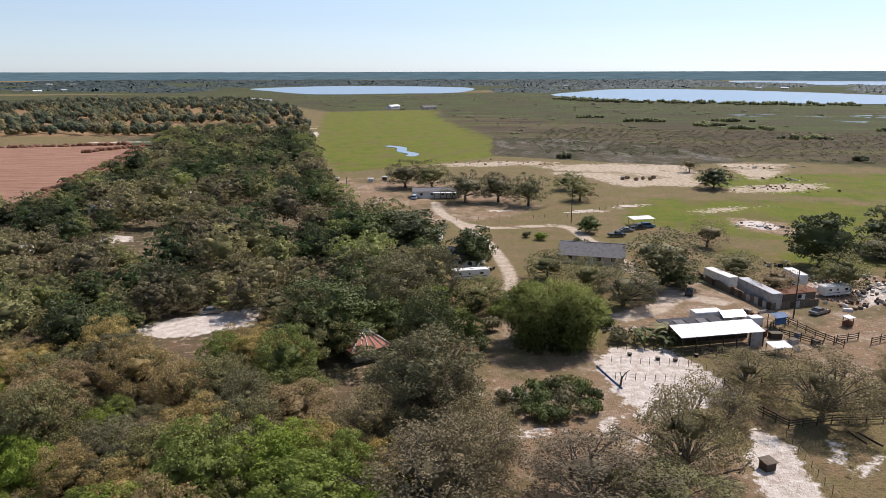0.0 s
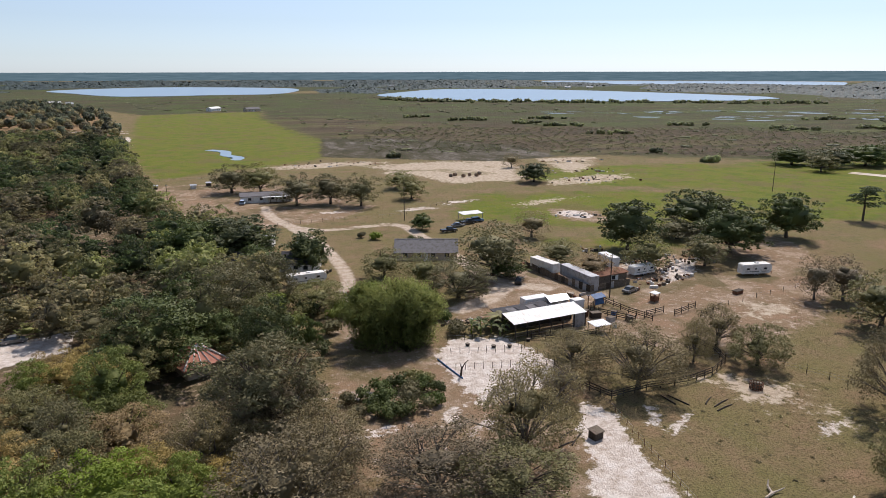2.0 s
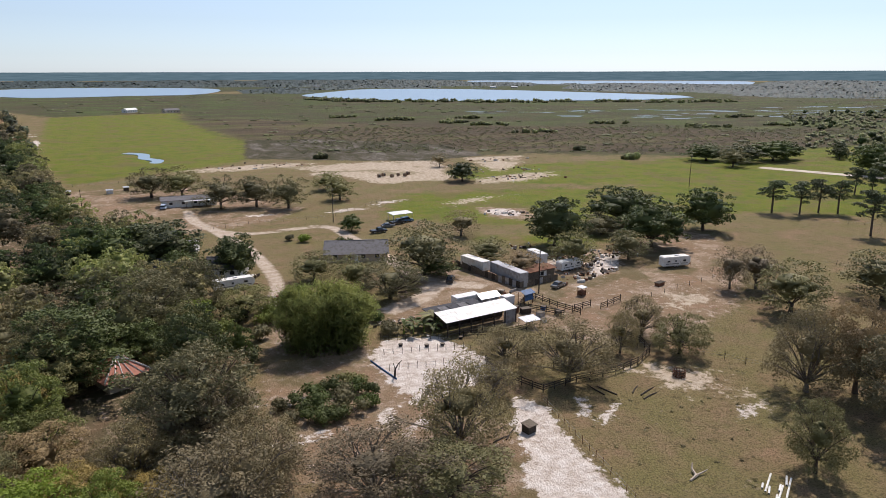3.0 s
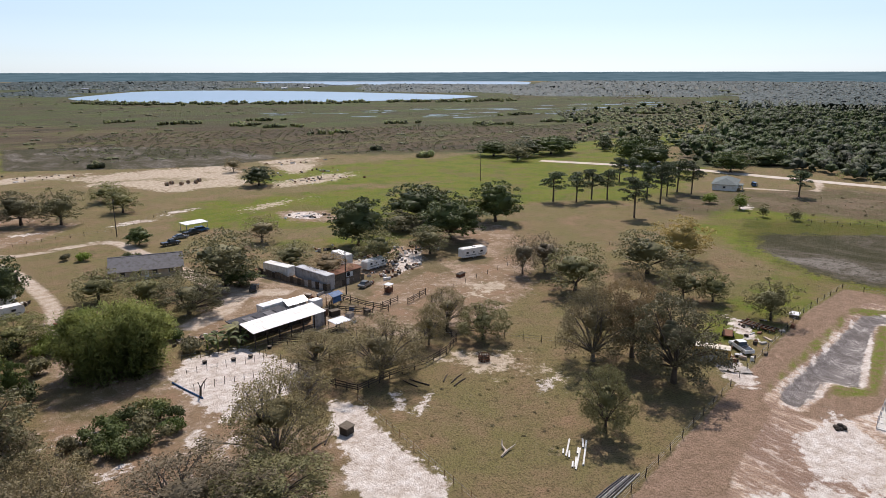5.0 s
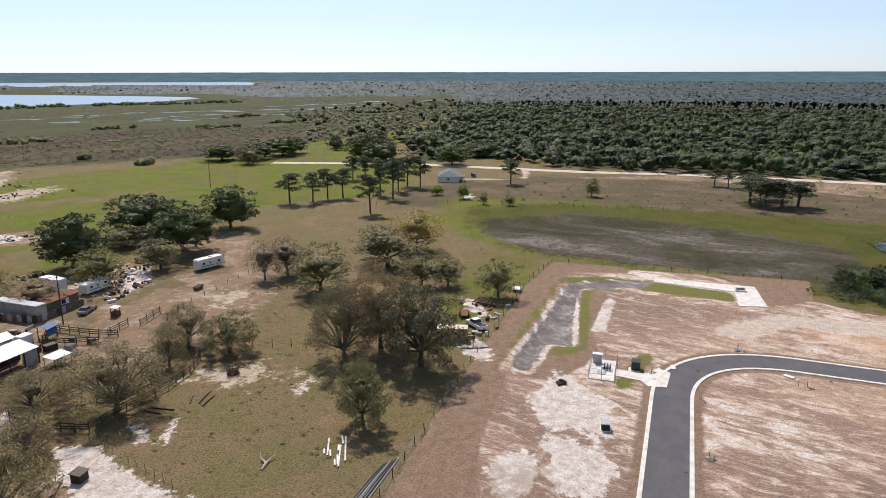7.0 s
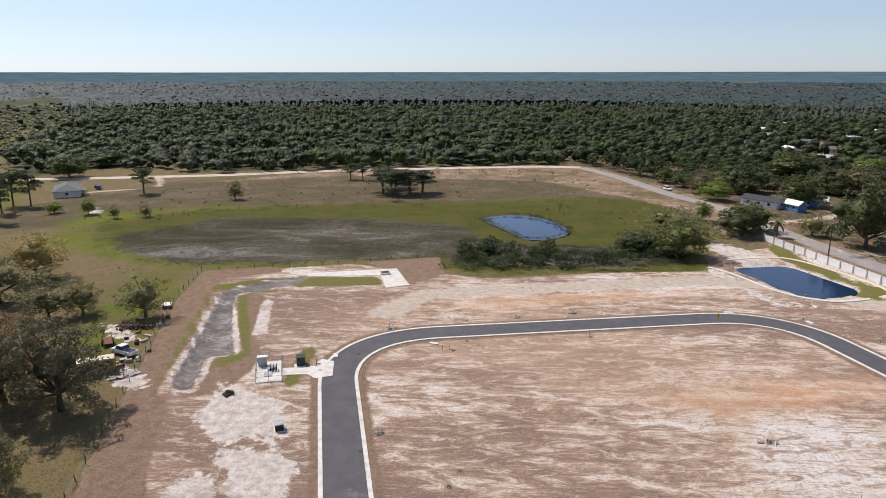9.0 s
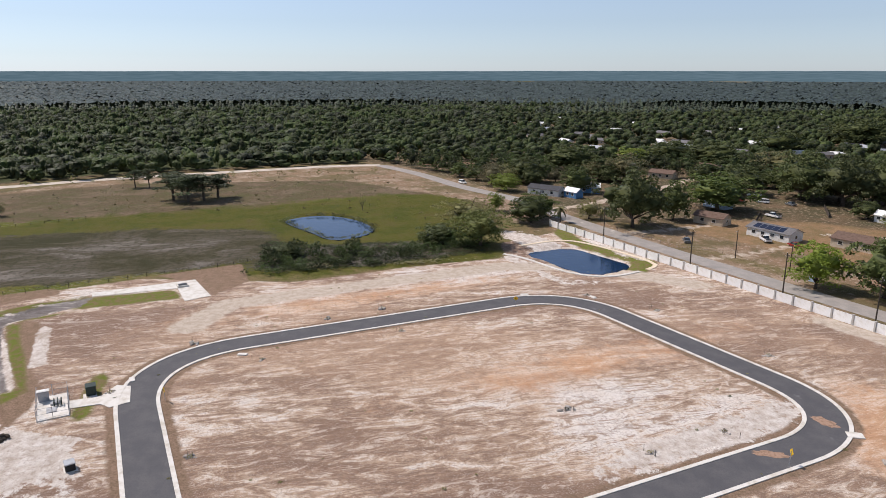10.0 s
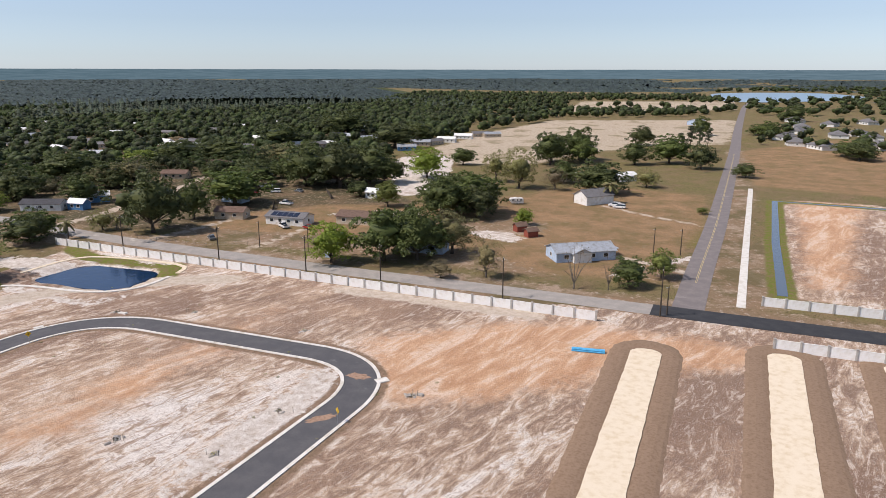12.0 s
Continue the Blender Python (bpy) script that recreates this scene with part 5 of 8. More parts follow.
mass("woods", "dense dark trees between the houses of the village", L_FAR, [mold(520, 0.42, k, core=0.66) for k in (11, 12, 13)],
     [(x, y, pick.uniform(6, 11), pick.uniform(4, 6.6)) for x, y in trees_v[26:]], [lumpy(70, 0.62, k) for k in (14, 15, 16)])
FOREST = [(340, 215), (372, 190), (352, 128), (372, 72), (384, 14), (392, -60), (560, -58), (760, -300), (1000, -500), (1000, 300), (900, 500), (560, 330), (430, 300)]
mass("forest", "dense low green forest behind the sandy road", L_FOREST, [lumpy(60, 0.7, k) for k in (21, 22, 23, 26)],
     [(x, y, (3.5 + 4.5 * pick.random()) * (1.35 + 1.1 * noise.noise((x / 34, y / 34, 9))), pick.choice((2.4, 3.0, 3.8, 4.6, 5.6, 7.0)) * pick.uniform(0.9, 1.1)) for x, y in scatter(FOREST, 5.8, 15, (), 0.09, 44000) if noise.noise((x / 46, y / 46, 1.5)) > -0.45], lift=0.6)
mass("forest", "dull half-bare trees scattered in the forest", L_FARWOODS, [lumpy(110, 0.55, k) for k in (24, 25)],
     [(x, y, pick.uniform(6, 12), pick.uniform(4, 7)) for x, y in scatter(FOREST, 13, 27, (), 0.04, 8000) if noise.noise((x / 90, y / 90, 6)) > 0.0], lift=0.6)
DEEP = [(900, 520), (1000, 300), (1000, -500), (760, -300), (700, -800), (440, -720), (700, -1000), (1500, -1700), (2700, -1200), (2900, 400), (1900, 1100), (1300, 760)]
def spire(seed):
    """A narrow conifer of ragged drooping tiers."""
    rng = np.random.default_rng(seed)
    g = Geo()
    for z, r, h in ((0.5, 5.0, 4.4), (4.0, 3.9, 3.2), (6.6, 2.6, 3.4)):
        a = rng.random() * 6.283
        ring = [(math.cos(a + 1.2566 * i) * r * rng.uniform(0.7, 1.15), math.sin(a + 1.2566 * i) * r * rng.uniform(0.7, 1.15), z + rng.uniform(-0.6, 0.6)) for i in range(5)]
        for i in range(5):
            g.face([ring[i], ring[(i + 1) % 5], (rng.normal() * 0.2, rng.normal() * 0.2, z + h)])
    v = np.array(g.v, np.float32)
    out = v * (1, 1, 0) + (0, 0, 1.6)
    return np.concatenate([v, out / np.linalg.norm(out, axis=1)[:, None]], 1).astype(np.float32).reshape(-1, 3, 6)


mass("forest", "grey-green cypress and pine forest to the horizon", L_CYPRESS, [spire(k) for k in (31, 32, 33)],
     [(x, y, pick.uniform(7, 12), pick.uniform(3.0, 5)) for x, y in scatter(DEEP, 8, 36, (), 0.07, 60000) if math.hypot(x, y) < 1250], lift=2.6)
FARBELT = [(-2400, 1700), (-1300, 1650), (-640, 1750), (-640, 2500), (-340, 2750), (140, 2480), (130, 1780), (260, 1700), (540, 2240), (800, 2230), (1150, 1500), (1420, 1300), (1500, 3000), (1750, 4400), (-1800, 4300)]
FAR2 = [(1200, 1300), (1080, 1200), (1500, 720), (1900, 1100), (2900, 400), (2700, -1200), (1500, -1700), (900, -1600), (700, -2400), (2000, -4000), (4300, -1500), (4400, 1500), (3200, 3200), (2050, 2160), (1500, 2900)]
SOUTHFAR = [(440, -1420), (500, -1800), (440, -2000), (200, -2000), (60, -1500), (150, -1280), (40, -1000), (-300, -1000), (-900, -1500), (-900, -3600), (700, -4200), (2000, -3800), (1000, -1700)]


def canopy(name, label, foliage, shape, first, seed, open_share):
    """The closed tops of far woods: one rough sheet of crowns, dipping under the ground in clearings and at its edges."""
    rng = np.random.default_rng(seed)
    turns = [math.atan2(y, x) for x, y in shape]
    lo, hi = min(turns), max(turns)
    cols, rows = int((hi - lo) / 0.0024), 80
    rad, an = np.geomspace(first, 4750, rows), np.linspace(lo, hi, cols)
    far, turn = np.meshgrid(rad * 1.0, an, indexing="ij")
    far = far * (1 + 0.012 * rng.normal(size=far.shape))
    x, y = far * np.cos(turn), far * np.sin(turn)
    edge = depth_in(shape, x, y)
    for _, shore in LAKES:
        edge = np.minimum(edge, -depth_in(shore, x, y) - 20)
    gaps = np.array([noise.noise((p / 420, q / 420, seed)) + 0.5 * noise.noise((p / 130, q / 130, seed + 5)) for p, q in zip(x.ravel(), y.ravel())]).reshape(x.shape)
    tall = (9.5 + 0.8 * rng.normal(size=x.shape)) * np.clip(edge / 140, -1, 1) * np.clip((gaps + open_share) * 4, -1, 1)
    z = np.where((edge < 0) | (gaps < -open_share), -4.0, tall)
    i = np.arange(rows * cols).reshape(rows, cols)
    quads = np.stack([i[:-1, :-1], i[1:, :-1], i[1:, 1:], i[:-1, 1:]], -1).reshape(-1, 4)
    quads = quads[z.ravel()[quads].max(1) > 0]
    used, back = np.unique(quads, return_inverse=True)
    me = bpy.data.meshes.new(name)
    me.from_pydata(np.stack([x, y, z], -1).reshape(-1, 3)[used].tolist(), [], back.reshape(-1, 4).tolist())
    me.materials.append(foliage)
    me.shade_smooth()
    face = rng.normal(size=(len(used), 3)) * (0.28, 0.28, 0.0) + (0, 0, 1)
    round_off(me, face / np.linalg.norm(face, axis=1)[:, None])
    return tagged(new(name, me), label, "trees", "", "stuff")


canopy("forest", "closed cypress and pine woods far off", L_FARHAZE, DEEP, 1150, 36, 0.9)
canopy("forest", "hazy belts of trees between far lakes", L_FARHAZE, FARBELT, 1560, 41, 0.12)
canopy("forest", "hazy belts of trees on the horizon", L_FARHAZE, FAR2, 1300, 51, 0.35)
canopy("forest", "hazy tree belts on the southern horizon", L_FARHAZE, SOUTHFAR, 950, 65, 0.10)
mass("forest", "tree belts beyond the bare southern field", L_FAR, [lumpy(50, 0.8, k) for k in (63, 64)],
     [(x, y, pick.uniform(7, 13), pick.uniform(4.5, 8)) for x, y in scatter([(300, -400), (318, -520), (340, -690), (230, -800), (222, -960), (400, -812), (530, -1120), (300, -1262), (262, -1280), (420, -1420), (1000, -1300), (720, -800), (440, -700), (420, -520)], 12, 20, [((360, -540), 30, 30)], 0.02, 16000)])
SOUTH = [(420, -940), (200, -870), (60, -900), (-200, -760), (-500, -1500), (100, -2600), (420, -2300), (470, -1800), (330, -1180)]
mass("forest", "scattered trees round the far southern fields", L_FAR, [lumpy(40, 0.8, k) for k in (61, 62)],
     [(x, y, pick.uniform(8, 13), pick.uniform(6, 11)) for x, y in scatter(SOUTH, 24, 19, [((300, -1560), 170, 340), ((330, -890), 160, 60), ((350, -1060), 150, 90)], 0.02, 14000)])

# marsh bushes and reed beds
MARSH = [(-150, 960), (14, 800), (70, 440), (205, 400), (290, 352), (520, 370), (1000, 440), (1450, 700), (1060, 1180), (720, 1090), (540, 1110), (380, 1180), (240, 1500), (64, 1700), (-300, 1560)]
blade = bush(14, 1.0, 71)
mass("marsh_bushes", "low olive bushes scattered over the marsh", L_REED, [blade],
     [(x, y, pick.uniform(0.8, 2.4), pick.uniform(2, 6)) for x, y in scatter(MARSH, 24, 23, (), 0.03, 12000) if noise.noise((x / 160, y / 160, 4)) + pick.uniform(-0.3, 0.3) > 0.05], lift=2.6)
clumps = []
for cx, cy, w in ((161, 791, 34), (207, 729, 44), (253, 668, 38), (276, 629, 38), (288, 534, 28), (397, 600, 34), (453, 530, 46), (544, 527, 40), (649, 471, 50), (300, 730, 34), (243, 398, 5), (73, 412, 5), (244, 346, 4), (760, 560, 60), (600, 640, 40)):
    for _ in range(3 + w // 4):
        clumps.append((cx + pick.gauss(0, w * 0.28), cy + pick.gauss(0, w * 0.16), pick.uniform(3.0, 6.2), pick.uniform(3, 6)))
for k in range(230):
    t = pick.random() * 2.999
    (ax, ay), (bx, by) = ((225, 1330), (300, 1215), (540, 1105), (900, 985))[int(t):int(t) + 2]
    clumps.append((ax + (bx - ax) * (t % 1) + pick.gauss(0, 10), ay + (by - ay) * (t % 1) + pick.gauss(0, 22), pick.uniform(3.5, 9), pick.uniform(4, 9)))
mass("marsh_bushes", "rounded willow thickets in the marsh", L_WILLOW, [bush(90, 0.6, 72), bush(90, 0.6, 73)], clumps)
scrub = [(384, 301), (483, 311), (677, 350), (900, 500), (1181, 693), (680, 660), (520, 470), (400, 360)]
mass("marsh_bushes", "pale green scrub thickening towards the forest", L_WILLOW, [bush(40, 0.8, k) for k in (75, 76)],
     [(x, y, pick.uniform(2.0, 4.5), pick.uniform(1.5, 3.2)) for x, y in scatter(scrub, 7, 28, (), 0.05, 12000) if noise.noise((x / 70, y / 70, 7)) > -0.25], lift=2.6)
mass("forest", "dark trees scattered in the scrub", L_FOREST, [lumpy(60, 0.7, k) for k in (77, 78)],
     [(x, y, pick.uniform(5, 9), pick.uniform(3, 6)) for x, y in scatter(scrub, 22, 29, (), 0.05, 4000) if noise.noise((x / 90, y / 90, 3)) > -0.05])
tufts = scatter([(66, 440), (205, 395), (290, 350), (380, 356), (520, 372), (600, 420), (420, 560), (100, 640), (60, 520)], 6, 25, (), 0.02, 9000)
mass("reeds", "tussocks of brown marsh grass", L_REED, [mold(14, 1.3, 74, 0)], [(x, y, pick.uniform(0.7, 1.4), pick.uniform(1.2, 2.4)) for x, y in tufts])


# ---- finishes for buildings, vehicles and small things ----
ROOFWHITE = paint("white_metal_roof", (0.80, 0.80, 0.79), 0.45, 0, 0.22, 0.8)
ROOFGREY = paint("grey_shingle", (0.17, 0.165, 0.17), 0.9, 0, 0.3, 1.2)
ROOFDARK = paint("dark_shingle", (0.07, 0.07, 0.078), 0.9, 0, 0.3, 1.2)
ROOFGREEN = paint("greenish_shingle", (0.15, 0.175, 0.17), 0.9, 0, 0.3, 1.2)
ROOFBROWN = paint("brown_shingle", (0.16, 0.105, 0.08), 0.9, 0, 0.3, 1.2)
ROOFSILVER = paint("galvanised_roof", (0.50, 0.52, 0.55), 0.4, 0.4, 0.3, 1.0)
ROOFRED = paint("red_tile_roof", (0.48, 0.21, 0.15), 0.8, 0, 0.35, 1.5)
SIDINGWHITE = paint("white_siding", (0.74, 0.73, 0.70), 0.7, 0, 0.15, 0.8)
SIDINGBLUE = paint("pale_blue_siding", (0.42, 0.52, 0.66), 0.7, 0, 0.15, 0.8)
SIDINGTAN = paint("tan_siding", (0.52, 0.44, 0.34), 0.75, 0, 0.2, 0.8)
SIDINGTEAL = paint("blue_paint", (0.09, 0.22, 0.42), 0.6, 0, 0.2, 1.0)
BRICKRED = paint("dull_red_wood", (0.27, 0.075, 0.05), 0.85, 0, 0.3, 2.0)
STEELGREY = paint("grey_sheet_metal", (0.40, 0.41, 0.43), 0.5, 0.3, 0.35, 1.2)
RUST = paint("rusty_steel", (0.20, 0.095, 0.055), 0.85, 0.2, 0.4, 3.0)
TRIMWHITE = paint("white_trim", (0.78, 0.78, 0.76), 0.6)
TYRE = paint("tyre_rubber", (0.022, 0.022, 0.023), 0.9)
HUB = paint("wheel_steel", (0.45, 0.45, 0.46), 0.35, 0.7)
CARWHITE = paint("white_car_paint", (0.78, 0.78, 0.78), 0.25, 0, 0.08, 1, 0.5)
CARGREY = paint("grey_car_paint", (0.20, 0.21, 0.22), 0.25, 0.3, 0.08, 1, 0.5)
CARBLUE = paint("blue_car_paint", (0.05, 0.13, 0.25), 0.25, 0.2, 0.08, 1, 0.5)
CARDARK = paint("dark_car_paint", (0.035, 0.037, 0.042), 0.25, 0.2, 0.08, 1, 0.5)
CARRED = paint("red_car_paint", (0.28, 0.03, 0.025), 0.25, 0, 0.08, 1, 0.5)
BUSYELLOW = paint("bus_yellow", (0.46, 0.29, 0.07), 0.6, 0, 0.4, 1.5)
BUSROOF = paint("bus_roof_cream", (0.66, 0.60, 0.48), 0.6, 0, 0.3, 1.0)
TARP = paint("blue_tarpaulin", (0.05, 0.12, 0.26), 0.6, 0, 0.3, 1.0)
PIPEBLUE = paint("blue_plastic_pipe", (0.10, 0.42, 0.72), 0.4)
PVC = paint("white_plastic_pipe", (0.80, 0.79, 0.75), 0.45)
GREENBOX = paint("dark_green_box", (0.03, 0.045, 0.035), 0.5)
SOLAR = paint("solar_cells", (0.012, 0.017, 0.04), 0.2, 0, 0.1, 1, 0.6)
SOIL = paint("brown_soil", (0.25, 0.170, 0.115), 0.95, 0, 0.22, 2.5)
CREAMSAND = paint("cream_sand", (0.70, 0.60, 0.46), 0.95, 0, 0.09, 0.9)
ROCKGREY = paint("broken_concrete", (0.42, 0.39, 0.36), 0.9, 0, 0.3, 2.0)
DEADWOOD = paint("bleached_wood", (0.50, 0.42, 0.34), 0.9, 0, 0.4, 3.0)


def glass(name):
    n = Nodes(name)
    return n.done((0.02, 0.026, 0.032), 0.06, 0, 0.6)


GLASS = glass("window_glass")


# ---- kinds of things ----
def window(parent, x, y, z, w, h, turn):
    """A framed window on a wall: its centre at x, y, sill height z."""
    f = Geo()
    c, s = math.cos(radians(turn)), math.sin(radians(turn))
    for dx, dz, ww, hh in ((-w / 2, 0, 0.09, h), (w / 2, 0, 0.09, h), (0, -0.05, w + 0.2, 0.1), (0, h - 0.05, w + 0.2, 0.1)):
        f.box(x + dx * c, y + dx * s, z + dz, ww, 0.14, hh, turn)
    win = part("window", f, TRIMWHITE, parent)
    part("pane", Geo().box(x, y, z, w, 0.06, h, turn), GLASS, win)


def gable(g, w, d, z, rise, over=0.4, thick=0.14):
    """Two roof slopes with the ridge along x."""
    hw, hd = w / 2 + over, d / 2 + over
    for s in (1, -1):
        lo, hi = z - over * rise / (d / 2), z + rise
        a = [(-hw, s * hd, lo), (hw, s * hd, lo), (hw, 0, hi), (-hw, 0, hi)]
        b = [(x, y, q + thick) for x, y, q in a]
        g.face(b if s < 0 else b[::-1])
        g.face(a[::-1] if s < 0 else a)
        for i in range(4):
            j = (i + 1) % 4
            g.face([a[i], a[j], b[j], b[i]])


def hip(g, w, d, z, rise, over=0.5, thick=0.12):
    hw, hd = w / 2 + over, d / 2 + over
    r = max(0.2, w / 2 - d / 2)
    e = [(-hw, -hd, z), (hw, -hd, z), (hw, hd, z), (-hw, hd, z)]
    lo = [(x, y, q - thick) for x, y, q in e]
    a, b = (-r, 0, z + rise), (r, 0, z + rise)
    for f in ([e[0], e[1], b, a], [e[1], e[2], b], [e[2], e[3], a, b], [e[3], e[0], a], lo[::-1]):
        g.face(f)
    for i in range(4):
        j = (i + 1) % 4
        g.face([lo[i], lo[j], e[j], e[i]])


def house(label, x, y, turn, w, d, h, rise, siding, roofing, shape="gable", wins=3, category="house", name="house", ridge=True, group="", door=True):
    root = thing(name, label, category, x, y, 0, turn, group)
    g = Geo().box(0, 0, -0.2, w, d, h + 0.2)
    if shape == "gable":
        for s in (1, -1):
            tri = [(s * w / 2, -d / 2, h), (s * w / 2, d / 2, h), (s * w / 2, 0, h + rise)]
            g.face(tri if s > 0 else tri[::-1])
    part("wall", g, siding, root)
    r = Geo()
    (gable if shape == "gable" else hip)(r, w, d, h, rise)
    roof = part("roof", r, roofing, root)
    if shape == "gable" and ridge:
        part("ridge_cap", Geo().box(0, 0, h + rise + 0.08, w + 0.8, 0.35, 0.09), roofing, roof)
    for i in range(wins):
        k = -w / 2 + w * (i + 0.75) / (wins + 0.5)
        for s in (-1, 1):
            window(root, k, s * (d / 2 + 0.02), 1.0, min(1.3, w / (wins + 1.5)), 1.1, 0)
    if d > 4 and wins:
        for s in (-1, 1):
            window(root, s * (w / 2 + 0.02), 0, 1.0, 1.1, 1.0, 90)
    if door:
        dr = part("door", Geo().box(w * 0.12 if wins % 2 else 0.0, -d / 2 - 0.03, 0, 0.95, 0.1, 2.05, 0, 0.02), TRIMWHITE, root)
        part("step", Geo().box(w * 0.12 if wins % 2 else 0.0, -d / 2 - 0.55, 0, 1.5, 1.0, 0.2, 0, 0.03), CONCRETE, root)
    return root


def wheel(parent, x, y, r, w=0.22):
    t = Geo().tube([(x, y - w / 2, r), (x, y - w * 0.35, r), (x, y + w * 0.35, r), (x, y + w / 2, r)], [r * 0.85, r, r, r * 0.85], 12)
    ob = part("wheel", t, TYRE, parent)
    part("rim", Geo().tube([(x, y - w * 0.54, r), (x, y + w * 0.54, r)], [r * 0.58, r * 0.58], 10), HUB, ob)


def shell(profile, half, inset=0.0):
    """A body from a side outline (x, z), drawn in at the top by inset."""
    g = Geo()
    zs = [p[1] for p in profile]
    lo, hi = min(zs), max(zs)
    side = [[(px, s * (half - inset * (pz - lo) / (hi - lo)), pz) for px, pz in profile] for s in (1, -1)]
    n = len(profile)
    g.face(side[0][::-1])
    g.face(side[1])
    for i in range(n):
        j = (i + 1) % n
        g.face([side[0][i], side[0][j], side[1][j], side[1][i]])
    return g


CARS = {
    "sedan": (1.78, [(-2.2, 0.3), (2.25, 0.3), (2.3, 0.62), (1.15, 0.86), (-1.5, 0.92), (-2.25, 0.85)], [(1.0, 0.85), (0.35, 1.38), (-0.95, 1.40), (-1.75, 0.9)], (1.4, -1.35), 0.32),
    "suv": (1.9, [(-2.3, 0.38), (2.3, 0.38), (2.32, 0.8), (1.25, 1.02), (-2.3, 1.05)], [(1.15, 1.0), (0.55, 1.68), (-2.0, 1.70), (-2.28, 1.05)], (1.45, -1.4), 0.37),
    "pickup": (1.95, [(-2.75, 0.45), (2.75, 0.45), (2.78, 0.9), (1.55, 1.1), (-0.6, 1.1), (-0.62, 1.08), (-2.75, 1.08)], [(1.45, 1.08), (0.9, 1.75), (-0.35, 1.78), (-0.6, 1.1)], (1.75, -1.75), 0.4),
}


def car(kind, label, x, y, turn, coat, group=""):
    width, body, cabin, axles, r = CARS[kind]
    root = thing("pickup_truck" if kind == "pickup" else "car", label, "truck" if kind == "pickup" else "car", x, y, 0.04, turn, group)
    part("body", shell(body, width / 2, 0.05), coat, root)
    part("glazing", shell(cabin, width / 2 - 0.1, 0.14), GLASS, root)
    top = max(p[1] for p in cabin)
    xs = [p[0] for p in cabin if p[1] > top - 0.06]
    part("roof", Geo().box((min(xs) + max(xs)) / 2, 0, top, max(xs) - min(xs) + 0.15, width - 0.4, 0.05, 0, 0.02), coat, root)
    if kind == "pickup":
        part("truck_bed", Geo().box(-1.7, 0, 1.085, 1.9, width - 0.35, 0.012), CARDARK, root)
    for ax in axles:
        for s in (1, -1):
            wheel(root, ax, s * (width / 2 - 0.12), r)
    for s in (1, -1):
        part("headlight", Geo().box(body[1][0] + 0.02, s * (width / 2 - 0.3), 0.62, 0.06, 0.32, 0.14, 0, 0.02), TRIMWHITE, root)
    return root


def camper(label, x, y, turn, length, coat=SIDINGWHITE, tall=2.55):
    root = thing("travel_trailer", label, "trailer", x, y, 0, turn)
    l = length / 2
    part("body", shell([(-l, 0.55), (l - 0.7, 0.55), (l, 1.3), (l, tall * 0.82 + 0.4), (l - 0.5, tall + 0.45), (-l + 0.25, tall + 0.45), (-l, tall + 0.2)], 1.2, 0.06), coat, root, "", False)
    part("stripe", Geo().box(0, 0, 1.05, length - 1.6, 2.43, 0.16), CARGREY, root)
    part("roof_unit", Geo().box(0.4, 0, tall + 0.45, 0.9, 0.8, 0.28, 0, 0.06), TRIMWHITE, root)
    for s in (-1, 1):
        for k, w in ((-l * 0.62, 0.9), (-l * 0.1, 0.55), (l * 0.55, 1.0)):
            window(root, k, s * 1.18, 1.55, w, 0.6, 0)
    part("door", Geo().box(l * 0.22, -1.2, 0.65, 0.7, 0.08, 1.85, 0, 0.02), TRIMWHITE, root)
    for k in (-0.55, 0.35):
        for s in (1, -1):
            wheel(root, k, s * 1.0, 0.36)
    part("drawbar", Geo().tube([(l - 0.8, 0.5, 0.5), (l + 1.1, 0, 0.48), (l - 0.8, -0.5, 0.5)], [0.05, 0.05, 0.05], 5), RUST, root)
    part("jack", Geo().cyl(l + 0.9, 0, 0, 0.05, 0.75, 6), RUST, root)
    return root


def box_trailer(label, x, y, turn, length, coat, tall=2.7, name="box_trailer", wheels=True):
    root = thing(name, label, "trailer", x, y, 0, turn)
    z = 0.95 if wheels else 0.15
    part("body", Geo().box(0, 0, z, length, 2.5, tall, 0, 0.05), coat, root)
    for k in range(int(length / 1.2)):
        for s in (1, -1):
            part("rib", Geo().box(-length / 2 + 0.6 + 1.2 * k, s * 1.26, z + 0.1, 0.09, 0.05, tall - 0.2), coat, root)
    part("door", Geo().box(length / 2 + 0.03, 0, z + 0.1, 0.06, 2.3, tall - 0.2, 0, 0.02), STEELGREY, root)
    part("underframe", Geo().box(0, 0, 0 if not wheels else 0.6, length * 0.96, 0.9, 0.16 if not wheels else 0.36), RUST, root)
    if wheels:
        for k in (-length / 2 + 1.2, -length / 2 + 2.4):
            for s in (1, -1):
                wheel(root, k, s * 1.0, 0.48, 0.3)
        for s in (1, -1):
            part("landing_leg", Geo().box(length / 2 - 2.2, s * 0.7, 0, 0.14, 0.14, 0.95), RUST, root)
    return root


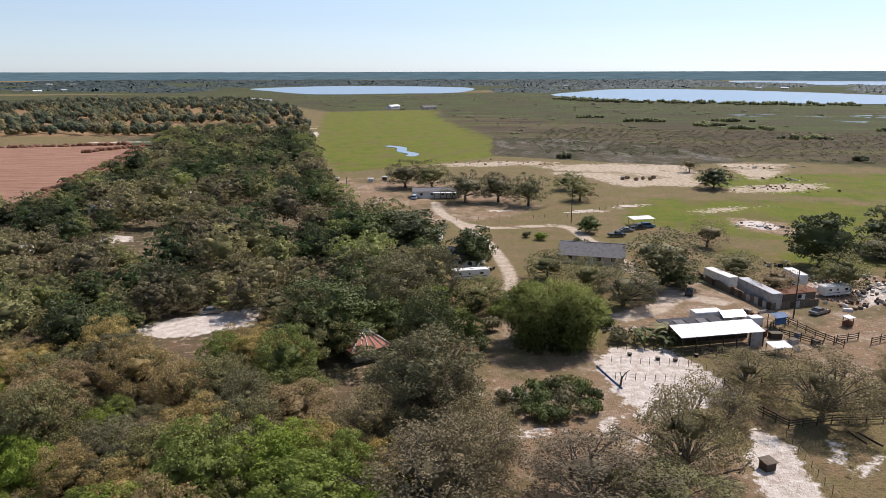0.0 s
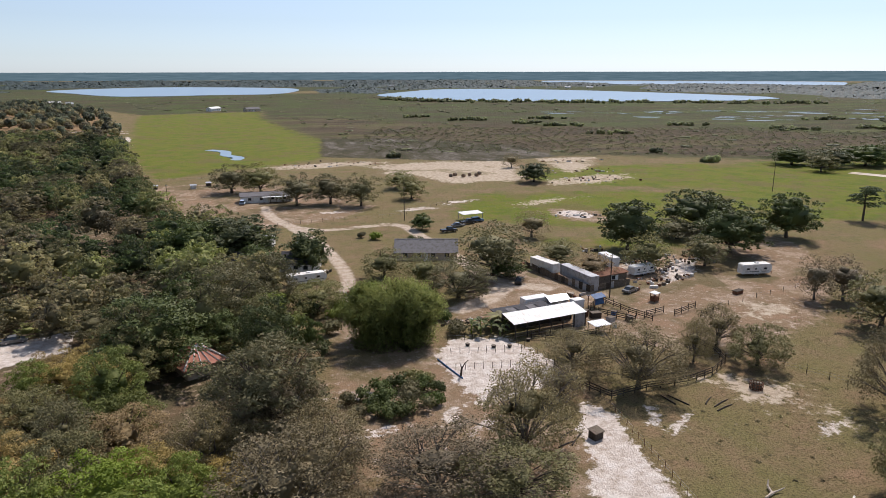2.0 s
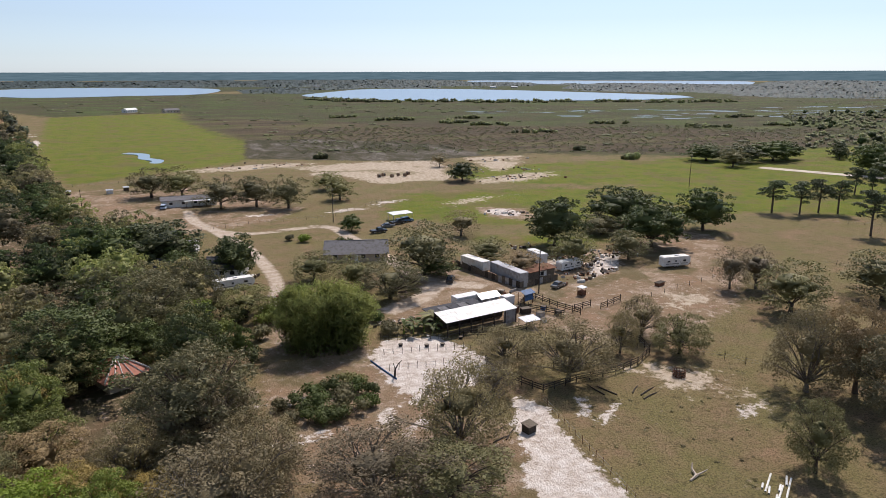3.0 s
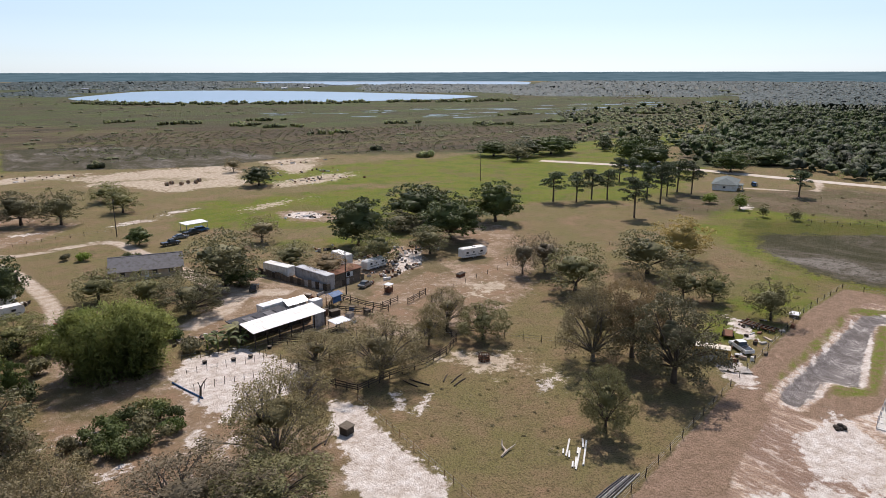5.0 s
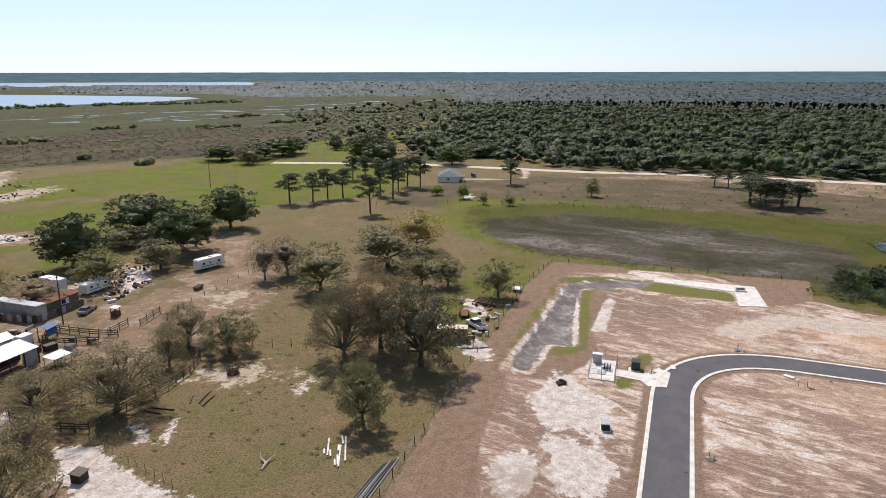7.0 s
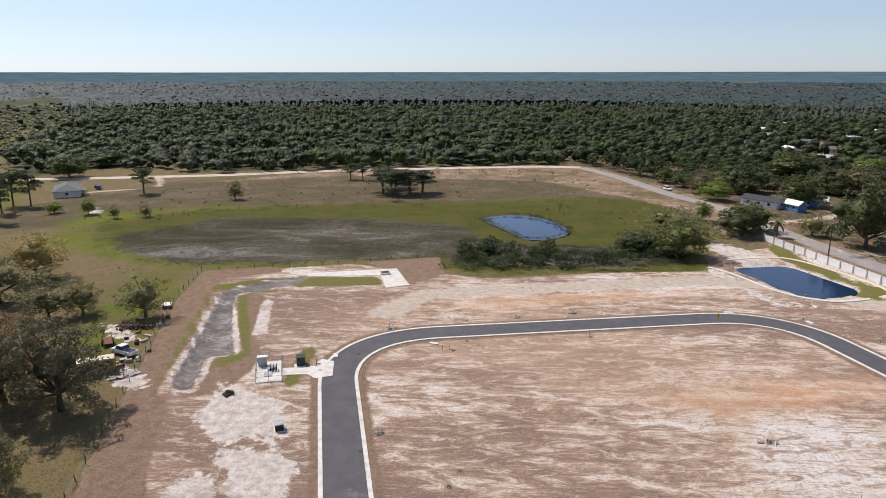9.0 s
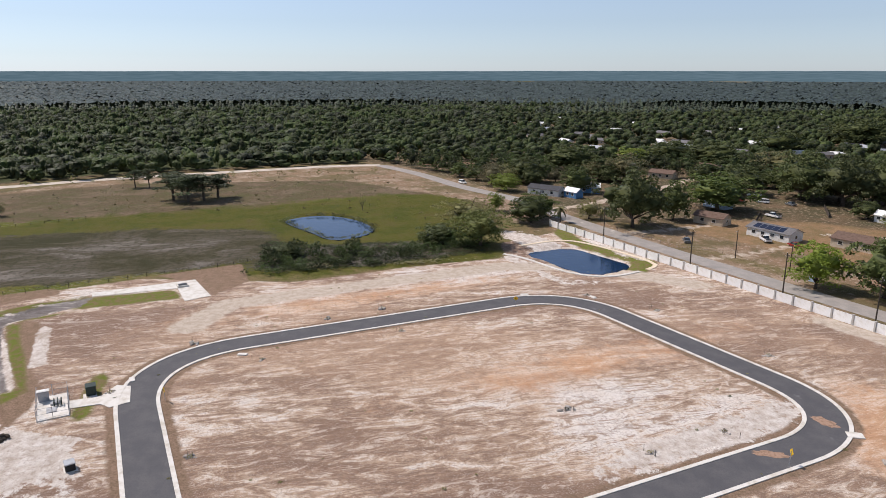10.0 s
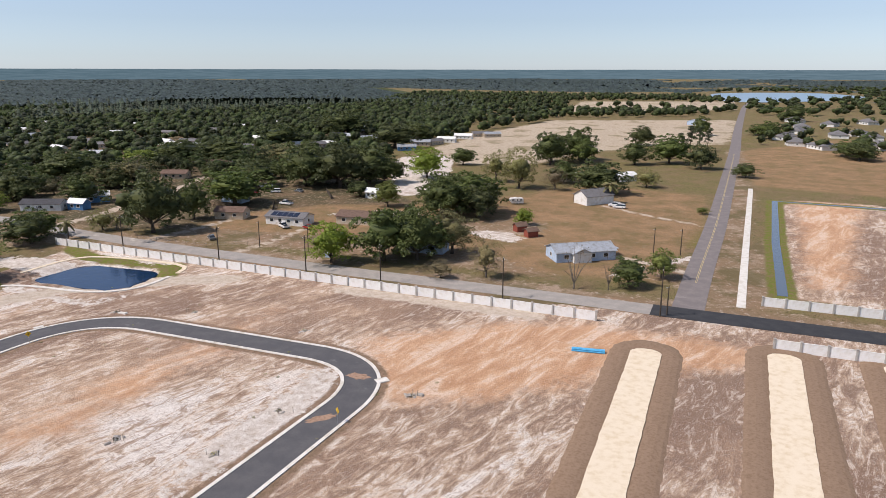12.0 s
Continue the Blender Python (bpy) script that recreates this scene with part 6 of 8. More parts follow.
def post_fence(label, line, gap, tall, rails, posts_mat=WOODGREY, thick=0.07, rail_thick=0.02, lean=0.06, name="fence", wood_rails=False):
    """Posts along a line, with wires or planks between them."""
    root = thing(name, label, "fence", line[0][0], line[0][1], 0)
    ox, oy = line[0]
    rng = random.Random(int(abs(ox * 31 + oy * 17)) + len(line))
    spots = []
    for (ax, ay), (bx, by) in zip(line, line[1:]):
        l = math.hypot(bx - ax, by - ay)
        n = max(1, round(l / gap))
        spots += [(ax + (bx - ax) * k / n - ox, ay + (by - ay) * k / n - oy) for k in range(n)]
    spots.append((line[-1][0] - ox, line[-1][1] - oy))
    for x, y in spots:
        h = tall * rng.uniform(0.85, 1.15)
        part("post", Geo().tube([(x, y, -0.3), (x + rng.gauss(0, lean), y + rng.gauss(0, lean), h)], [thick, thick * 0.85], 5), posts_mat, root)
    for (ax, ay), (bx, by) in zip(spots, spots[1:]):
        for z in rails:
            if wood_rails:
                t = math.degrees(math.atan2(by - ay, bx - ax))
                part("rail", Geo().box((ax + bx) / 2, (ay + by) / 2, z + rng.gauss(0, 0.03), math.hypot(bx - ax, by - ay), 0.05, 0.15, t), posts_mat, root)
    if not wood_rails:
        for z in rails:
            part("wire", Geo().tube([(x, y, z) for x, y in spots], [rail_thick] * len(spots), 3), STEELGREY, root)
    return root


# ---- building land: walls, pads, small fittings ----
def wall_run(label, a, b, pitch):
    a, b = Vector(a), Vector(b)
    n = round((b - a).length / pitch)
    turn = math.degrees(math.atan2(b.y - a.y, b.x - a.x))
    root = thing("boundary_wall", label, "wall", a.x, a.y, 0, turn, "", "structure")
    step = (b - a).length / n
    panel = Geo().box(0, 0, -0.3, step - 0.42, 0.14, 2.25, 0, 0.02).mesh("panel", WALLWHITE)
    cap = Geo().box(0, 0, 1.955, step - 0.42, 0.2, 0.1, 0, 0.02).mesh("coping", WALLWHITE)
    pier = Geo().box(0, 0, -0.3, 0.42, 0.42, 2.42, 0, 0.03).mesh("pier", POSTGREY)
    head = Geo().box(0, 0, 2.124, 0.5, 0.5, 0.12, 0, 0.03).mesh("pier_cap", POSTGREY)
    for i in range(n + 1):
        for name, me, dx in (("pier", pier, 0), ("pier_cap", head, 0)) + ((("panel", panel, step / 2), ("coping", cap, step / 2)) if i < n else ()):
            ob = new(name, me)
            ob.parent = root
            ob.location = (i * step + dx, 0, 0)


wall_run("long white precast wall with grey piers beside the road", WALL[0], WALL[1], 4.6)
wall_run("white precast wall with grey piers across the road", (26, -157), (-50, -176), 4.6)
wall_run("white precast wall with grey piers at the site entrance", (19, -132), (-46, -147), 4.6)

for ax, ay, bx, by in ((22, -50, 37.5, -116), (3.5, -66, 16.5, -128), (-12, -75, -1, -134)):
    d = Vector((bx - ax, by - ay)).normalized()
    root = thing("sand_bed", "long pale sand pad ringed by a brown soil berm", "earthwork", 0, 0, 0, 0, "sand pads")
    run = math.hypot(bx - ax, by - ay)

    def bed_loop(half, e, z, rough, seed):
        """One ragged contour: up one side, round the end, back along the other."""
        rng = random.Random(seed)
        flat = [(run * k / 44, half) for k in range(44)] + [(run + math.sin(w) * (half * 0.75 + e * 0.5), math.cos(w) * half) for w in [math.pi * k / 16 for k in range(17)]] + [(run * k / 44, -half) for k in reversed(range(44))]
        out = []
        for u, v in flat:
            u, v = u + rng.gauss(0, rough), v + rng.gauss(0, rough)
            out.append((ax + d.x * u - d.y * v, ay + d.y * u + d.x * v, z + rng.gauss(0, rough * 0.35)))
        return out

    loops = [bed_loop(6.6, 4.5, -0.06, 0.08, 1), bed_loop(5.8, 3.8, 0.16, 0.03, 2), bed_loop(4.7, 2.4, 0.28, 0.03, 3), bed_loop(3.7, 1.0, 0.27, 0.03, 4), bed_loop(2.2, -1.0, 0.10, 0.03, 5)]
    g = Geo()
    for lo, hi in zip(loops, loops[1:]):
        for i in range(len(lo) - 1):
            g.face([lo[i], hi[i], hi[i + 1], lo[i + 1]][::-1])
    part("berm", g, SOIL, root, "", False)
    rim = bed_loop(2.75, 0.0, 0.29, 0.035, 6)
    g, n = Geo(), len(rim)
    for i in range(n // 2):
        g.face([rim[i], rim[n - 1 - i], rim[n - 2 - i], rim[i + 1]])
    part("sand_fill", g, CREAMSAND, root)

# lift station: slab, fence, hatch, pipework and cabinet
root = thing("pump_station", "fenced concrete pump station pad with pipework and cabinet", "pump station", 108.9, 33.0, 0, 14)
part("slab", Geo().box(0, 0, -0.1, 8.6, 4.4, 0.28, 0, 0.05), CONCRETE, root)
part("hatch", Geo().box(-1.4, 0.2, 0.18, 1.8, 1.4, 0.12, 0, 0.03), STEELGREY, root)
part("valve_box", Geo().box(1.0, -0.3, 0.18, 1.5, 1.3, 0.3, 0, 0.03), STEELGREY, root)
for k in range(3):
    part("pipe", Geo().tube([(-0.4, -1.2 + 0.5 * k, 0.18), (-0.4, -1.2 + 0.5 * k, 1.0), (0.9, -1.2 + 0.5 * k, 1.0), (0.9, -1.2 + 0.5 * k, 0.3)], [0.1] * 4, 6), GREENBOX, root)
part("control_cabinet", Geo().box(2.6, 1.2, 0.18, 0.6, 1.5, 1.7, 0, 0.04), STEELGREY, root)
part("roof_plate", Geo().box(2.6, 1.2, 1.9, 1.0, 1.8, 0.07, 0, 0.02), TRIMWHITE, root)
for sx, sy in ((-1, -1), (-1, 0), (-1, 1), (0, 1), (1, 1), (1, 0), (1, -1), (0, -1), (-0.5, 1), (0.5, 1), (-0.5, -1), (0.5, -1)):
    part("fence_post", Geo().cyl(sx * 4.3, sy * 2.15, 0.15, 0.045, 1.9, 6), STEELGREY, root)
for z in (0.35, 1.1, 2.0):
    part("fence_rail", Geo().tube([(-4.3, -2.15, z), (4.3, -2.15, z), (4.3, 2.15, z), (-4.3, 2.15, z), (-4.3, -2.15, z)], [0.022] * 5, 4), STEELGREY, root)
setting("pavement", Geo().prism([(110.4, 31.2), (111.0, 26.6), (113.2, 25.6), (114.6, 24.9), (113.6, 22.6), (107.6, 21.8), (106.4, 24.6), (108.0, 26.2), (107.6, 30.6)], -0.1, 0.1), CONCRETE, "pale concrete drive flaring to the new street", "pavement")
g = Geo().box(0, 0, 0, 1.7, 1.5, 1.5, 0, 0.08)
root = thing("utility_cabinet", "dark green utility cabinet on a pad", "utility box", 112.4, 28.3, 0, 14)
part("body", g, GREENBOX, root)
part("pad", Geo().box(-0.9, 0.2, -0.1, 2.4, 2.0, 0.14), CONCRETE, root)
part("lid", Geo().box(0, 0, 1.5, 1.8, 1.6, 0.08, 0, 0.03), GREENBOX, root)
root = thing("transformer_box", "black transformer box on bare sand", "utility box", 89.3, 26.2, 0, 20)
part("body", Geo().box(0, 0, 0, 1.5, 1.2, 1.0, 0, 0.1), BLACK, root)
part("lid", Geo().box(0, 0, 1.0, 1.6, 1.3, 0.12, 0, 0.05), STEELGREY, root)
part("base", Geo().box(0, 0, -0.1, 1.8, 1.6, 0.18, 0, 0.03), CONCRETE, root)
root = thing("rubble_mound", "small dark mound beside the basin", "mound", 99.8, 37.3, 0)
rng = random.Random(4)
for _ in range(14):
    part("stone", Geo().box(rng.gauss(0, 0.45), rng.gauss(0, 0.45), rng.uniform(-0.2, 0.2), rng.uniform(0.4, 0.9), rng.uniform(0.4, 0.8), rng.uniform(0.3, 0.6), rng.uniform(0, 180), 0.15, rng.uniform(-20, 20)), WOODDARK, root)
setting("pavement", Geo().prism([(169.5, 39.5), (174.5, 17), (160, 12.5), (157.5, 18.0), (160.5, 18.8), (168, 20.5), (166.4, 39)], -0.6, 0.09), CONCRETE, "pale concrete weir edge of the dry basin", "pavement")
root = thing("outlet_box", "concrete outlet box with a dark grate", "drain", 169.5, 19.5, 0, 14)
part("box", Geo().box(0, 0, -0.2, 2.2, 2.6, 0.7, 0, 0.05), CONCRETE, root)
part("grate", Geo().box(0, 0, 0.5, 1.6, 2.0, 0.05), BLACK, root)


def road_sign(x, y, turn, label="yellow diamond bend sign on a thin post"):
    root = thing("road_sign", label, "sign", x, y, 0, turn, "bend signs")
    part("post", Geo().box(0, 0, -0.2, 0.06, 0.06, 2.3), STEELGREY, root)
    plate = Geo()
    plate.tube([(0, 0.04, 1.95), (0, 0.09, 1.95)], [0.55, 0.55], 4)
    part("plate", plate, YELLOW, root)
    part("arrow", Geo().box(0, 0.1, 1.72, 0.1, 0.02, 0.42), BLACK, root)


for x, y, t in ((134.5, -53, 75), (65.6, -65.0, 160), (106.5, 16.5, 20)):
    road_sign(x, y, t)


def heap(x, y, seed, size=1.0, coat=None, label="low heap of sand, grass and survey stakes"):
    rng = random.Random(seed)
    root = thing("spoil_heap", label, "heap", x, y, 0, rng.uniform(0, 360), "heaps beside the street")
    for _ in range(8):
        part("clod", Geo().box(rng.gauss(0, 0.5) * size, rng.gauss(0, 0.4) * size, -0.1, rng.uniform(0.4, 1.0) * size, rng.uniform(0.3, 0.8) * size, rng.uniform(0.15, 0.45) * size, rng.uniform(0, 180), 0.12), coat or ROCKGREY, root)
    tagged(part("weeds", crown(np.random.default_rng(seed), [(0, 0, 0.15, 0.5 * size, 0.25 * size)], 26, 0.14), L_WOODSBROWN, root), "", "", "", "stuff")
    for k in range(2):
        part("stake", Geo().box(rng.gauss(0, 0.9), rng.gauss(0, 0.9), -0.2, 0.06, 0.06, 1.2, 0), WOODGREY, root)


for i, (x, y) in enumerate(((75.4, -62.3), (73.1, -49), (97, -87.8), (140.7, -24.3), (119.2, 1.6), (88.3, 11.4), (137.4, -12.2), (87.3, -43.2), (126.6, -25.4), (124.3, -81.7), (130.4, 13.9), (62, -78), (137.7, -72), (112, 25.5))):
    heap(x, y, 40 + i, 0.75 + 0.1 * (i % 4))
for i, (x, y) in enumerate(((116.2, 22.8), (141.8, -58), (136, -72.5), (122.5, 5.0))):
    root = thing("storm_inlet", "dark kerb inlet of the storm drain", "drain", x, y, 0, (12, 80, 20, 70)[i], "kerb inlets")
    part("hood", Geo().box(0, 0, 0.0, 1.8, 0.9, 0.2, 0, 0.04), CONCRETE, root)
    # black block stands for the shade in the inlet opening
    part("mouth", Geo().box(0, -0.46, 0.04, 1.3, 0.06, 0.12), BLACK, root)
root = thing("concrete_slab", "pale concrete slab lying on the clay", "slab", 69.5, -79.6, 0, 62)
part("slab", Geo().box(0, 0, -0.05, 2.2, 1.6, 0.22, 0, 0.04), CONCRETE, root)
root = thing("pipe_stack", "stack of long blue plastic pipes on the ground", "pipes", 46.6, -111, 0, 22)
for lvl in range(2):
    for k in range(4 - lvl):
        part("pipe", Geo().tube([(-3.0, -0.5 + 0.3 * k + 0.15 * lvl, 0.17 + 0.27 * lvl), (3.0, -0.5 + 0.3 * k + 0.15 * lvl, 0.17 + 0.27 * lvl)], [0.15, 0.15], 8), PIPEBLUE, root)
root = thing("pond_liner", "pale pipe and rubble edging at the pond", "edging", 0, 0, 0)
part("edging", Geo().ribbon(curve([(178, -66), (172, -70), (156, -76), (150, -84), (152, -94)], 2), 0.5, -0.5, -0.2, 0.16), CONCRETE, root)
part("turf_edge", Geo().ribbon(curve([(186, -74), (187, -92), (160, -102), (153, -97)], 2), 0.6, -0.6, -0.2, 0.12), CREAMSAND, root)


# ---- power line along the country road ----
POLES = [(42, -137, 11), (75, -128, 9.6), (105.5, -121.2, 9.6), (127, -116.9, 9.8), (154.4, -110.8, 9.6), (189.5, -103.6, 9.6), (224, -96.5, 9.6)]
for x, y, h in POLES:
    root = thing("utility_pole", "dark wooden utility pole beside the road", "utility pole", x, y, 0, 13, "roadside poles")
    part("pole", Geo().tube([(0, 0, -0.5), (0, 0, h)], [0.17, 0.11], 8), WOODDARK, root)
    part("crossarm", Geo().box(0, 0, h - 0.7, 0.12, 1.9, 0.12), WOODGREY, root)
    for s in (-0.8, 0, 0.8):
        part("insulator", Geo().cyl(0, s, h - 0.58 + (0.58 if s == 0 else 0), 0.05, 0.2, 6), TRIMWHITE, root)
g = Geo()
for s in (-0.8, 0, 0.8):
    for (ax, ay, ah), (bx, by, bh) in zip(POLES, POLES[1:]):
        pts = []
        for k in range(7):
            t = k / 6
            pts.append((ax + (bx - ax) * t - 0.2 * s, ay + (by - ay) * t + s, (ah + (bh - ah) * t) - 0.4 - 0.7 * 4 * t * (1 - t)))
        g.tube(pts, [0.009] * 7, 3, False)
tagged(part("power_lines", g, BLACK), "thin sagging power lines between the poles", "cables", "", "structure")
for x, y, h in ((41.2, -139, 6.5), (157, -127, 8), (211, 251, 14), (44, 230, 12), (73.5, 135.5, 10.5), (-40, 282, 8), (60, -185, 8), (54, -190, 7.5), (142, -132, 7)):
    root = thing("utility_pole", "single weathered wooden pole", "utility pole", x, y, 0, 30, "farm poles")
    part("pole", Geo().tube([(0, 0, -0.5), (0, 0, h)], [0.16, 0.1], 8), WOODDARK, root)
    part("bracket", Geo().box(0.2, 0, h - 0.5, 0.7, 0.08, 0.1), STEELGREY, root)


# ---- farmstead ----
# long open cattle shed with a white lean-to roof
root = thing("cattle_shed", "long open-sided cattle shed with a white metal roof", "shed", 51.4, 121.0, 0, 11.5)
L = 17.2
r = Geo()
a = [(-L / 2, -2.6, 3.0), (L / 2, -2.6, 3.0), (L / 2, 2.0, 3.8), (-L / 2, 2.0, 3.8)]
r.face([(x, y, z + 0.08) for x, y, z in a])
r.face(a[::-1])
for i in range(4):
    p, q = a[i], a[(i + 1) % 4]
    r.face([p, q, (q[0], q[1], q[2] + 0.08), (p[0], p[1], p[2] + 0.08)])
roof = part("roof", r, ROOFWHITE, root)
for k in range(19):
    x = -L / 2 + 0.25 + k * (L - 0.5) / 18
    g = Geo()
    g.tube([(x, -2.6, 3.09), (x, 2.0, 3.89)], [0.022, 0.022], 4)
    part("seam", g, ROOFWHITE, roof)
for k in range(7):
    x = -L / 2 + 0.3 + k * (L - 0.6) / 6
    part("post", Geo().box(x, -2.6, -0.2, 0.18, 0.18, 3.25), WOODDARK, root)
    part("post", Geo().box(x, 2.2, -0.2, 0.18, 0.18, 4.0), WOODDARK, root)
part("back_wall", Geo().box(0, 2.32, -0.2, L - 0.2, 0.1, 3.9), WOODDARK, root)
part("side_wall", Geo().box(L / 2 - 1.6, -2.2, 0, 3.0, 0.1, 2.9), STEELGREY, root)
for z in (0.5, 1.0):
    part("rail", Geo().box(-1.5, -2.6, z, L - 3.5, 0.06, 0.16), WOODGREY, root)
root = thing("low_shed", "low shed with a dark patched roof", "shed", 49, 126.5, 0, 11.5)
part("wall", Geo().box(0, 0, -0.1, 12, 4.2, 2.3), WOODDARK, root)
part("roof", Geo().box(0, 0, 2.3, 13, 5.2, 0.14, 0, 0.03, 4), ROOFDARK, root)
for k in range(5):
    part("roof_sheet", Geo().box(-5 + 2.4 * k, -0.3, 2.5, 1.9, 3.4, 0.05, 4 * (k % 3), 0, 4), ROOFGREY if k % 2 else ROOFDARK, root)
box_trailer("white storage container beside the cattle shed", 54.2, 133.2, 11, 6.1, ROOFWHITE, 2.45, "storage_container", False)
root = house("small grey shed with a rounded metal roof", 59, 132.8, 11, 4.6, 3.0, 2.0, 0.7, STEELGREY, ROOFSILVER, "gable", 0, "shed", "garden_shed", False)
root = thing("water_tank_stand", "white boxy cooler on a wooden stand", "tank", 63.0, 130.4, 0, 12)
part("box", Geo().box(0, 0, 0.5, 2.6, 1.9, 1.8, 0, 0.08), ROOFWHITE, root)
part("stand", Geo().box(0, 0, 0, 2.4, 1.7, 0.5), WOODGREY, root)
root = thing("blue_canopy", "cattle chute under a faded blue tarpaulin", "canopy", 67.5, 130.5, 0, 20)
for sx in (-1.3, 1.3):
    for sy in (-1.0, 1.0):
        part("post", Geo().box(sx, sy, -0.1, 0.12, 0.12, 2.6), RUST, root)
g = Geo()
gable(g, 3.0, 2.4, 2.5, 0.5, 0.2, 0.05)
part("tarpaulin", g, TARP, root)
part("skirt", Geo().box(0, -1.15, 0.9, 2.8, 0.05, 1.6, 0, 0, -12), TARP, root)
root = thing("feed_shelter", "open feed shelter with a flat pale roof", "shelter", 61.5, 116.8, 0, 8)
part("roof", Geo().box(0, 0, 1.75, 3.8, 3.0, 0.08, 0, 0.02, 3), ROOFSILVER, root)
for sx in (-1.7, 1.7):
    for sy in (-1.3, 1.3):
        part("post", Geo().box(sx, sy, -0.1, 0.12, 0.12, 1.9), WOODGREY, root)
for i, (x, y, w, d, h, c) in enumerate(((64.5, 124.5, 2.2, 1.4, 1.1, WOODDARK), (66.5, 121.5, 1.6, 1.2, 0.9, STEELGREY), (62.5, 125.5, 1.4, 1.2, 1.4, RUST), (69.0, 125.0, 1.2, 1.0, 0.8, TARP), (65.8, 118.5, 1.8, 0.8, 0.6, ROOFWHITE), (70.5, 121.0, 1.6, 1.1, 1.0, WOODGREY))):
    root = thing("crate", "weathered crate standing in the cattle yard", "crate", x, y, 0, 17 * i, "crates in the yard")
    part("box", Geo().box(0, 0, 0, w, d, h, 0, 0.05), c, root)
    part("lid", Geo().box(0.05, 0, h, w * 1.04, d * 1.04, 0.07, 3, 0.02), WOODGREY, root)

CORRAL = [
    [(47, 116.5), (52, 114), (60, 115), (63, 119)], [(64, 127), (70, 134), (72.5, 125), (75, 119.5)], [(66, 126), (71, 119.5)],
    [(75, 122), (80, 123.5)], [(81, 121), (88, 124)], [(86, 119), (92.5, 122)],
    [(75.5, 108), (77.5, 102), (76, 97), (71, 93.5), (65, 91.5), (57, 91), (50, 89.5)], [(50, 89.5), (47, 95), (46, 103)], [(72, 102), (75.8, 104)], [(56, 97), (64, 96), (70, 100)], [(52, 103), (60, 103), (68, 107)],
]
for line in CORRAL:
    post_fence("weathered wooden corral fence with plank rails", line, 2.3, 1.6, (0.45, 0.85, 1.25), WOODDARK, 0.1, 0, 0.04, "corral_fence", True)

# walled yard of scrap: trailers and sheets
box_trailer("long grey semi-trailer behind the yard fence", 71.2, 147.0, 101, 12.5, STEELGREY)
box_trailer("old pale semi-trailer in the scrap yard", 67.0, 158.5, 108, 9.0, SIDINGWHITE, 2.4)
box_trailer("white box trailer with a bright roof", 85.0, 158.5, 95, 6.5, ROOFWHITE, 2.6)
house("low flat workshop with weathered sheet walls", 79.0, 147.5, 14, 8.5, 4.5, 2.4, 0.3, WOODGREY, RUST, "gable", 1, "shed", "workshop", False)
root = thing("yard_fence", "patched dark board fence round the scrap yard", "fence", 64, 165, 0)
line = [(0, 0), (2.5, -12), (7, -24.5), (19, -21.5)]
rng = random.Random(8)
for (ax, ay), (bx, by) in zip(line, line[1:]):
    n = int(math.hypot(bx - ax, by - ay) / 1.2)
    t = math.degrees(math.atan2(by - ay, bx - ax))
    for k in range(n):
        u = (k + 0.5) / n
        part("board", Geo().box(ax + (bx - ax) * u, ay + (by - ay) * u, -0.1, 1.16, 0.06, rng.uniform(1.5, 2.0), t + rng.gauss(0, 2)), rng.choice((WOODGREY, WOODDARK, STEELGREY, WOODGREY)), root)
rng = random.Random(77)
SCRAP = (WOODGREY, ROCKGREY, STEELGREY, SIDINGWHITE, RUST, WOODDARK, DEADWOOD, WOODDARK, RUST, WOODGREY)


def junk(x, y, spread, n, seed, label="pile of scrap boards, sheets and old fittings"):
    rng = random.Random(seed)
    root = thing("scrap_pile", label, "scrap pile", x, y, 0, 0, "scrap piles")
    for k in range(n):
        w = rng.uniform(0.3, 1.2) * (2.2 if rng.random() < 0.25 else 1)
        part(rng.choice(("board", "sheet", "fitting")), Geo().box(rng.gauss(0, spread), rng.gauss(0, spread * 0.6), -0.05 + rng.uniform(0, 0.1), w, rng.uniform(0.15, 0.8), rng.uniform(0.1, 0.8), rng.uniform(0, 180), 0.04, rng.gauss(0, 8)), rng.choice(SCRAP), root)


for x, y, s, n, k in ((90, 143.5, 2.6, 26, 1), (98, 152, 3.5, 26, 2), (104, 158, 4, 26, 3), (92, 162, 4, 24, 4), (76, 158, 4, 26, 5), (70, 166, 3, 20, 6), (112, 162, 4, 22, 7), (120, 168, 4, 18, 8), (107, 224, 4, 30, 9), (16, 152, 2.5, 24, 10), (12, 145, 2, 18, 11), (118, 62.5, 3, 22, 12), (112, 60, 1.6, 14, 13), (128, 66.5, 3, 18, 14), (64, 138, 2, 14, 15), (36, 128, 2.5, 18, 16), (10, 172, 2, 14, 17), (87, 176, 3, 16, 18), (100, 146, 2, 14, 19)):
    junk(x, y, s, n, k)
for x, y, s, n, k in ((150, 303, 10, 40, 31), (170, 372, 10, 24, 32), (32, 388, 12, 30, 33), (160, 330, 8, 20, 34)):
    junk(x, y, s, n, k, "scattered broken concrete and spoil in the sand pit")

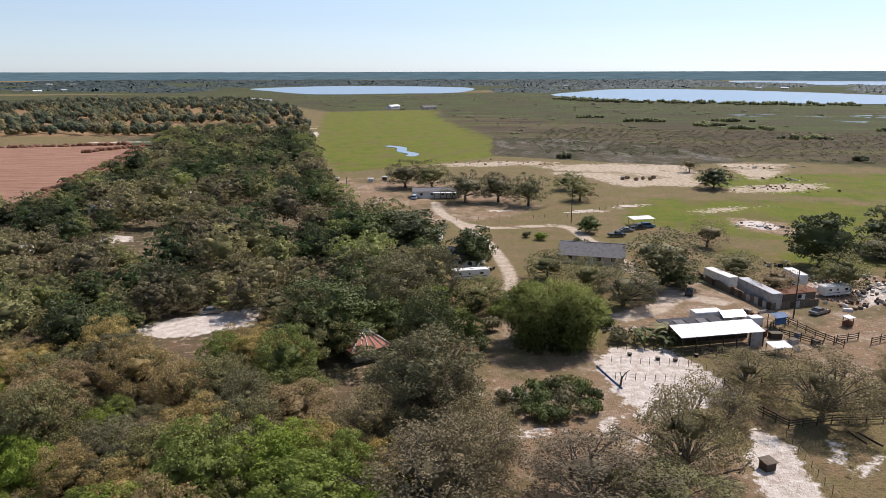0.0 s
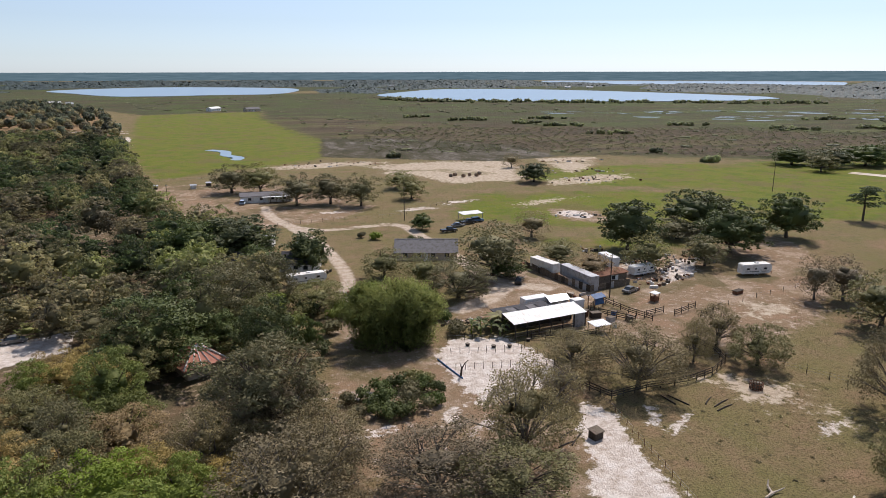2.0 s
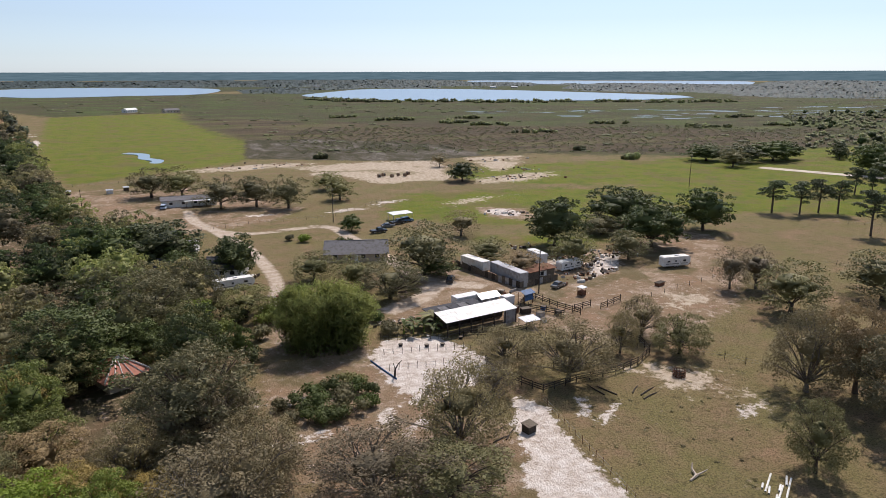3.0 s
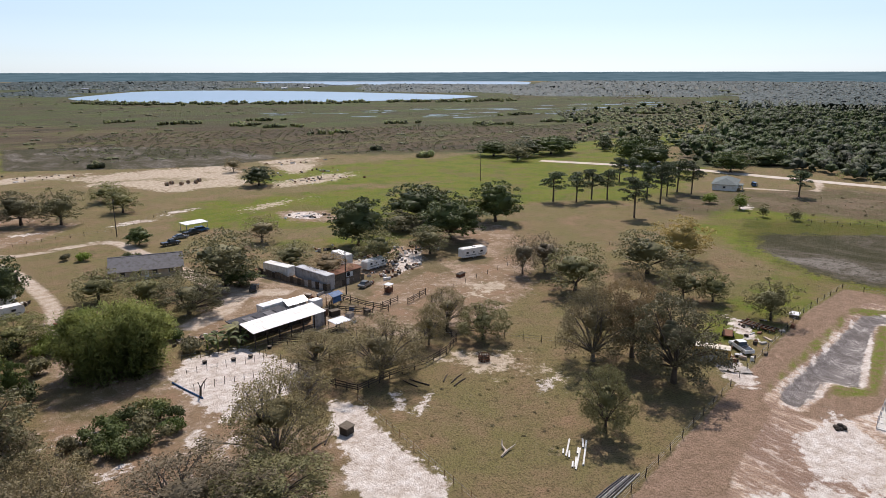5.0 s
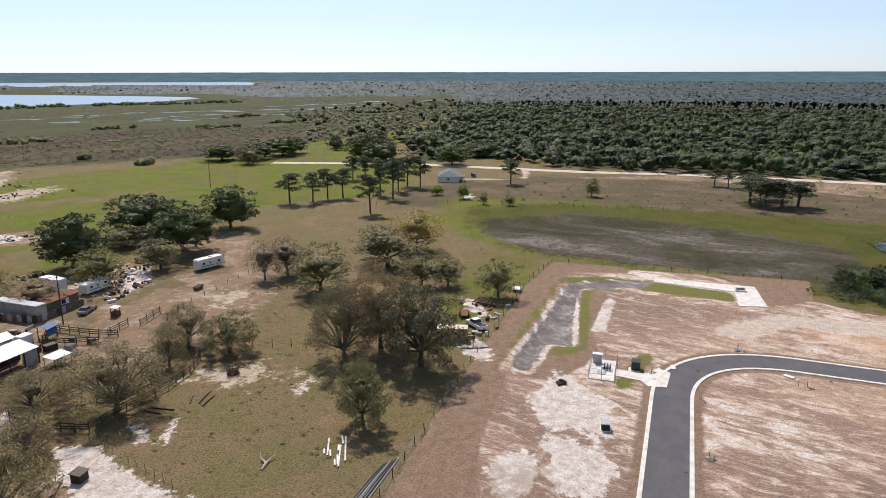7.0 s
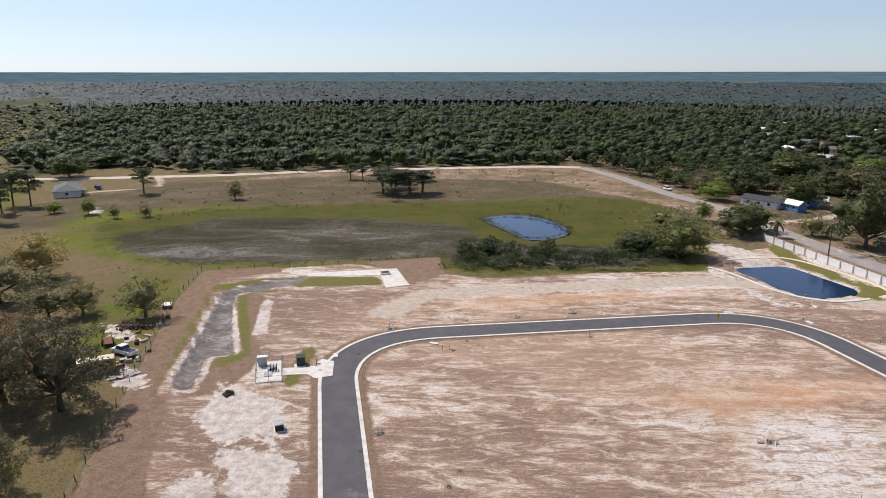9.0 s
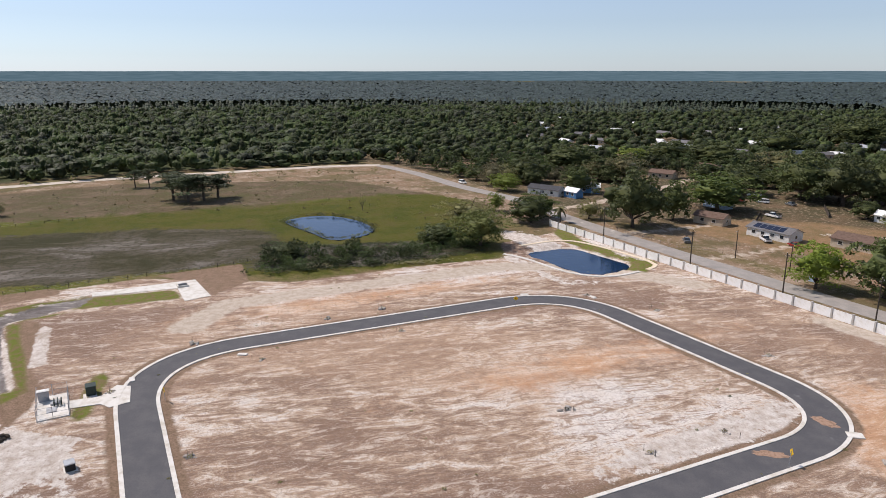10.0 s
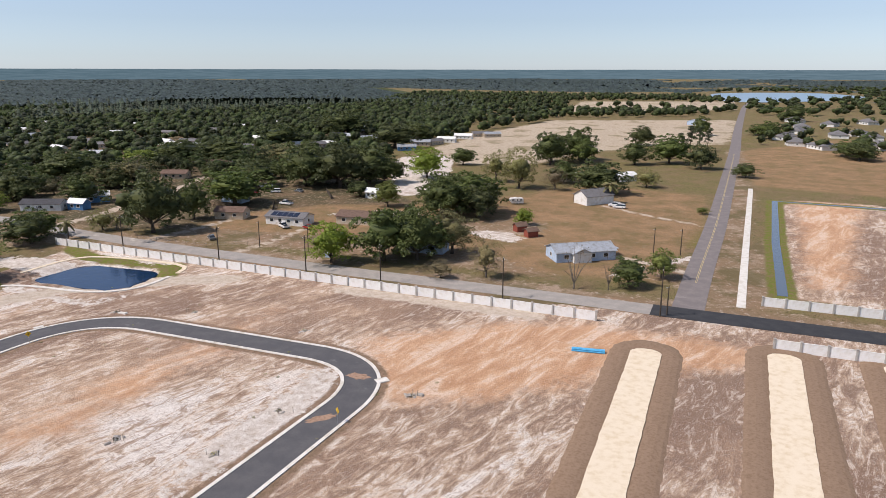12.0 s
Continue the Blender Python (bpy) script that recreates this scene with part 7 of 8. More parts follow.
camper("long white travel trailer on bare dirt", 118.2, 143.6, -5, 8.0)
camper("old white camper beside a heap of scrap", 90.4, 150.6, 13, 7.4, SIDINGWHITE, 2.2)
camper("white camper under the oaks by the farm house", 6.8, 163.4, 12, 9.5, SIDINGWHITE, 2.3)
root = thing("feed_hut", "small rusty red hut with a pale roof", "hut", 82.3, 131.0, 0, 24)
for sx in (-0.75, 0.75):
    for sy in (-0.6, 0.6):
        part("post", Geo().box(sx, sy, 0, 0.12, 0.12, 1.9), RUST, root)
part("bin", Geo().box(0, 0, 0.1, 1.4, 1.1, 1.0, 0, 0.04), RUST, root)
part("roof", Geo().box(0, 0, 1.9, 2.0, 1.7, 0.1, 0, 0.02, 4), ROOFSILVER, root)
car("sedan", "dark grey sedan parked on bare dirt", 80.2, 138.2, 30, CARGREY)
root = thing("hay_feeder", "round dark hay feeder ring on bare sand", "feeder", 74.6, 87.0, 0)
g = Geo()
for k in range(14):
    a = 6.283 * k / 14
    part("bar", Geo().tube([(math.cos(a) * 1.0, math.sin(a) * 1.0, 0), (math.cos(a) * 1.05, math.sin(a) * 1.05, 1.1)], [0.05, 0.05], 4), RUST, root)
for z in (0.15, 0.6, 1.1):
    part("hoop", Geo().tube([(math.cos(6.283 * k / 16) * 1.04, math.sin(6.283 * k / 16) * 1.04, z) for k in range(17)], [0.06] * 17, 4), RUST, root)
part("hay", crown(np.random.default_rng(3), [(0, 0, 0.3, 0.9, 0.5)], 200, 0.2), WOODDARK, root)
root = thing("hay_feeder", "low dark cattle feeder in the dirt yard", "feeder", 104, 131, 0)
part("trough", Geo().box(0, 0, 0, 2.6, 1.2, 0.8, 20, 0.1), RUST, root)
part("rim", Geo().box(0, 0, 0.8, 2.8, 1.4, 0.08, 20, 0.02), WOODDARK, root)
root = thing("dog_house", "dark weathered box hut on pale sand", "hut", 42.2, 79.2, 0, 20)
part("wall", Geo().box(0, 0, 0, 1.6, 1.4, 1.2, 0, 0.04), WOODDARK, root)
part("roof", Geo().box(0, 0, 1.2, 1.9, 1.7, 0.09, 0, 0.02, 6), WOODGREY, root)

# pasture odds and ends
rng = random.Random(12)
for x, y, l, t in ((64.5, 57.3, 4.6, 37), (63.3, 57.0, 1.2, 40), (63.4, 56.0, 1.7, 42), (65.4, 55.0, 6.4, 38), (63.5, 54.5, 5.4, 36), (67.0, 56.8, 2.2, 43), (62.6, 54.1, 2.5, 40), (65.0, 55.9, 1.6, 38), (61.9, 54.0, 1.4, 40)):
    root = thing("plastic_pipe", "white plastic pipe lying in the pasture", "pipe", x, y, 0, t, "pipes in the pasture")
    part("pipe", Geo().tube([(-l / 2, 0, 0.13), (l / 2, 0, 0.13)], [0.13, 0.13], 8), PVC, root)
    # solid black filling shows at the ends as the shade inside the pipe
    part("bore", Geo().tube([(-l / 2 - 0.01, 0, 0.13), (l / 2 + 0.01, 0, 0.13)], [0.10, 0.10], 8), BLACK, root)
root = thing("dead_limb", "bleached forked limb lying in the grass", "branch", 57.0, 61.6, 0, 30)
part("limb", Geo().tube([(-1.4, 0.2, 0.1), (-0.3, 0, 0.22), (0.2, 0, 0.2)], [0.16, 0.2, 0.22], 6), DEADWOOD, root)
part("fork", Geo().tube([(0, 0, 0.2), (0.9, 0.9, 0.4), (1.5, 1.1, 0.9)], [0.18, 0.14, 0.07], 6), DEADWOOD, root)
part("fork", Geo().tube([(0, 0, 0.2), (1.0, -0.4, 0.3), (1.8, -0.8, 0.5)], [0.16, 0.11, 0.06], 6), DEADWOOD, root)
root = thing("pipe_bundle", "long black pipes lying along the fence", "pipes", 61.6, 47.0, 0, 11)
for k in range(6):
    part("pipe", Geo().tube([(-6, -0.9 + 0.34 * k, 0.12), (0, -0.8 + 0.32 * k, 0.12), (5.6 - 0.4 * k, -0.7 + 0.25 * k, 0.13)], [0.1, 0.1, 0.1], 6), BLACK if k % 3 else ROCKGREY, root)
part("sheet", Geo().box(-0.6, 0.1, 0, 8, 1.2, 0.05, -1), ROCKGREY, root)
for x, y, l, t in ((66, 84, 4, 25), (64.5, 85.2, 3, 40), (65.5, 82.5, 3.6, 20), (60, 86.5, 4, 110), (58.5, 87, 3.4, 100), (38.5, 81, 3, 30), (39.5, 79.5, 4, 45), (37.5, 78.5, 3, 20)):
    root = thing("fallen_log", "thin dark log lying on the ground", "log", x, y, 0, t, "fallen logs")
    part("log", Geo().tube([(-l / 2, 0, 0.1), (0, 0.1, 0.13), (l / 2, 0, 0.1)], [0.13, 0.11, 0.08], 6), WOODDARK, root)
root = thing("dead_snag", "dead forked tree trunk in the sand pen", "dead tree", 29, 103, 0)
part("trunk", Geo().tube([(0, 0, -0.2), (0.2, 0, 1.6), (-0.1, 0.2, 2.6)], [0.2, 0.16, 0.1], 6), WOODDARK, root)
part("limb", Geo().tube([(0.2, 0, 1.6), (0.7, -0.2, 2.6), (1.3, -0.2, 3.1)], [0.12, 0.09, 0.05], 5), WOODDARK, root)

# yellow bus, truck and trailers beside the track
root = thing("old_bus", "old yellow bus with a cream roof, parked under an oak", "bus", 107.6, 62.6, 0, -62)
part("body", shell([(-3.4, 0.5), (3.0, 0.5), (3.05, 2.3), (2.8, 2.6), (-3.2, 2.6), (-3.4, 2.3)], 1.15, 0.06), BUSYELLOW, root)
part("roof", Geo().box(-0.2, 0, 2.6, 6.3, 2.3, 0.12, 0, 0.06), BUSROOF, root)
for s in (1, -1):
    for k in range(5):
        part("window", Geo().box(-2.6 + 1.15 * k, s * 1.11, 1.35, 0.85, 0.08, 0.8, 0, 0.02), GLASS, root)
    for ax in (-2.2, 2.0):
        wheel(root, ax, s * 1.0, 0.45, 0.28)
part("windscreen", Geo().box(3.05, 0, 1.3, 0.06, 1.8, 0.8, 0, 0.02), GLASS, root)
# black panel stands for the shade in the bus's open doorway
part("door", Geo().box(1.6, -1.13, 0.5, 0.9, 0.08, 1.9, 0, 0.02), BLACK, root)
part("panel", Geo().box(-1.2, -1.5, 0, 4.2, 0.06, 1.5, 0, 0, -8), STEELGREY, root, "blue-grey metal sheet leaning on the side")
car("pickup", "white pickup truck among scrap by the fence", 115.9, 61.8, 62, CARWHITE)
root = thing("utility_trailer", "rusty cage-sided utility trailer", "trailer", 120.5, 67.3, 0, 30)
part("deck", Geo().box(0, 0, 0.6, 3.6, 1.8, 0.14), RUST, root)
for k in range(7):
    for s in (1, -1):
        part("stake", Geo().box(-1.7 + 0.57 * k, s * 0.88, 0.7, 0.07, 0.07, 1.2), RUST, root)
for s in (1, -1):
    for z in (1.1, 1.5, 1.85):
        part("rail", Geo().box(0, s * 0.88, z, 3.6, 0.05, 0.1), RUST, root)
    for ax in (-0.4, 0.4):
        wheel(root, ax, s * 1.0, 0.34)
root = thing("flat_trailer", "rusty flat trailer frame loaded with timber", "trailer", 129.4, 66.0, 0, -86)
part("frame", Geo().box(0, 0, 0.5, 7.0, 0.2, 0.2), RUST, root)
for s in (1, -1):
    part("beam", Geo().box(0, s * 0.9, 0.5, 7.5, 0.15, 0.22), RUST, root)
    for ax in (-0.5, 0.5):
        wheel(root, ax, s * 1.05, 0.36)
for k in range(8):
    part("plank", Geo().box(-3.2 + 0.9 * k, 0, 0.72, 0.3, 2.1, 0.08, 3 * (k % 3)), WOODDARK, root)
root = thing("tank_cover", "white topped box near the fence corner", "box", 142.0, 65.0, 0, 15)
part("box", Geo().box(0, 0, 0, 2.0, 1.6, 0.7, 0, 0.05), WOODGREY, root)
part("lid", Geo().box(0, 0, 0.7, 2.4, 2.0, 0.14, 0, 0.04), ROOFWHITE, root)
root = thing("crumpled_sheet", "crumpled pale tarpaulin spread by the fence", "sheet", 106.8, 57.6, 0, -50)
g = Geo()
N = 9
for i in range(N):
    for j in range(N):
        q = []
        for a, b in ((i, j), (i + 1, j), (i + 1, j + 1), (i, j + 1)):
            u, v = a / N * 5 - 2.5, b / N * 2.6 - 1.3
            q.append((u + 0.4 * noise.noise((u, v, 1)), v + 0.4 * noise.noise((u, v, 5)), 0.18 + 0.22 * noise.noise((u * 1.3, v * 1.3, 9)) + 0.05))
        g.face(q)
part("sheet", g, ROCKGREY, root, "pale grey crumpled plastic", True)

# fences of the farm
post_fence("wire fence on leaning posts along the dirt strip", FENCE[:4], 4.2, 1.35, (0.4, 0.8, 1.15), WOODDARK, 0.075, 0.012, 0.08)
post_fence("wire fence round the wet meadow", FENCE[3:] + [(196, -6)], 4.5, 1.25, (0.4, 0.8, 1.1), WOODDARK, 0.07, 0.012)
post_fence("thin wire fence along the pale sand strip", [(48.5, 87), (46.8, 62), (46, 52)], 1.9, 1.2, (0.5, 1.0), RUST, 0.04, 0.012)
post_fence("wire fence across the pasture", [(75.5, 100), (85, 93), (91, 84)], 4.0, 1.25, (0.6, 1.1), WOODDARK, 0.06, 0.012)
post_fence("wire fence along the dirt yard", [(92, 123), (106, 127), (120, 131), (140, 137), (165, 128)], 5.0, 1.2, (0.6, 1.1), WOODDARK, 0.06, 0.012)
post_fence("wire fence round the sand pen", [(31, 119.5), (42, 117), (46, 107.5), (47, 100)], 1.6, 1.3, (0.5, 1.0), WOODDARK, 0.05, 0.012)
post_fence("inner wire fence of the sand pen", [(30, 113), (43, 111)], 1.6, 1.25, (0.5, 1.0), WOODDARK, 0.05, 0.012)
post_fence("inner wire fence of the sand pen", [(29, 106), (45, 104)], 1.6, 1.25, (0.5, 1.0), WOODDARK, 0.05, 0.012)
post_fence("wire fence between two meadows", [(238, 116), (252, 88), (262, 60)], 4.0, 1.2, (0.6, 1.1), WOODDARK, 0.06, 0.012)
post_fence("wire fence round the farm paddock", [(1, 232), (20, 236), (44, 238), (70, 262)], 4.0, 1.2, (0.6, 1.1), WOODDARK, 0.06, 0.012)
post_fence("wire fence along the green pasture", [(-58, 345), (-20, 348), (10, 345)], 6.0, 1.2, (0.6, 1.1), WOODDARK, 0.07, 0.012)
post_fence("wire fence of a roadside yard", [(196, -112), (170, -118), (160, -130)], 3.6, 1.2, (0.6, 1.1), WOODGREY, 0.05, 0.012)
post_fence("wire fence along the far meadow", [(205, 170), (225, 150), (238, 130)], 5.0, 1.2, (0.6, 1.1), WOODDARK, 0.06, 0.012)
root = thing("silt_barrier", "sagging blue plastic barrier along the pen", "barrier", 27, 111, 0)
pts = [(0, 0), (0.7, -3), (1.2, -5), (2.2, -8.6)]
for (ax, ay), (bx, by) in zip(pts, pts[1:]):
    part("sheet", Geo().box((ax + bx) / 2, (ay + by) / 2, -0.05, math.hypot(bx - ax, by - ay) + 0.2, 0.22, 0.36, math.degrees(math.atan2(by - ay, bx - ax)), 0.08, 8), TARP, root)
for i, (x, y) in enumerate(((46, 115.5), (41.5, 113.5), (38.5, 114), (34, 116), (31, 93.5), (30.2, 92.2))):
    root = thing("tub", "dark plastic feed tub on the sand", "tub", x, y, 0, 0, "tubs in the pen")
    part("tub", Geo().tube([(0, 0, 0), (0, 0, 0.5)], [0.35, 0.45], 10), BLACK, root)
    part("feed", Geo().tube([(0, 0, 0.5), (0, 0, 0.51)], [0.38, 0.38], 10), WOODGREY, root)

# farm houses and vehicles
house("long farm house with a broad grey gable roof", 41, 182, -14, 17, 10, 2.3, 2.5, SIDINGTAN, ROOFGREY, "gable", 4)
house("dark-roofed farm house under oaks", 6, 177, -20, 9, 8, 2.6, 1.9, SIDINGWHITE, ROOFDARK, "gable", 3)
house("dark-roofed low wing under oaks", -6, 181, -20, 9, 7, 2.5, 1.7, SIDINGTAN, ROOFDARK, "gable", 2)
house("small pale building behind live oaks", -4, 204, -12, 7, 5, 2.6, 1.0, SIDINGWHITE, ROOFWHITE, "gable", 2)
root = house("long low white building with an open porch", -2.5, 281, 4, 20, 6.5, 2.7, 1.0, SIDINGWHITE, ROOFGREY, "gable", 4, "house", "house")
part("porch_roof", Geo().box(3.5, -4.8, 2.35, 11, 3.4, 0.12, 0, 0.02, -4), ROOFWHITE, root)
for k in range(5):
    part("porch_post", Geo().box(-1.4 + 2.45 * k, -6.2, 0, 0.14, 0.14, 2.4), WOODDARK, root)
car("suv", "pale blue car parked beside the white building", -11.5, 275.5, 80, SIDINGBLUE)
for kind, x, y, t, c, lab in (("pickup", 54.5, 209, 10, CARDARK, "dark pickup truck parked on grass"), ("sedan", 59.5, 216, 5, CARGREY, "grey car parked in a farm yard"), ("pickup", 64, 219.5, 15, CARDARK, "dark pickup truck beside a trailer"), ("suv", 68, 222, 8, CARBLUE, "blue car parked on the grass"), ("sedan", 57.5, 151.5, 60, CARDARK, "dark car under an oak")):
    car(kind, lab, x, y, t, c)
root = thing("flat_canopy", "open white carport roof on posts", "carport", 67, 226.5, 0, 12)
part("roof", Geo().box(0, 0, 2.4, 8, 4.5, 0.12, 0, 0.03, 3), ROOFWHITE, root)
for sx in (-3.7, 3.7):
    for sy in (-2, 2):
        part("post", Geo().box(sx, sy, 0, 0.15, 0.15, 2.45), STEELGREY, root)
root = thing("metal_shed", "round-shouldered pale metal shed in the woods", "shed", -127, 250, 0, 30)
g = Geo()
pts = [(math.cos(math.pi * k / 8) * 4.5, math.sin(math.pi * k / 8) * 3.6) for k in range(9)]
for (ax, az), (bx, bz) in zip(pts, pts[1:]):
    g.face([(ax, -5, az), (ax, 5, az), (bx, 5, bz), (bx, -5, bz)])
g.face([(x, -5, z) for x, z in pts])
g.face([(x, 5, z) for x, z in pts][::-1])
part("shell", g, ROOFSILVER, root)
part("door", Geo().box(0, -5.05, 0, 3.0, 0.1, 2.6, 0, 0.03), STEELGREY, root)
car("sedan", "silver car parked in a sandy clearing", -49.5, 138.5, 15, CARGREY)
root = thing("tiled_hut", "ruined hut with a red tiled pyramid roof", "hut", -14.5, 116.5, 0, 30)
part("wall", Geo().box(0, 0, -0.2, 5.6, 5.6, 2.6), SIDINGTAN, root)
rf = Geo()
hip(rf, 6.0, 6.0, 2.4, 2.8, 1.0)
roof = part("roof", rf, ROOFRED, root)
for i, j in ((1, 1), (1, -1), (-1, 1), (-1, -1)):
    part("hip_trim", Geo().tube([(3.95 * i, 3.95 * j, 2.5), (0.25 * i, 0.25 * j, 5.2)], [0.14, 0.14], 5), TRIMWHITE, roof)
for k in range(1, 5):
    part("rafter", Geo().tube([(-3.9 + 1.56 * k, -3.95, 2.48), (-0.3 + 0.12 * k, -0.4, 5.05)], [0.09, 0.09], 4), TRIMWHITE, roof)
for x, y, t, w in ((-34, 320, 10, 2.4), (-28, 326, 14, 2.0), (-50, 322, 0, 1.6)):
    root = thing("animal_hut", "small pale livestock hut on bare ground", "hut", x, y, 0, t, "livestock huts")
    part("wall", Geo().box(0, 0, 0, w, 2, 1.6, 0, 0.04), SIDINGWHITE if w > 2.2 else WOODDARK, root)
    part("roof", Geo().box(0, 0, 1.6, w + 0.5, 2.5, 0.1, 0, 0.02, 5), ROOFSILVER, root)
for i, (x, y) in enumerate(((86, 326), (89, 329), (92, 324), (96, 327), (99, 325), (102, 330))):
    root = thing("hay_roll", "brown hay roll on pale sand", "hay roll", x, y, 0, 25 * i, "hay rolls")
    part("bale", Geo().tube([(-0.8, 0, 0.8), (0.8, 0, 0.8)], [0.85, 0.85], 14), SOIL, root)
    part("netting", Geo().tube([(-0.4, 0, 0.8), (0.4, 0, 0.8)], [0.865, 0.865], 14), WOODGREY, root)

# house by the sandy road
root = house("white bungalow with a wide grey-green hip roof", 287, 169, 27, 19, 10, 2.7, 2.2, SIDINGWHITE, ROOFGREEN, "hip", 5)
part("porch_roof", Geo().box(-5, -6.2, 2.45, 6, 2.6, 0.15, 0, 0.02), ROOFGREEN, root)
for k in range(3):
    part("porch_post", Geo().box(-7.5 + 2.5 * k, -7.2, 0, 0.16, 0.16, 2.5), TRIMWHITE, root)
car("suv", "blue car parked beside the bungalow", 301, 163, 20, CARBLUE)
car("sedan", "dark car parked beside the bungalow", 305, 166, 25, CARDARK)
house("low white shed behind the pines", 318, 232, 20, 12, 6, 2.5, 1.2, SIDINGWHITE, ROOFSILVER, "gable", 2, "shed", "shed")

# ---- village beyond the country road ----
root = house("long pale blue house with a silver metal roof", 75.9, -171.4, 227, 17, 8.5, 2.7, 1.5, SIDINGBLUE, ROOFSILVER, "gable", 4)
part("dormer_wall", Geo().box(-1.5, -4.9, 0, 5.0, 1.6, 2.7), SIDINGWHITE, root)
g = Geo()
for s in (1, -1):
    f = [(-1.5, -6.0, 4.0), (-1.5, -1.0, 4.0), (-1.5 + s * 3.0, -1.0, 2.6), (-1.5 + s * 3.0, -6.0, 2.6)]
    g.face(f if s < 0 else f[::-1])
    g.face([(x, y, z - 0.12) for x, y, z in (f[::-1] if s < 0 else f)])
g.face([(-4.2, -5.7, 2.7), (1.2, -5.7, 2.7), (-1.5, -5.7, 3.95)])
part("cross_gable", g, ROOFSILVER, root)
part("porch_roof", Geo().box(9.6, 1.0, 2.2, 3, 4, 0.12, 0, 0.02), ROOFSILVER, root)
root = house("grey barn with a shingled gable roof", 106.2, -250, 62, 13, 8, 3.4, 2.2, SIDINGWHITE, ROOFGREY, "gable", 0, "barn", "barn")
part("lean_to", Geo().box(0, -5.6, 2.6, 10, 3.4, 0.14, 0, 0.02, -10), ROOFGREY, root)
for k in range(4):
    part("post", Geo().box(-4.5 + 3 * k, -6.9, 0, 0.15, 0.15, 2.4), WOODGREY, root)
for x, y, t in ((105.4, -190, 60), (99, -185.5, 60)):
    house("dull red wooden garden shed", x, y, t, 3.6, 2.8, 2.0, 0.8, BRICKRED, ROOFBROWN, "gable", 0, "shed", "garden_shed", False, "red sheds")
camper("small white camper on a bare lot", 129.6, -230, 40, 5.2, SIDINGWHITE, 2.0)
car("suv", "white car parked by the barn", 93.7, -245, 10, CARWHITE)
car("suv", "white car parked on a lawn track", 96.5, -247.5, 12, CARWHITE)
VILLAGE_HOMES = [
    (267.5, -118, 36, 15, 6, SIDINGWHITE, ROOFDARK, "white mobile home with a dark roof"), (269, -136.5, 61, 13, 6, SIDINGTEAL, ROOFWHITE, "blue house with a white metal roof"),
    (258, -126, 20, 7, 4, SIDINGTEAL, ROOFWHITE, "small blue outbuilding with a pale roof"), (297, -193, 35, 12, 7, SIDINGTAN, ROOFBROWN, "tan house with a brown roof"), (198.4, -149.5, 27, 10.5, 6, SIDINGTAN, ROOFBROWN, "low house with a weathered brown roof"),
    (223, -170, 12, 10, 5, SIDINGBLUE, ROOFWHITE, "pale blue shed with a white roof"), (157, -170, 20, 13, 9, SIDINGTAN, ROOFBROWN, "low brown-roofed house between trees"), (116, -152, 18, 14, 6, SIDINGBLUE, ROOFGREY, "grey-roofed house half hidden by trees"),
    (184, -208, 10, 5, 4, SIDINGWHITE, ROOFWHITE, "small pale garden building"), (312, -230, 30, 13, 6, SIDINGWHITE, ROOFBROWN, "white house with a brown roof"),
    (118, -312, 60, 10, 7, SIDINGWHITE, ROOFWHITE, "white house with a pale roof among trees"), (139, -295, 40, 8, 4, SIDINGTAN, ROOFWHITE, "low pale shed between oaks"),
    (282, -353, 40, 12, 7, SIDINGTEAL, ROOFSILVER, "blue house with a silver roof"),
]
for x, y, t, w, d, s, r, lab in VILLAGE_HOMES:
    house(lab, x, y, t, w, d, 2.7, 1.3, s, r, "gable", max(2, int(w / 4)), "house", "house", False, "village homes")
root = house("white mobile home with solar panels on its roof", 175, -155, 196, 14.5, 7, 2.7, 1.3, SIDINGWHITE, ROOFGREY, "gable", 4)
for k in range(5):
    part("solar_panel", Geo().box(-4.6 + 2.1 * k, -1.9, 3.42, 1.9, 2.6, 0.06, 0, 0, 18.5), SOLAR, root)
for k, (x, y, t, c, kind, lab) in enumerate(((177, -125, -25, CARGREY, "sedan", "grey car parked in a dry yard"), (171.5, -149, -20, CARWHITE, "pickup", "white pickup parked beside the mobile home"), (163.5, -152.5, -10, CARRED, "sedan", "dark red car parked on the track"), (201.5, -177, 10, CARWHITE, "pickup", "white pickup parked on a lawn"), (226, -193, 40, CARWHITE, "suv", "white van parked among other vehicles"), (232, -186, 30, CARRED, "suv", "red car in a crowded yard"), (219, -200, 0, CARGREY, "sedan", "grey car in a crowded yard"), (305, -92, 195, CARWHITE, "suv", "white car driving-side parked at the road edge"), (300, -200, 10, CARWHITE, "suv", "white car beside a tan house"), (240, -200, 60, CARWHITE, "pickup", "white pickup in a crowded yard"))):
    car(kind, lab, x, y, t, c)
root = thing("storage_box", "small pale well box on a lawn", "box", 133, -131, 0, 20)
part("box", Geo().box(0, 0, 0, 1.6, 1.2, 1.2, 0, 0.05), SIDINGBLUE, root)
part("lid", Geo().box(0, 0, 1.2, 1.8, 1.4, 0.1, 0, 0.03), ROOFSILVER, root)
root = thing("board_fence", "dark board fence behind the mobile home", "fence", 190, -160, 0)
for k in range(14):
    part("board", Geo().box(1.3 * k, -3.1 * k * 0.4, -0.1, 1.35, 0.06, 1.8, -44), WOODDARK, root)
root = thing("board_fence", "dark board fence across a lawn", "fence", 196, -196, 0)
for k in range(14):
    part("board", Geo().box(1.1 * k, -0.9 * k, -0.1, 1.45, 0.06, 1.7, -39), WOODDARK, root)
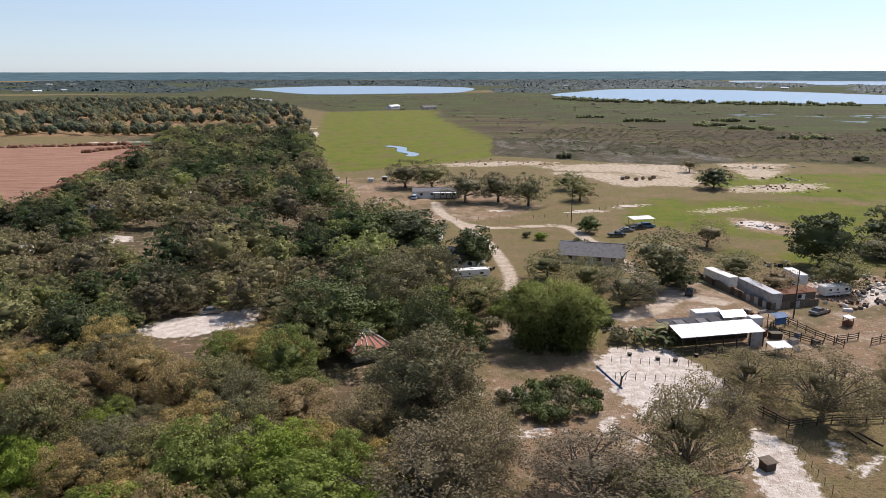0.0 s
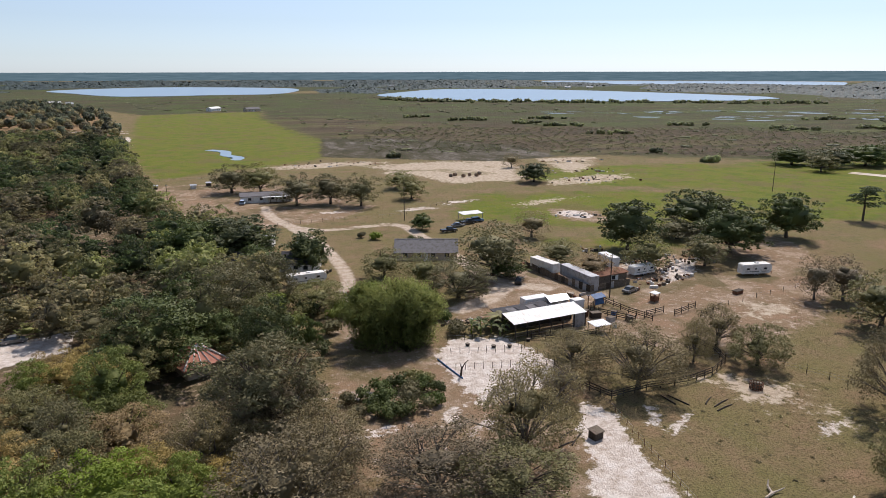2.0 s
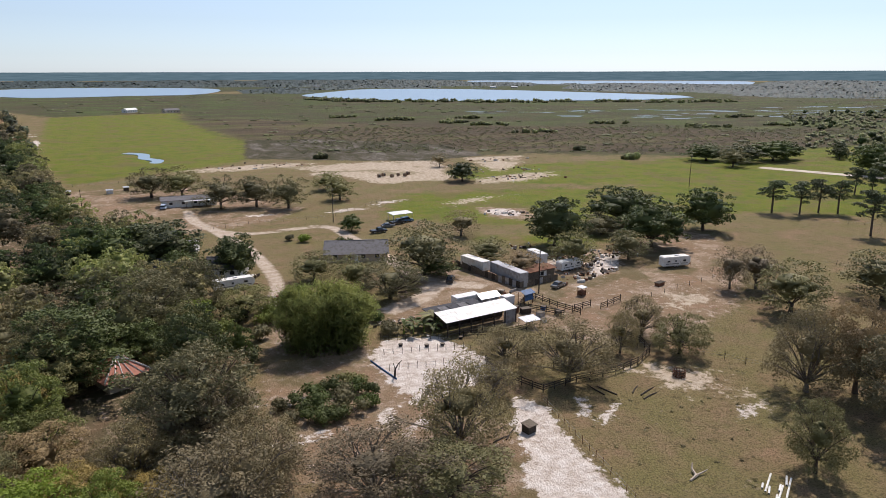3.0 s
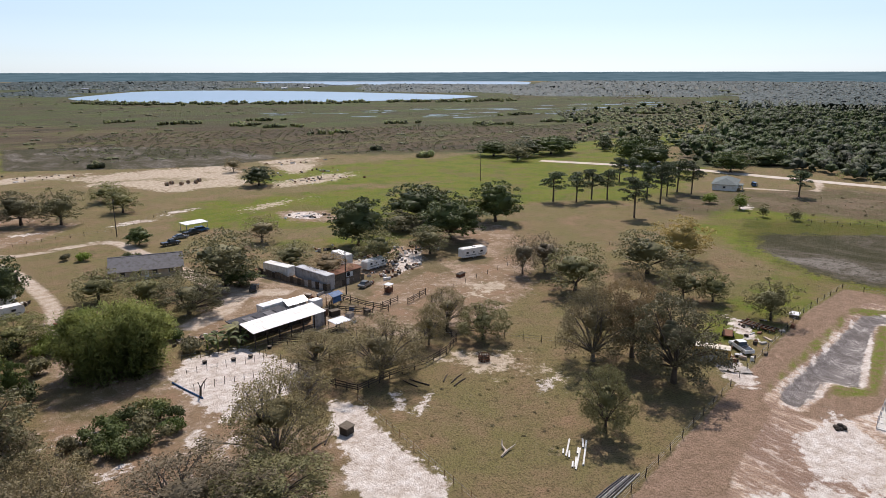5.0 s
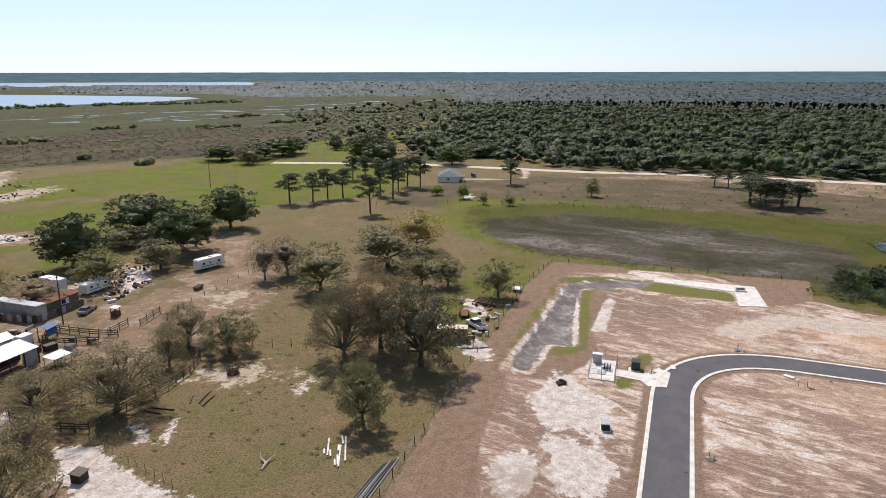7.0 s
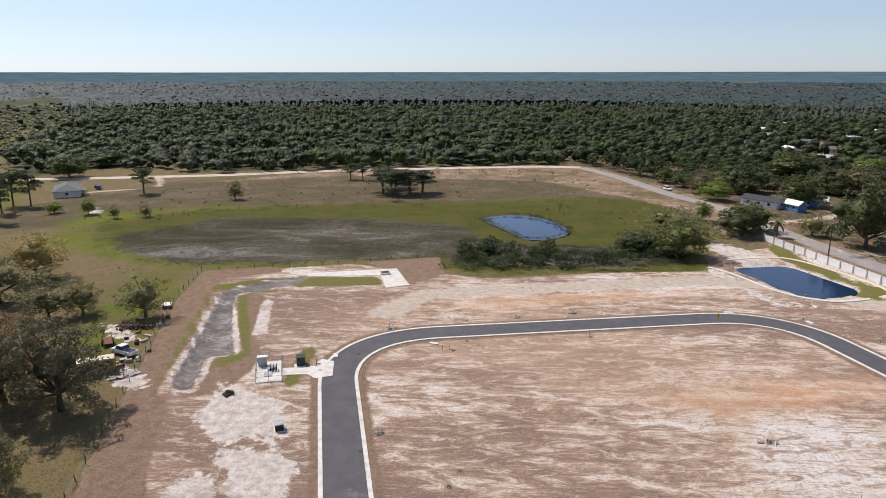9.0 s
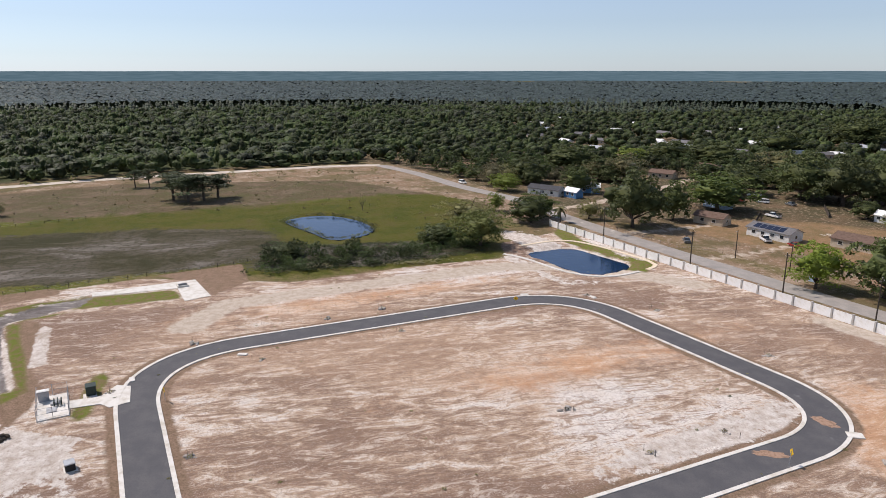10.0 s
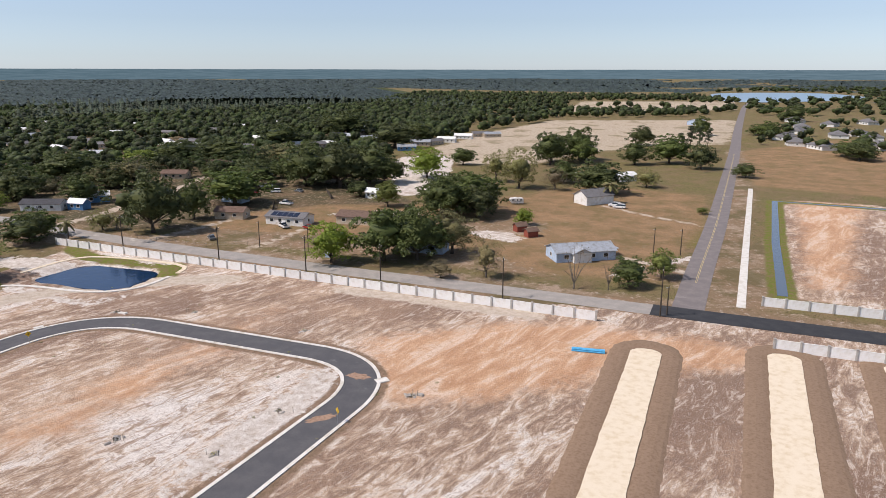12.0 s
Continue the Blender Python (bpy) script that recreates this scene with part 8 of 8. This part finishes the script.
# farther roofs between the trees
HOMETYPES = []
for k, (s, r, lab) in enumerate(((SIDINGWHITE, ROOFWHITE, "white mobile home glimpsed between dark trees"), (SIDINGTAN, ROOFSILVER, "tan mobile home with a bright metal roof"), (SIDINGTAN, ROOFGREY, "tan house with a grey roof among trees"))):
    HOMETYPES.append(house(lab, 0, 0, 0, 17, 6, 3.0, 1.6, s, r, "gable", 4, "house", "house", False, "far village homes"))
    MOLDS.append(HOMETYPES[-1])
rng = random.Random(31)
for i, (x, y) in enumerate(FARHOMES):
    copy_thing(HOMETYPES[(0, 2, 1, 2, 0)[i % 5]], pose(x, y, 0, 0, 0, rng.uniform(0, 90)) @ Matrix.Diagonal((0.8, 0.85, 0.9, 1)))
SUBURB = [(94, -575), (80, -535), (61, -518), (84, -741), (63, -616), (57, -790), (53, -643), (40, -613), (30, -540), (20, -580), (10, -640), (-10, -600), (30, -700), (0, -720), (-30, -650), (96, -640), (100, -690), (120, -780), (-40, -560)]
SUBURBAN = house("pale suburban house with a grey hipped roof", 0, 0, 0, 17, 12, 2.9, 2.8, SIDINGWHITE, ROOFGREY, "hip", 4, "house", "house", False, "suburban houses")
MOLDS.append(SUBURBAN)
for i, (x, y) in enumerate(SUBURB):
    copy_thing(SUBURBAN, pose(x, y, 0, 0, 0, 80 + 25 * (i % 3)))
rng = random.Random(44)
mass("woods", "garden trees between the suburban houses", L_FAR, [lumpy(60, 0.7, k) for k in (101, 102)], [(x + rng.gauss(0, 12), y + rng.gauss(0, 14), rng.uniform(6, 10), rng.uniform(3.5, 6)) for x, y in SUBURB for _ in range(3)])
house("pale blue warehouse with a silver roof", 192, -690, 78, 18, 10, 3.5, 1.6, SIDINGBLUE, ROOFSILVER, "gable", 5, "warehouse", "warehouse")
# far white industrial buildings among these are enlarged copies of the mobile homes
for i, (x, y) in enumerate(((-330, 1230), (-300, 1180), (-20, 960), (-70, 985), (1380, 2050), (1300, 1990), (1450, 1900), (430, 2450), (-1617, 2800), (-1560, 2790), (-1470, 2800), (-1080, 1784), (-1040, 1800), (-1020, 1890), (-310, 2680), (980, 2180), (1040, 2140))):
    copy_thing(HOMETYPES[i % 3], pose(x, y, 0, 0, 0, 20 * i) @ Matrix.Diagonal((1.3, 1.3, 1.2, 1)))


# ---- bamboo, banana plants and shrubs of the farm ----
root = thing("bamboo_clump", "huge bright green clump of arching bamboo", "bamboo", 20.5, 121.5, 0, -8)
rng = np.random.default_rng(17)
g = Geo()
for k in range(170):
    a, q = rng.random() * 6.283, math.sqrt(rng.random())
    x, y = math.cos(a) * q * 8.0, math.sin(a) * q * 5.2
    h = 9.8 + 2.6 * rng.random() - 4.6 * q ** 3
    side = Vector((math.cos(a), math.sin(a), 0))
    out = side * (0.10 + 0.24 * q) * h
    path = [Vector((x * 0.8, y * 0.8, -0.1)), Vector((x, y, h * 0.5)), Vector((x, y, h * 0.88)) + out * 0.5, Vector((x, y, h * 0.97)) + out]
    if k < 60:
        part("cane", Geo().tube([p * 0.8 if p.z > 0 else p for p in path], [0.07, 0.06, 0.04, 0.02], 4, False), L_BAMBOO, root)
    for j in range(230):
        t = 3 * rng.random() ** 0.9
        i = min(int(t), 2)
        p = path[i].lerp(path[i + 1], t - i) + Vector(rng.normal(size=3)) * (0.45 if t > 1.2 else 0.75) + side * (0.9 * max(0.0, 1.2 - t))
        p.z = max(p.z, 0.1)
        d = (Vector(rng.normal(size=3)) * 0.55 + side * 0.8 + Vector((0, 0, 0.8 if rng.random() < 0.6 else -0.5))).normalized()
        w = d.cross(Vector(rng.normal(size=3))).normalized()
        l = 0.35 + 0.5 * rng.random()
        n = d.cross(w)
        n = n if n.dot(side + Vector((0, 0, 0.8))) > 0 else -n
        g.face([p - d * l * 0.5, p + w * 0.14, p + d * l * 0.7])
        g.soft += [(n * 0.5 + side * 0.45 * q + Vector((0, 0, 0.5))).normalized()] * 3
for cx, cy, r in ((-4.0, 0, 3.2), (0.5, 0.5, 3.8), (4.4, -0.3, 3.0)):
    ball(g, cx, cy, 3.4, r, 4.2, rng)
part("foliage", g, L_BAMBOO, root)


def shrub(label, x, y, r, h, foliage, n, seed, name="shrub", size=0.22, group=""):
    rng = np.random.default_rng(seed)
    root = thing(name, label, "shrub", x, y, 0, 0, group)
    lobes = [(rng.normal() * r * 0.4, rng.normal() * r * 0.4, h * (0.35 + 0.25 * rng.random()), r * (0.4 + 0.3 * rng.random()), h * 0.38) for _ in range(5)]
    g = Geo()
    for lx, ly, lz, lr, lh in lobes:
        g.tube([(lx * 0.2, ly * 0.2, -0.1), (lx, ly, lz)], [0.06, 0.03], 4, False)
    part("stems", g, BARK, root)
    part("leaves", crown(rng, lobes, n, size, 0.8, 0, 0.7), foliage, root)


for i, (x, y, r, h) in enumerate(((10.2, 93.1, 2.0, 2.2), (13.1, 92.4, 2.2, 2.6), (16.1, 92.4, 2.2, 2.4), (19.2, 93.4, 2.2, 2.6), (22.5, 94.8, 2.0, 2.2), (24.2, 97.8, 1.6, 1.8), (9.4, 97.8, 1.6, 1.8), (12.4, 97.0, 2.2, 2.6), (15.5, 97.4, 2.4, 3.0), (18.7, 97.8, 2.4, 3.0), (22.1, 99.3, 2.2, 2.8), (18.4, 101.7, 2.0, 2.4), (21.3, 102.5, 1.8, 2.4), (15.1, 100.9, 1.8, 2.2))):
    shrub("dense dark green garden shrub in a row", x, y, r, h, L_DARK if i % 3 else L_OLIVE, 700, 200 + i, "shrub", 0.2, "garden shrubs")
for i, (x, y) in enumerate(((38, 120.5), (40.5, 121.5), (43, 121), (41.5, 119.2), (36.5, 122), (39, 124))):
    root = thing("banana_plant", "banana plant with torn dark leaves", "plant", x, y, 0, 60 * i, "banana plants")
    part("stem", Geo().tube([(0, 0, -0.1), (0.05, 0, 1.8)], [0.16, 0.1], 7), L_BAMBOO, root)
    rng = np.random.default_rng(300 + i)
    for k in range(8):
        a, up = rng.random() * 6.283, 0.5 + rng.random()
        d = Vector((math.cos(a), math.sin(a), 0))
        q = d.cross(Vector((0, 0, 1)))
        pts = [Vector((0, 0, 1.7)) + d * s * 2.0 + Vector((0, 0, up * s * 1.6 - 1.6 * s * s)) for s in (0, 0.4, 0.75, 1.0)]
        g = Geo()
        for j, (w0, w1) in enumerate(((0.1, 0.36), (0.36, 0.32), (0.32, 0.05))):
            for sd in (1, -1):
                g.face([pts[j], pts[j + 1], pts[j + 1] + q * w1 * sd + Vector((0, 0, 0.1)), pts[j] + q * w0 * sd + Vector((0, 0, 0.06))])
        part("leaf", g, L_DARK, root)
for i, (x, y, r, h) in enumerate(((4, 110, 2.4, 3.6), (7, 118, 2.2, 3.4), (2, 132, 2.8, 4.2), (9, 128, 2.2, 3.0), (6, 140, 3.0, 4.4), (12, 137, 2.6, 4.0), (1, 146, 2.8, 4.0), (-2, 156, 3.0, 4.2), (20, 152, 2.4, 3.0), (34, 123, 2.4, 2.6), (33, 131, 2.0, 2.2), (30, 205, 2.0, 2.4), (26, 208, 1.6, 2.0), (40, 196, 2.6, 2.8), (36, 194, 2.0, 2.2), (49, 185, 2.0, 2.6))):
    shrub("rounded olive green farmyard bush", x, y, r, h, (L_OLIVE, L_DARK, L_BRIGHT)[i % 3], 800, 400 + i, "shrub", 0.24, "farmyard bushes")
# brush along the drain below the meadow, weeds at the site edge
wild = random.Random(61)
brush = []
for ax, ay, bx, by, n in ((178, 6, 186, -30, 40), (186, -30, 192, -60, 30), (176, -6, 182, -40, 30), (190, -50, 200, -66, 16)):
    for _ in range(n):
        t = wild.random()
        brush.append((ax + (bx - ax) * t + wild.gauss(0, 2.5), ay + (by - ay) * t + wild.gauss(0, 2.5), wild.uniform(0.8, 2.6), wild.uniform(1.0, 2.4)))
drain = [(212, 0), (202, -17), (201, -33), (197, -58), (192, -66), (182, -62), (178, -46), (176, -28), (175, -12), (179, 2)]
for x, y in scatter(drain, 1.5, 62, (), 0.0, 5000):
    brush.append((x, y, wild.uniform(0.15, 0.5), wild.uniform(0.7, 1.6)))
for x, y, r in ((192, -9, 3.4), (188, -21, 2.4), (191, -25, 3.2), (187, -14, 3.0), (186, -1, 3.2), (181, -5, 2.4), (194, -47, 2.6), (196, -56, 3.4), (189, -58, 3.0), (186, -40, 1.8)):
    for k in range(4):
        brush.append((x + wild.gauss(0, r * 0.5), y + wild.gauss(0, r * 0.5), r * wild.uniform(1.0, 1.7), r * wild.uniform(0.5, 0.8)))
lily = random.Random(8)
g = Geo()
for cx, cy, a, b, n in ((175, -40, 2.2, 11, 150), (178, -14, 1.6, 4, 60)):
    for _ in range(n):
        x, y, r = cx + lily.gauss(0, a * 0.5), cy + lily.gauss(0, b * 0.45), lily.uniform(0.12, 0.4)
        g.face([(x + r * math.cos(1.0472 * i), y + r * math.sin(1.0472 * i), 0.5 + 0.1 * lily.random()) for i in range(6)])
tagged(part("water_lilies", g, L_OLIVE), "pale lily pads floating in the drain", "plants", "", "stuff")
rim = []
for (ax, ay), (bx, by) in zip(NATPOND, NATPOND[1:] + NATPOND[:1]):
    for _ in range(3):
        t = wild.random()
        rim.append((ax + (bx - ax) * t + wild.gauss(0, 0.7), ay + (by - ay) * t + wild.gauss(0, 0.7), wild.uniform(0.3, 0.9), wild.uniform(0.5, 1.3)))
mass("reeds", "dark reeds round the rim of the pond", L_REED, [mold(40, 1.0, 89, 0)], rim)
mass("brush", "tangled green brush along the drain", L_FOREST, [mold(130, 0.8, 81, 0), mold(130, 0.8, 82, 0)], brush)
weeds = []
for _ in range(110):
    x, y = wild.uniform(60, 175), wild.uniform(-95, 30)
    if free(x, y, [((100, -25), 24, 40)]) or wild.random() < 0.3:
        weeds.append((x, y, wild.uniform(0.1, 0.25), wild.uniform(0.12, 0.35)))
mass("weeds", "small weeds and clods on the building land", L_OLIVE, [mold(16, 1.6, 83)], weeds)
tufts = []
field = [(50, 50), (96, 56), (146, 68), (170, 72), (180, 110), (120, 130), (78, 85), (50, 84)]
while len(tufts) < 420:
    x, y = wild.uniform(50, 180), wild.uniform(50, 130)
    if inside(field, x, y):
        tufts.append((x, y, wild.uniform(0.1, 0.3), wild.uniform(0.1, 0.35)))
mass("tussocks", "dry grass tussocks in the pasture", L_WOODSBROWN, [mold(12, 1.8, 84)], tufts)
saplings = [(x, y, wild.uniform(0.3, 0.8), wild.uniform(0.3, 0.8)) for x, y in scatter([(210, 140), (300, 130), (345, 60), (370, -50), (260, -90), (200, -70), (260, -20), (268, 60)], 9, 67, (), 0.02, 1500)]
mass("tussocks", "dark grass tussocks in the far meadow", L_WOODSBROWN, [mold(14, 1.6, 85)], saplings)
hedge = [(368 + wild.gauss(0, 1.5) - 0.16 * abs(k - 8), 150 - 15 * k + wild.gauss(0, 3), wild.uniform(2.0, 4.5), wild.uniform(1.2, 2.4)) for k in range(15)]
mass("young_trees", "row of young trees along the sandy road", L_WOODS, [mold(120, 0.7, 86)], [(x - 14, y, h, r) for x, y, h, r in hedge])
# windrows of dark soil in the red field
g = Geo()
rows = np.random.default_rng(9)
for ax, ay, bx, by in ((-158, 243, -190, 400), (-230, 440, -205, 488), (-190, 400, -206, 470), (-300, 470, -222, 490)):
    n = int(math.hypot(bx - ax, by - ay) / 2.2)
    for k in range(n):
        t = k / n
        g.box(ax + (bx - ax) * t + rows.normal() * 1.2, ay + (by - ay) * t + rows.normal() * 1.2, -0.4, 2.5 + rows.random() * 3, 2.5 + rows.random() * 2, 1.2 + 1.6 * rows.random(), rows.random() * 90, 0.7, rows.normal() * 6)
tagged(part("soil_windrow", g, RUST), "long dark windrows of cleared soil and roots", "earthwork", "", "stuff")


# the patterns that the trees were copied from go
for root in MOLDS:
    for ob in (*root.children_recursive, root):
        bpy.data.objects.remove(ob)
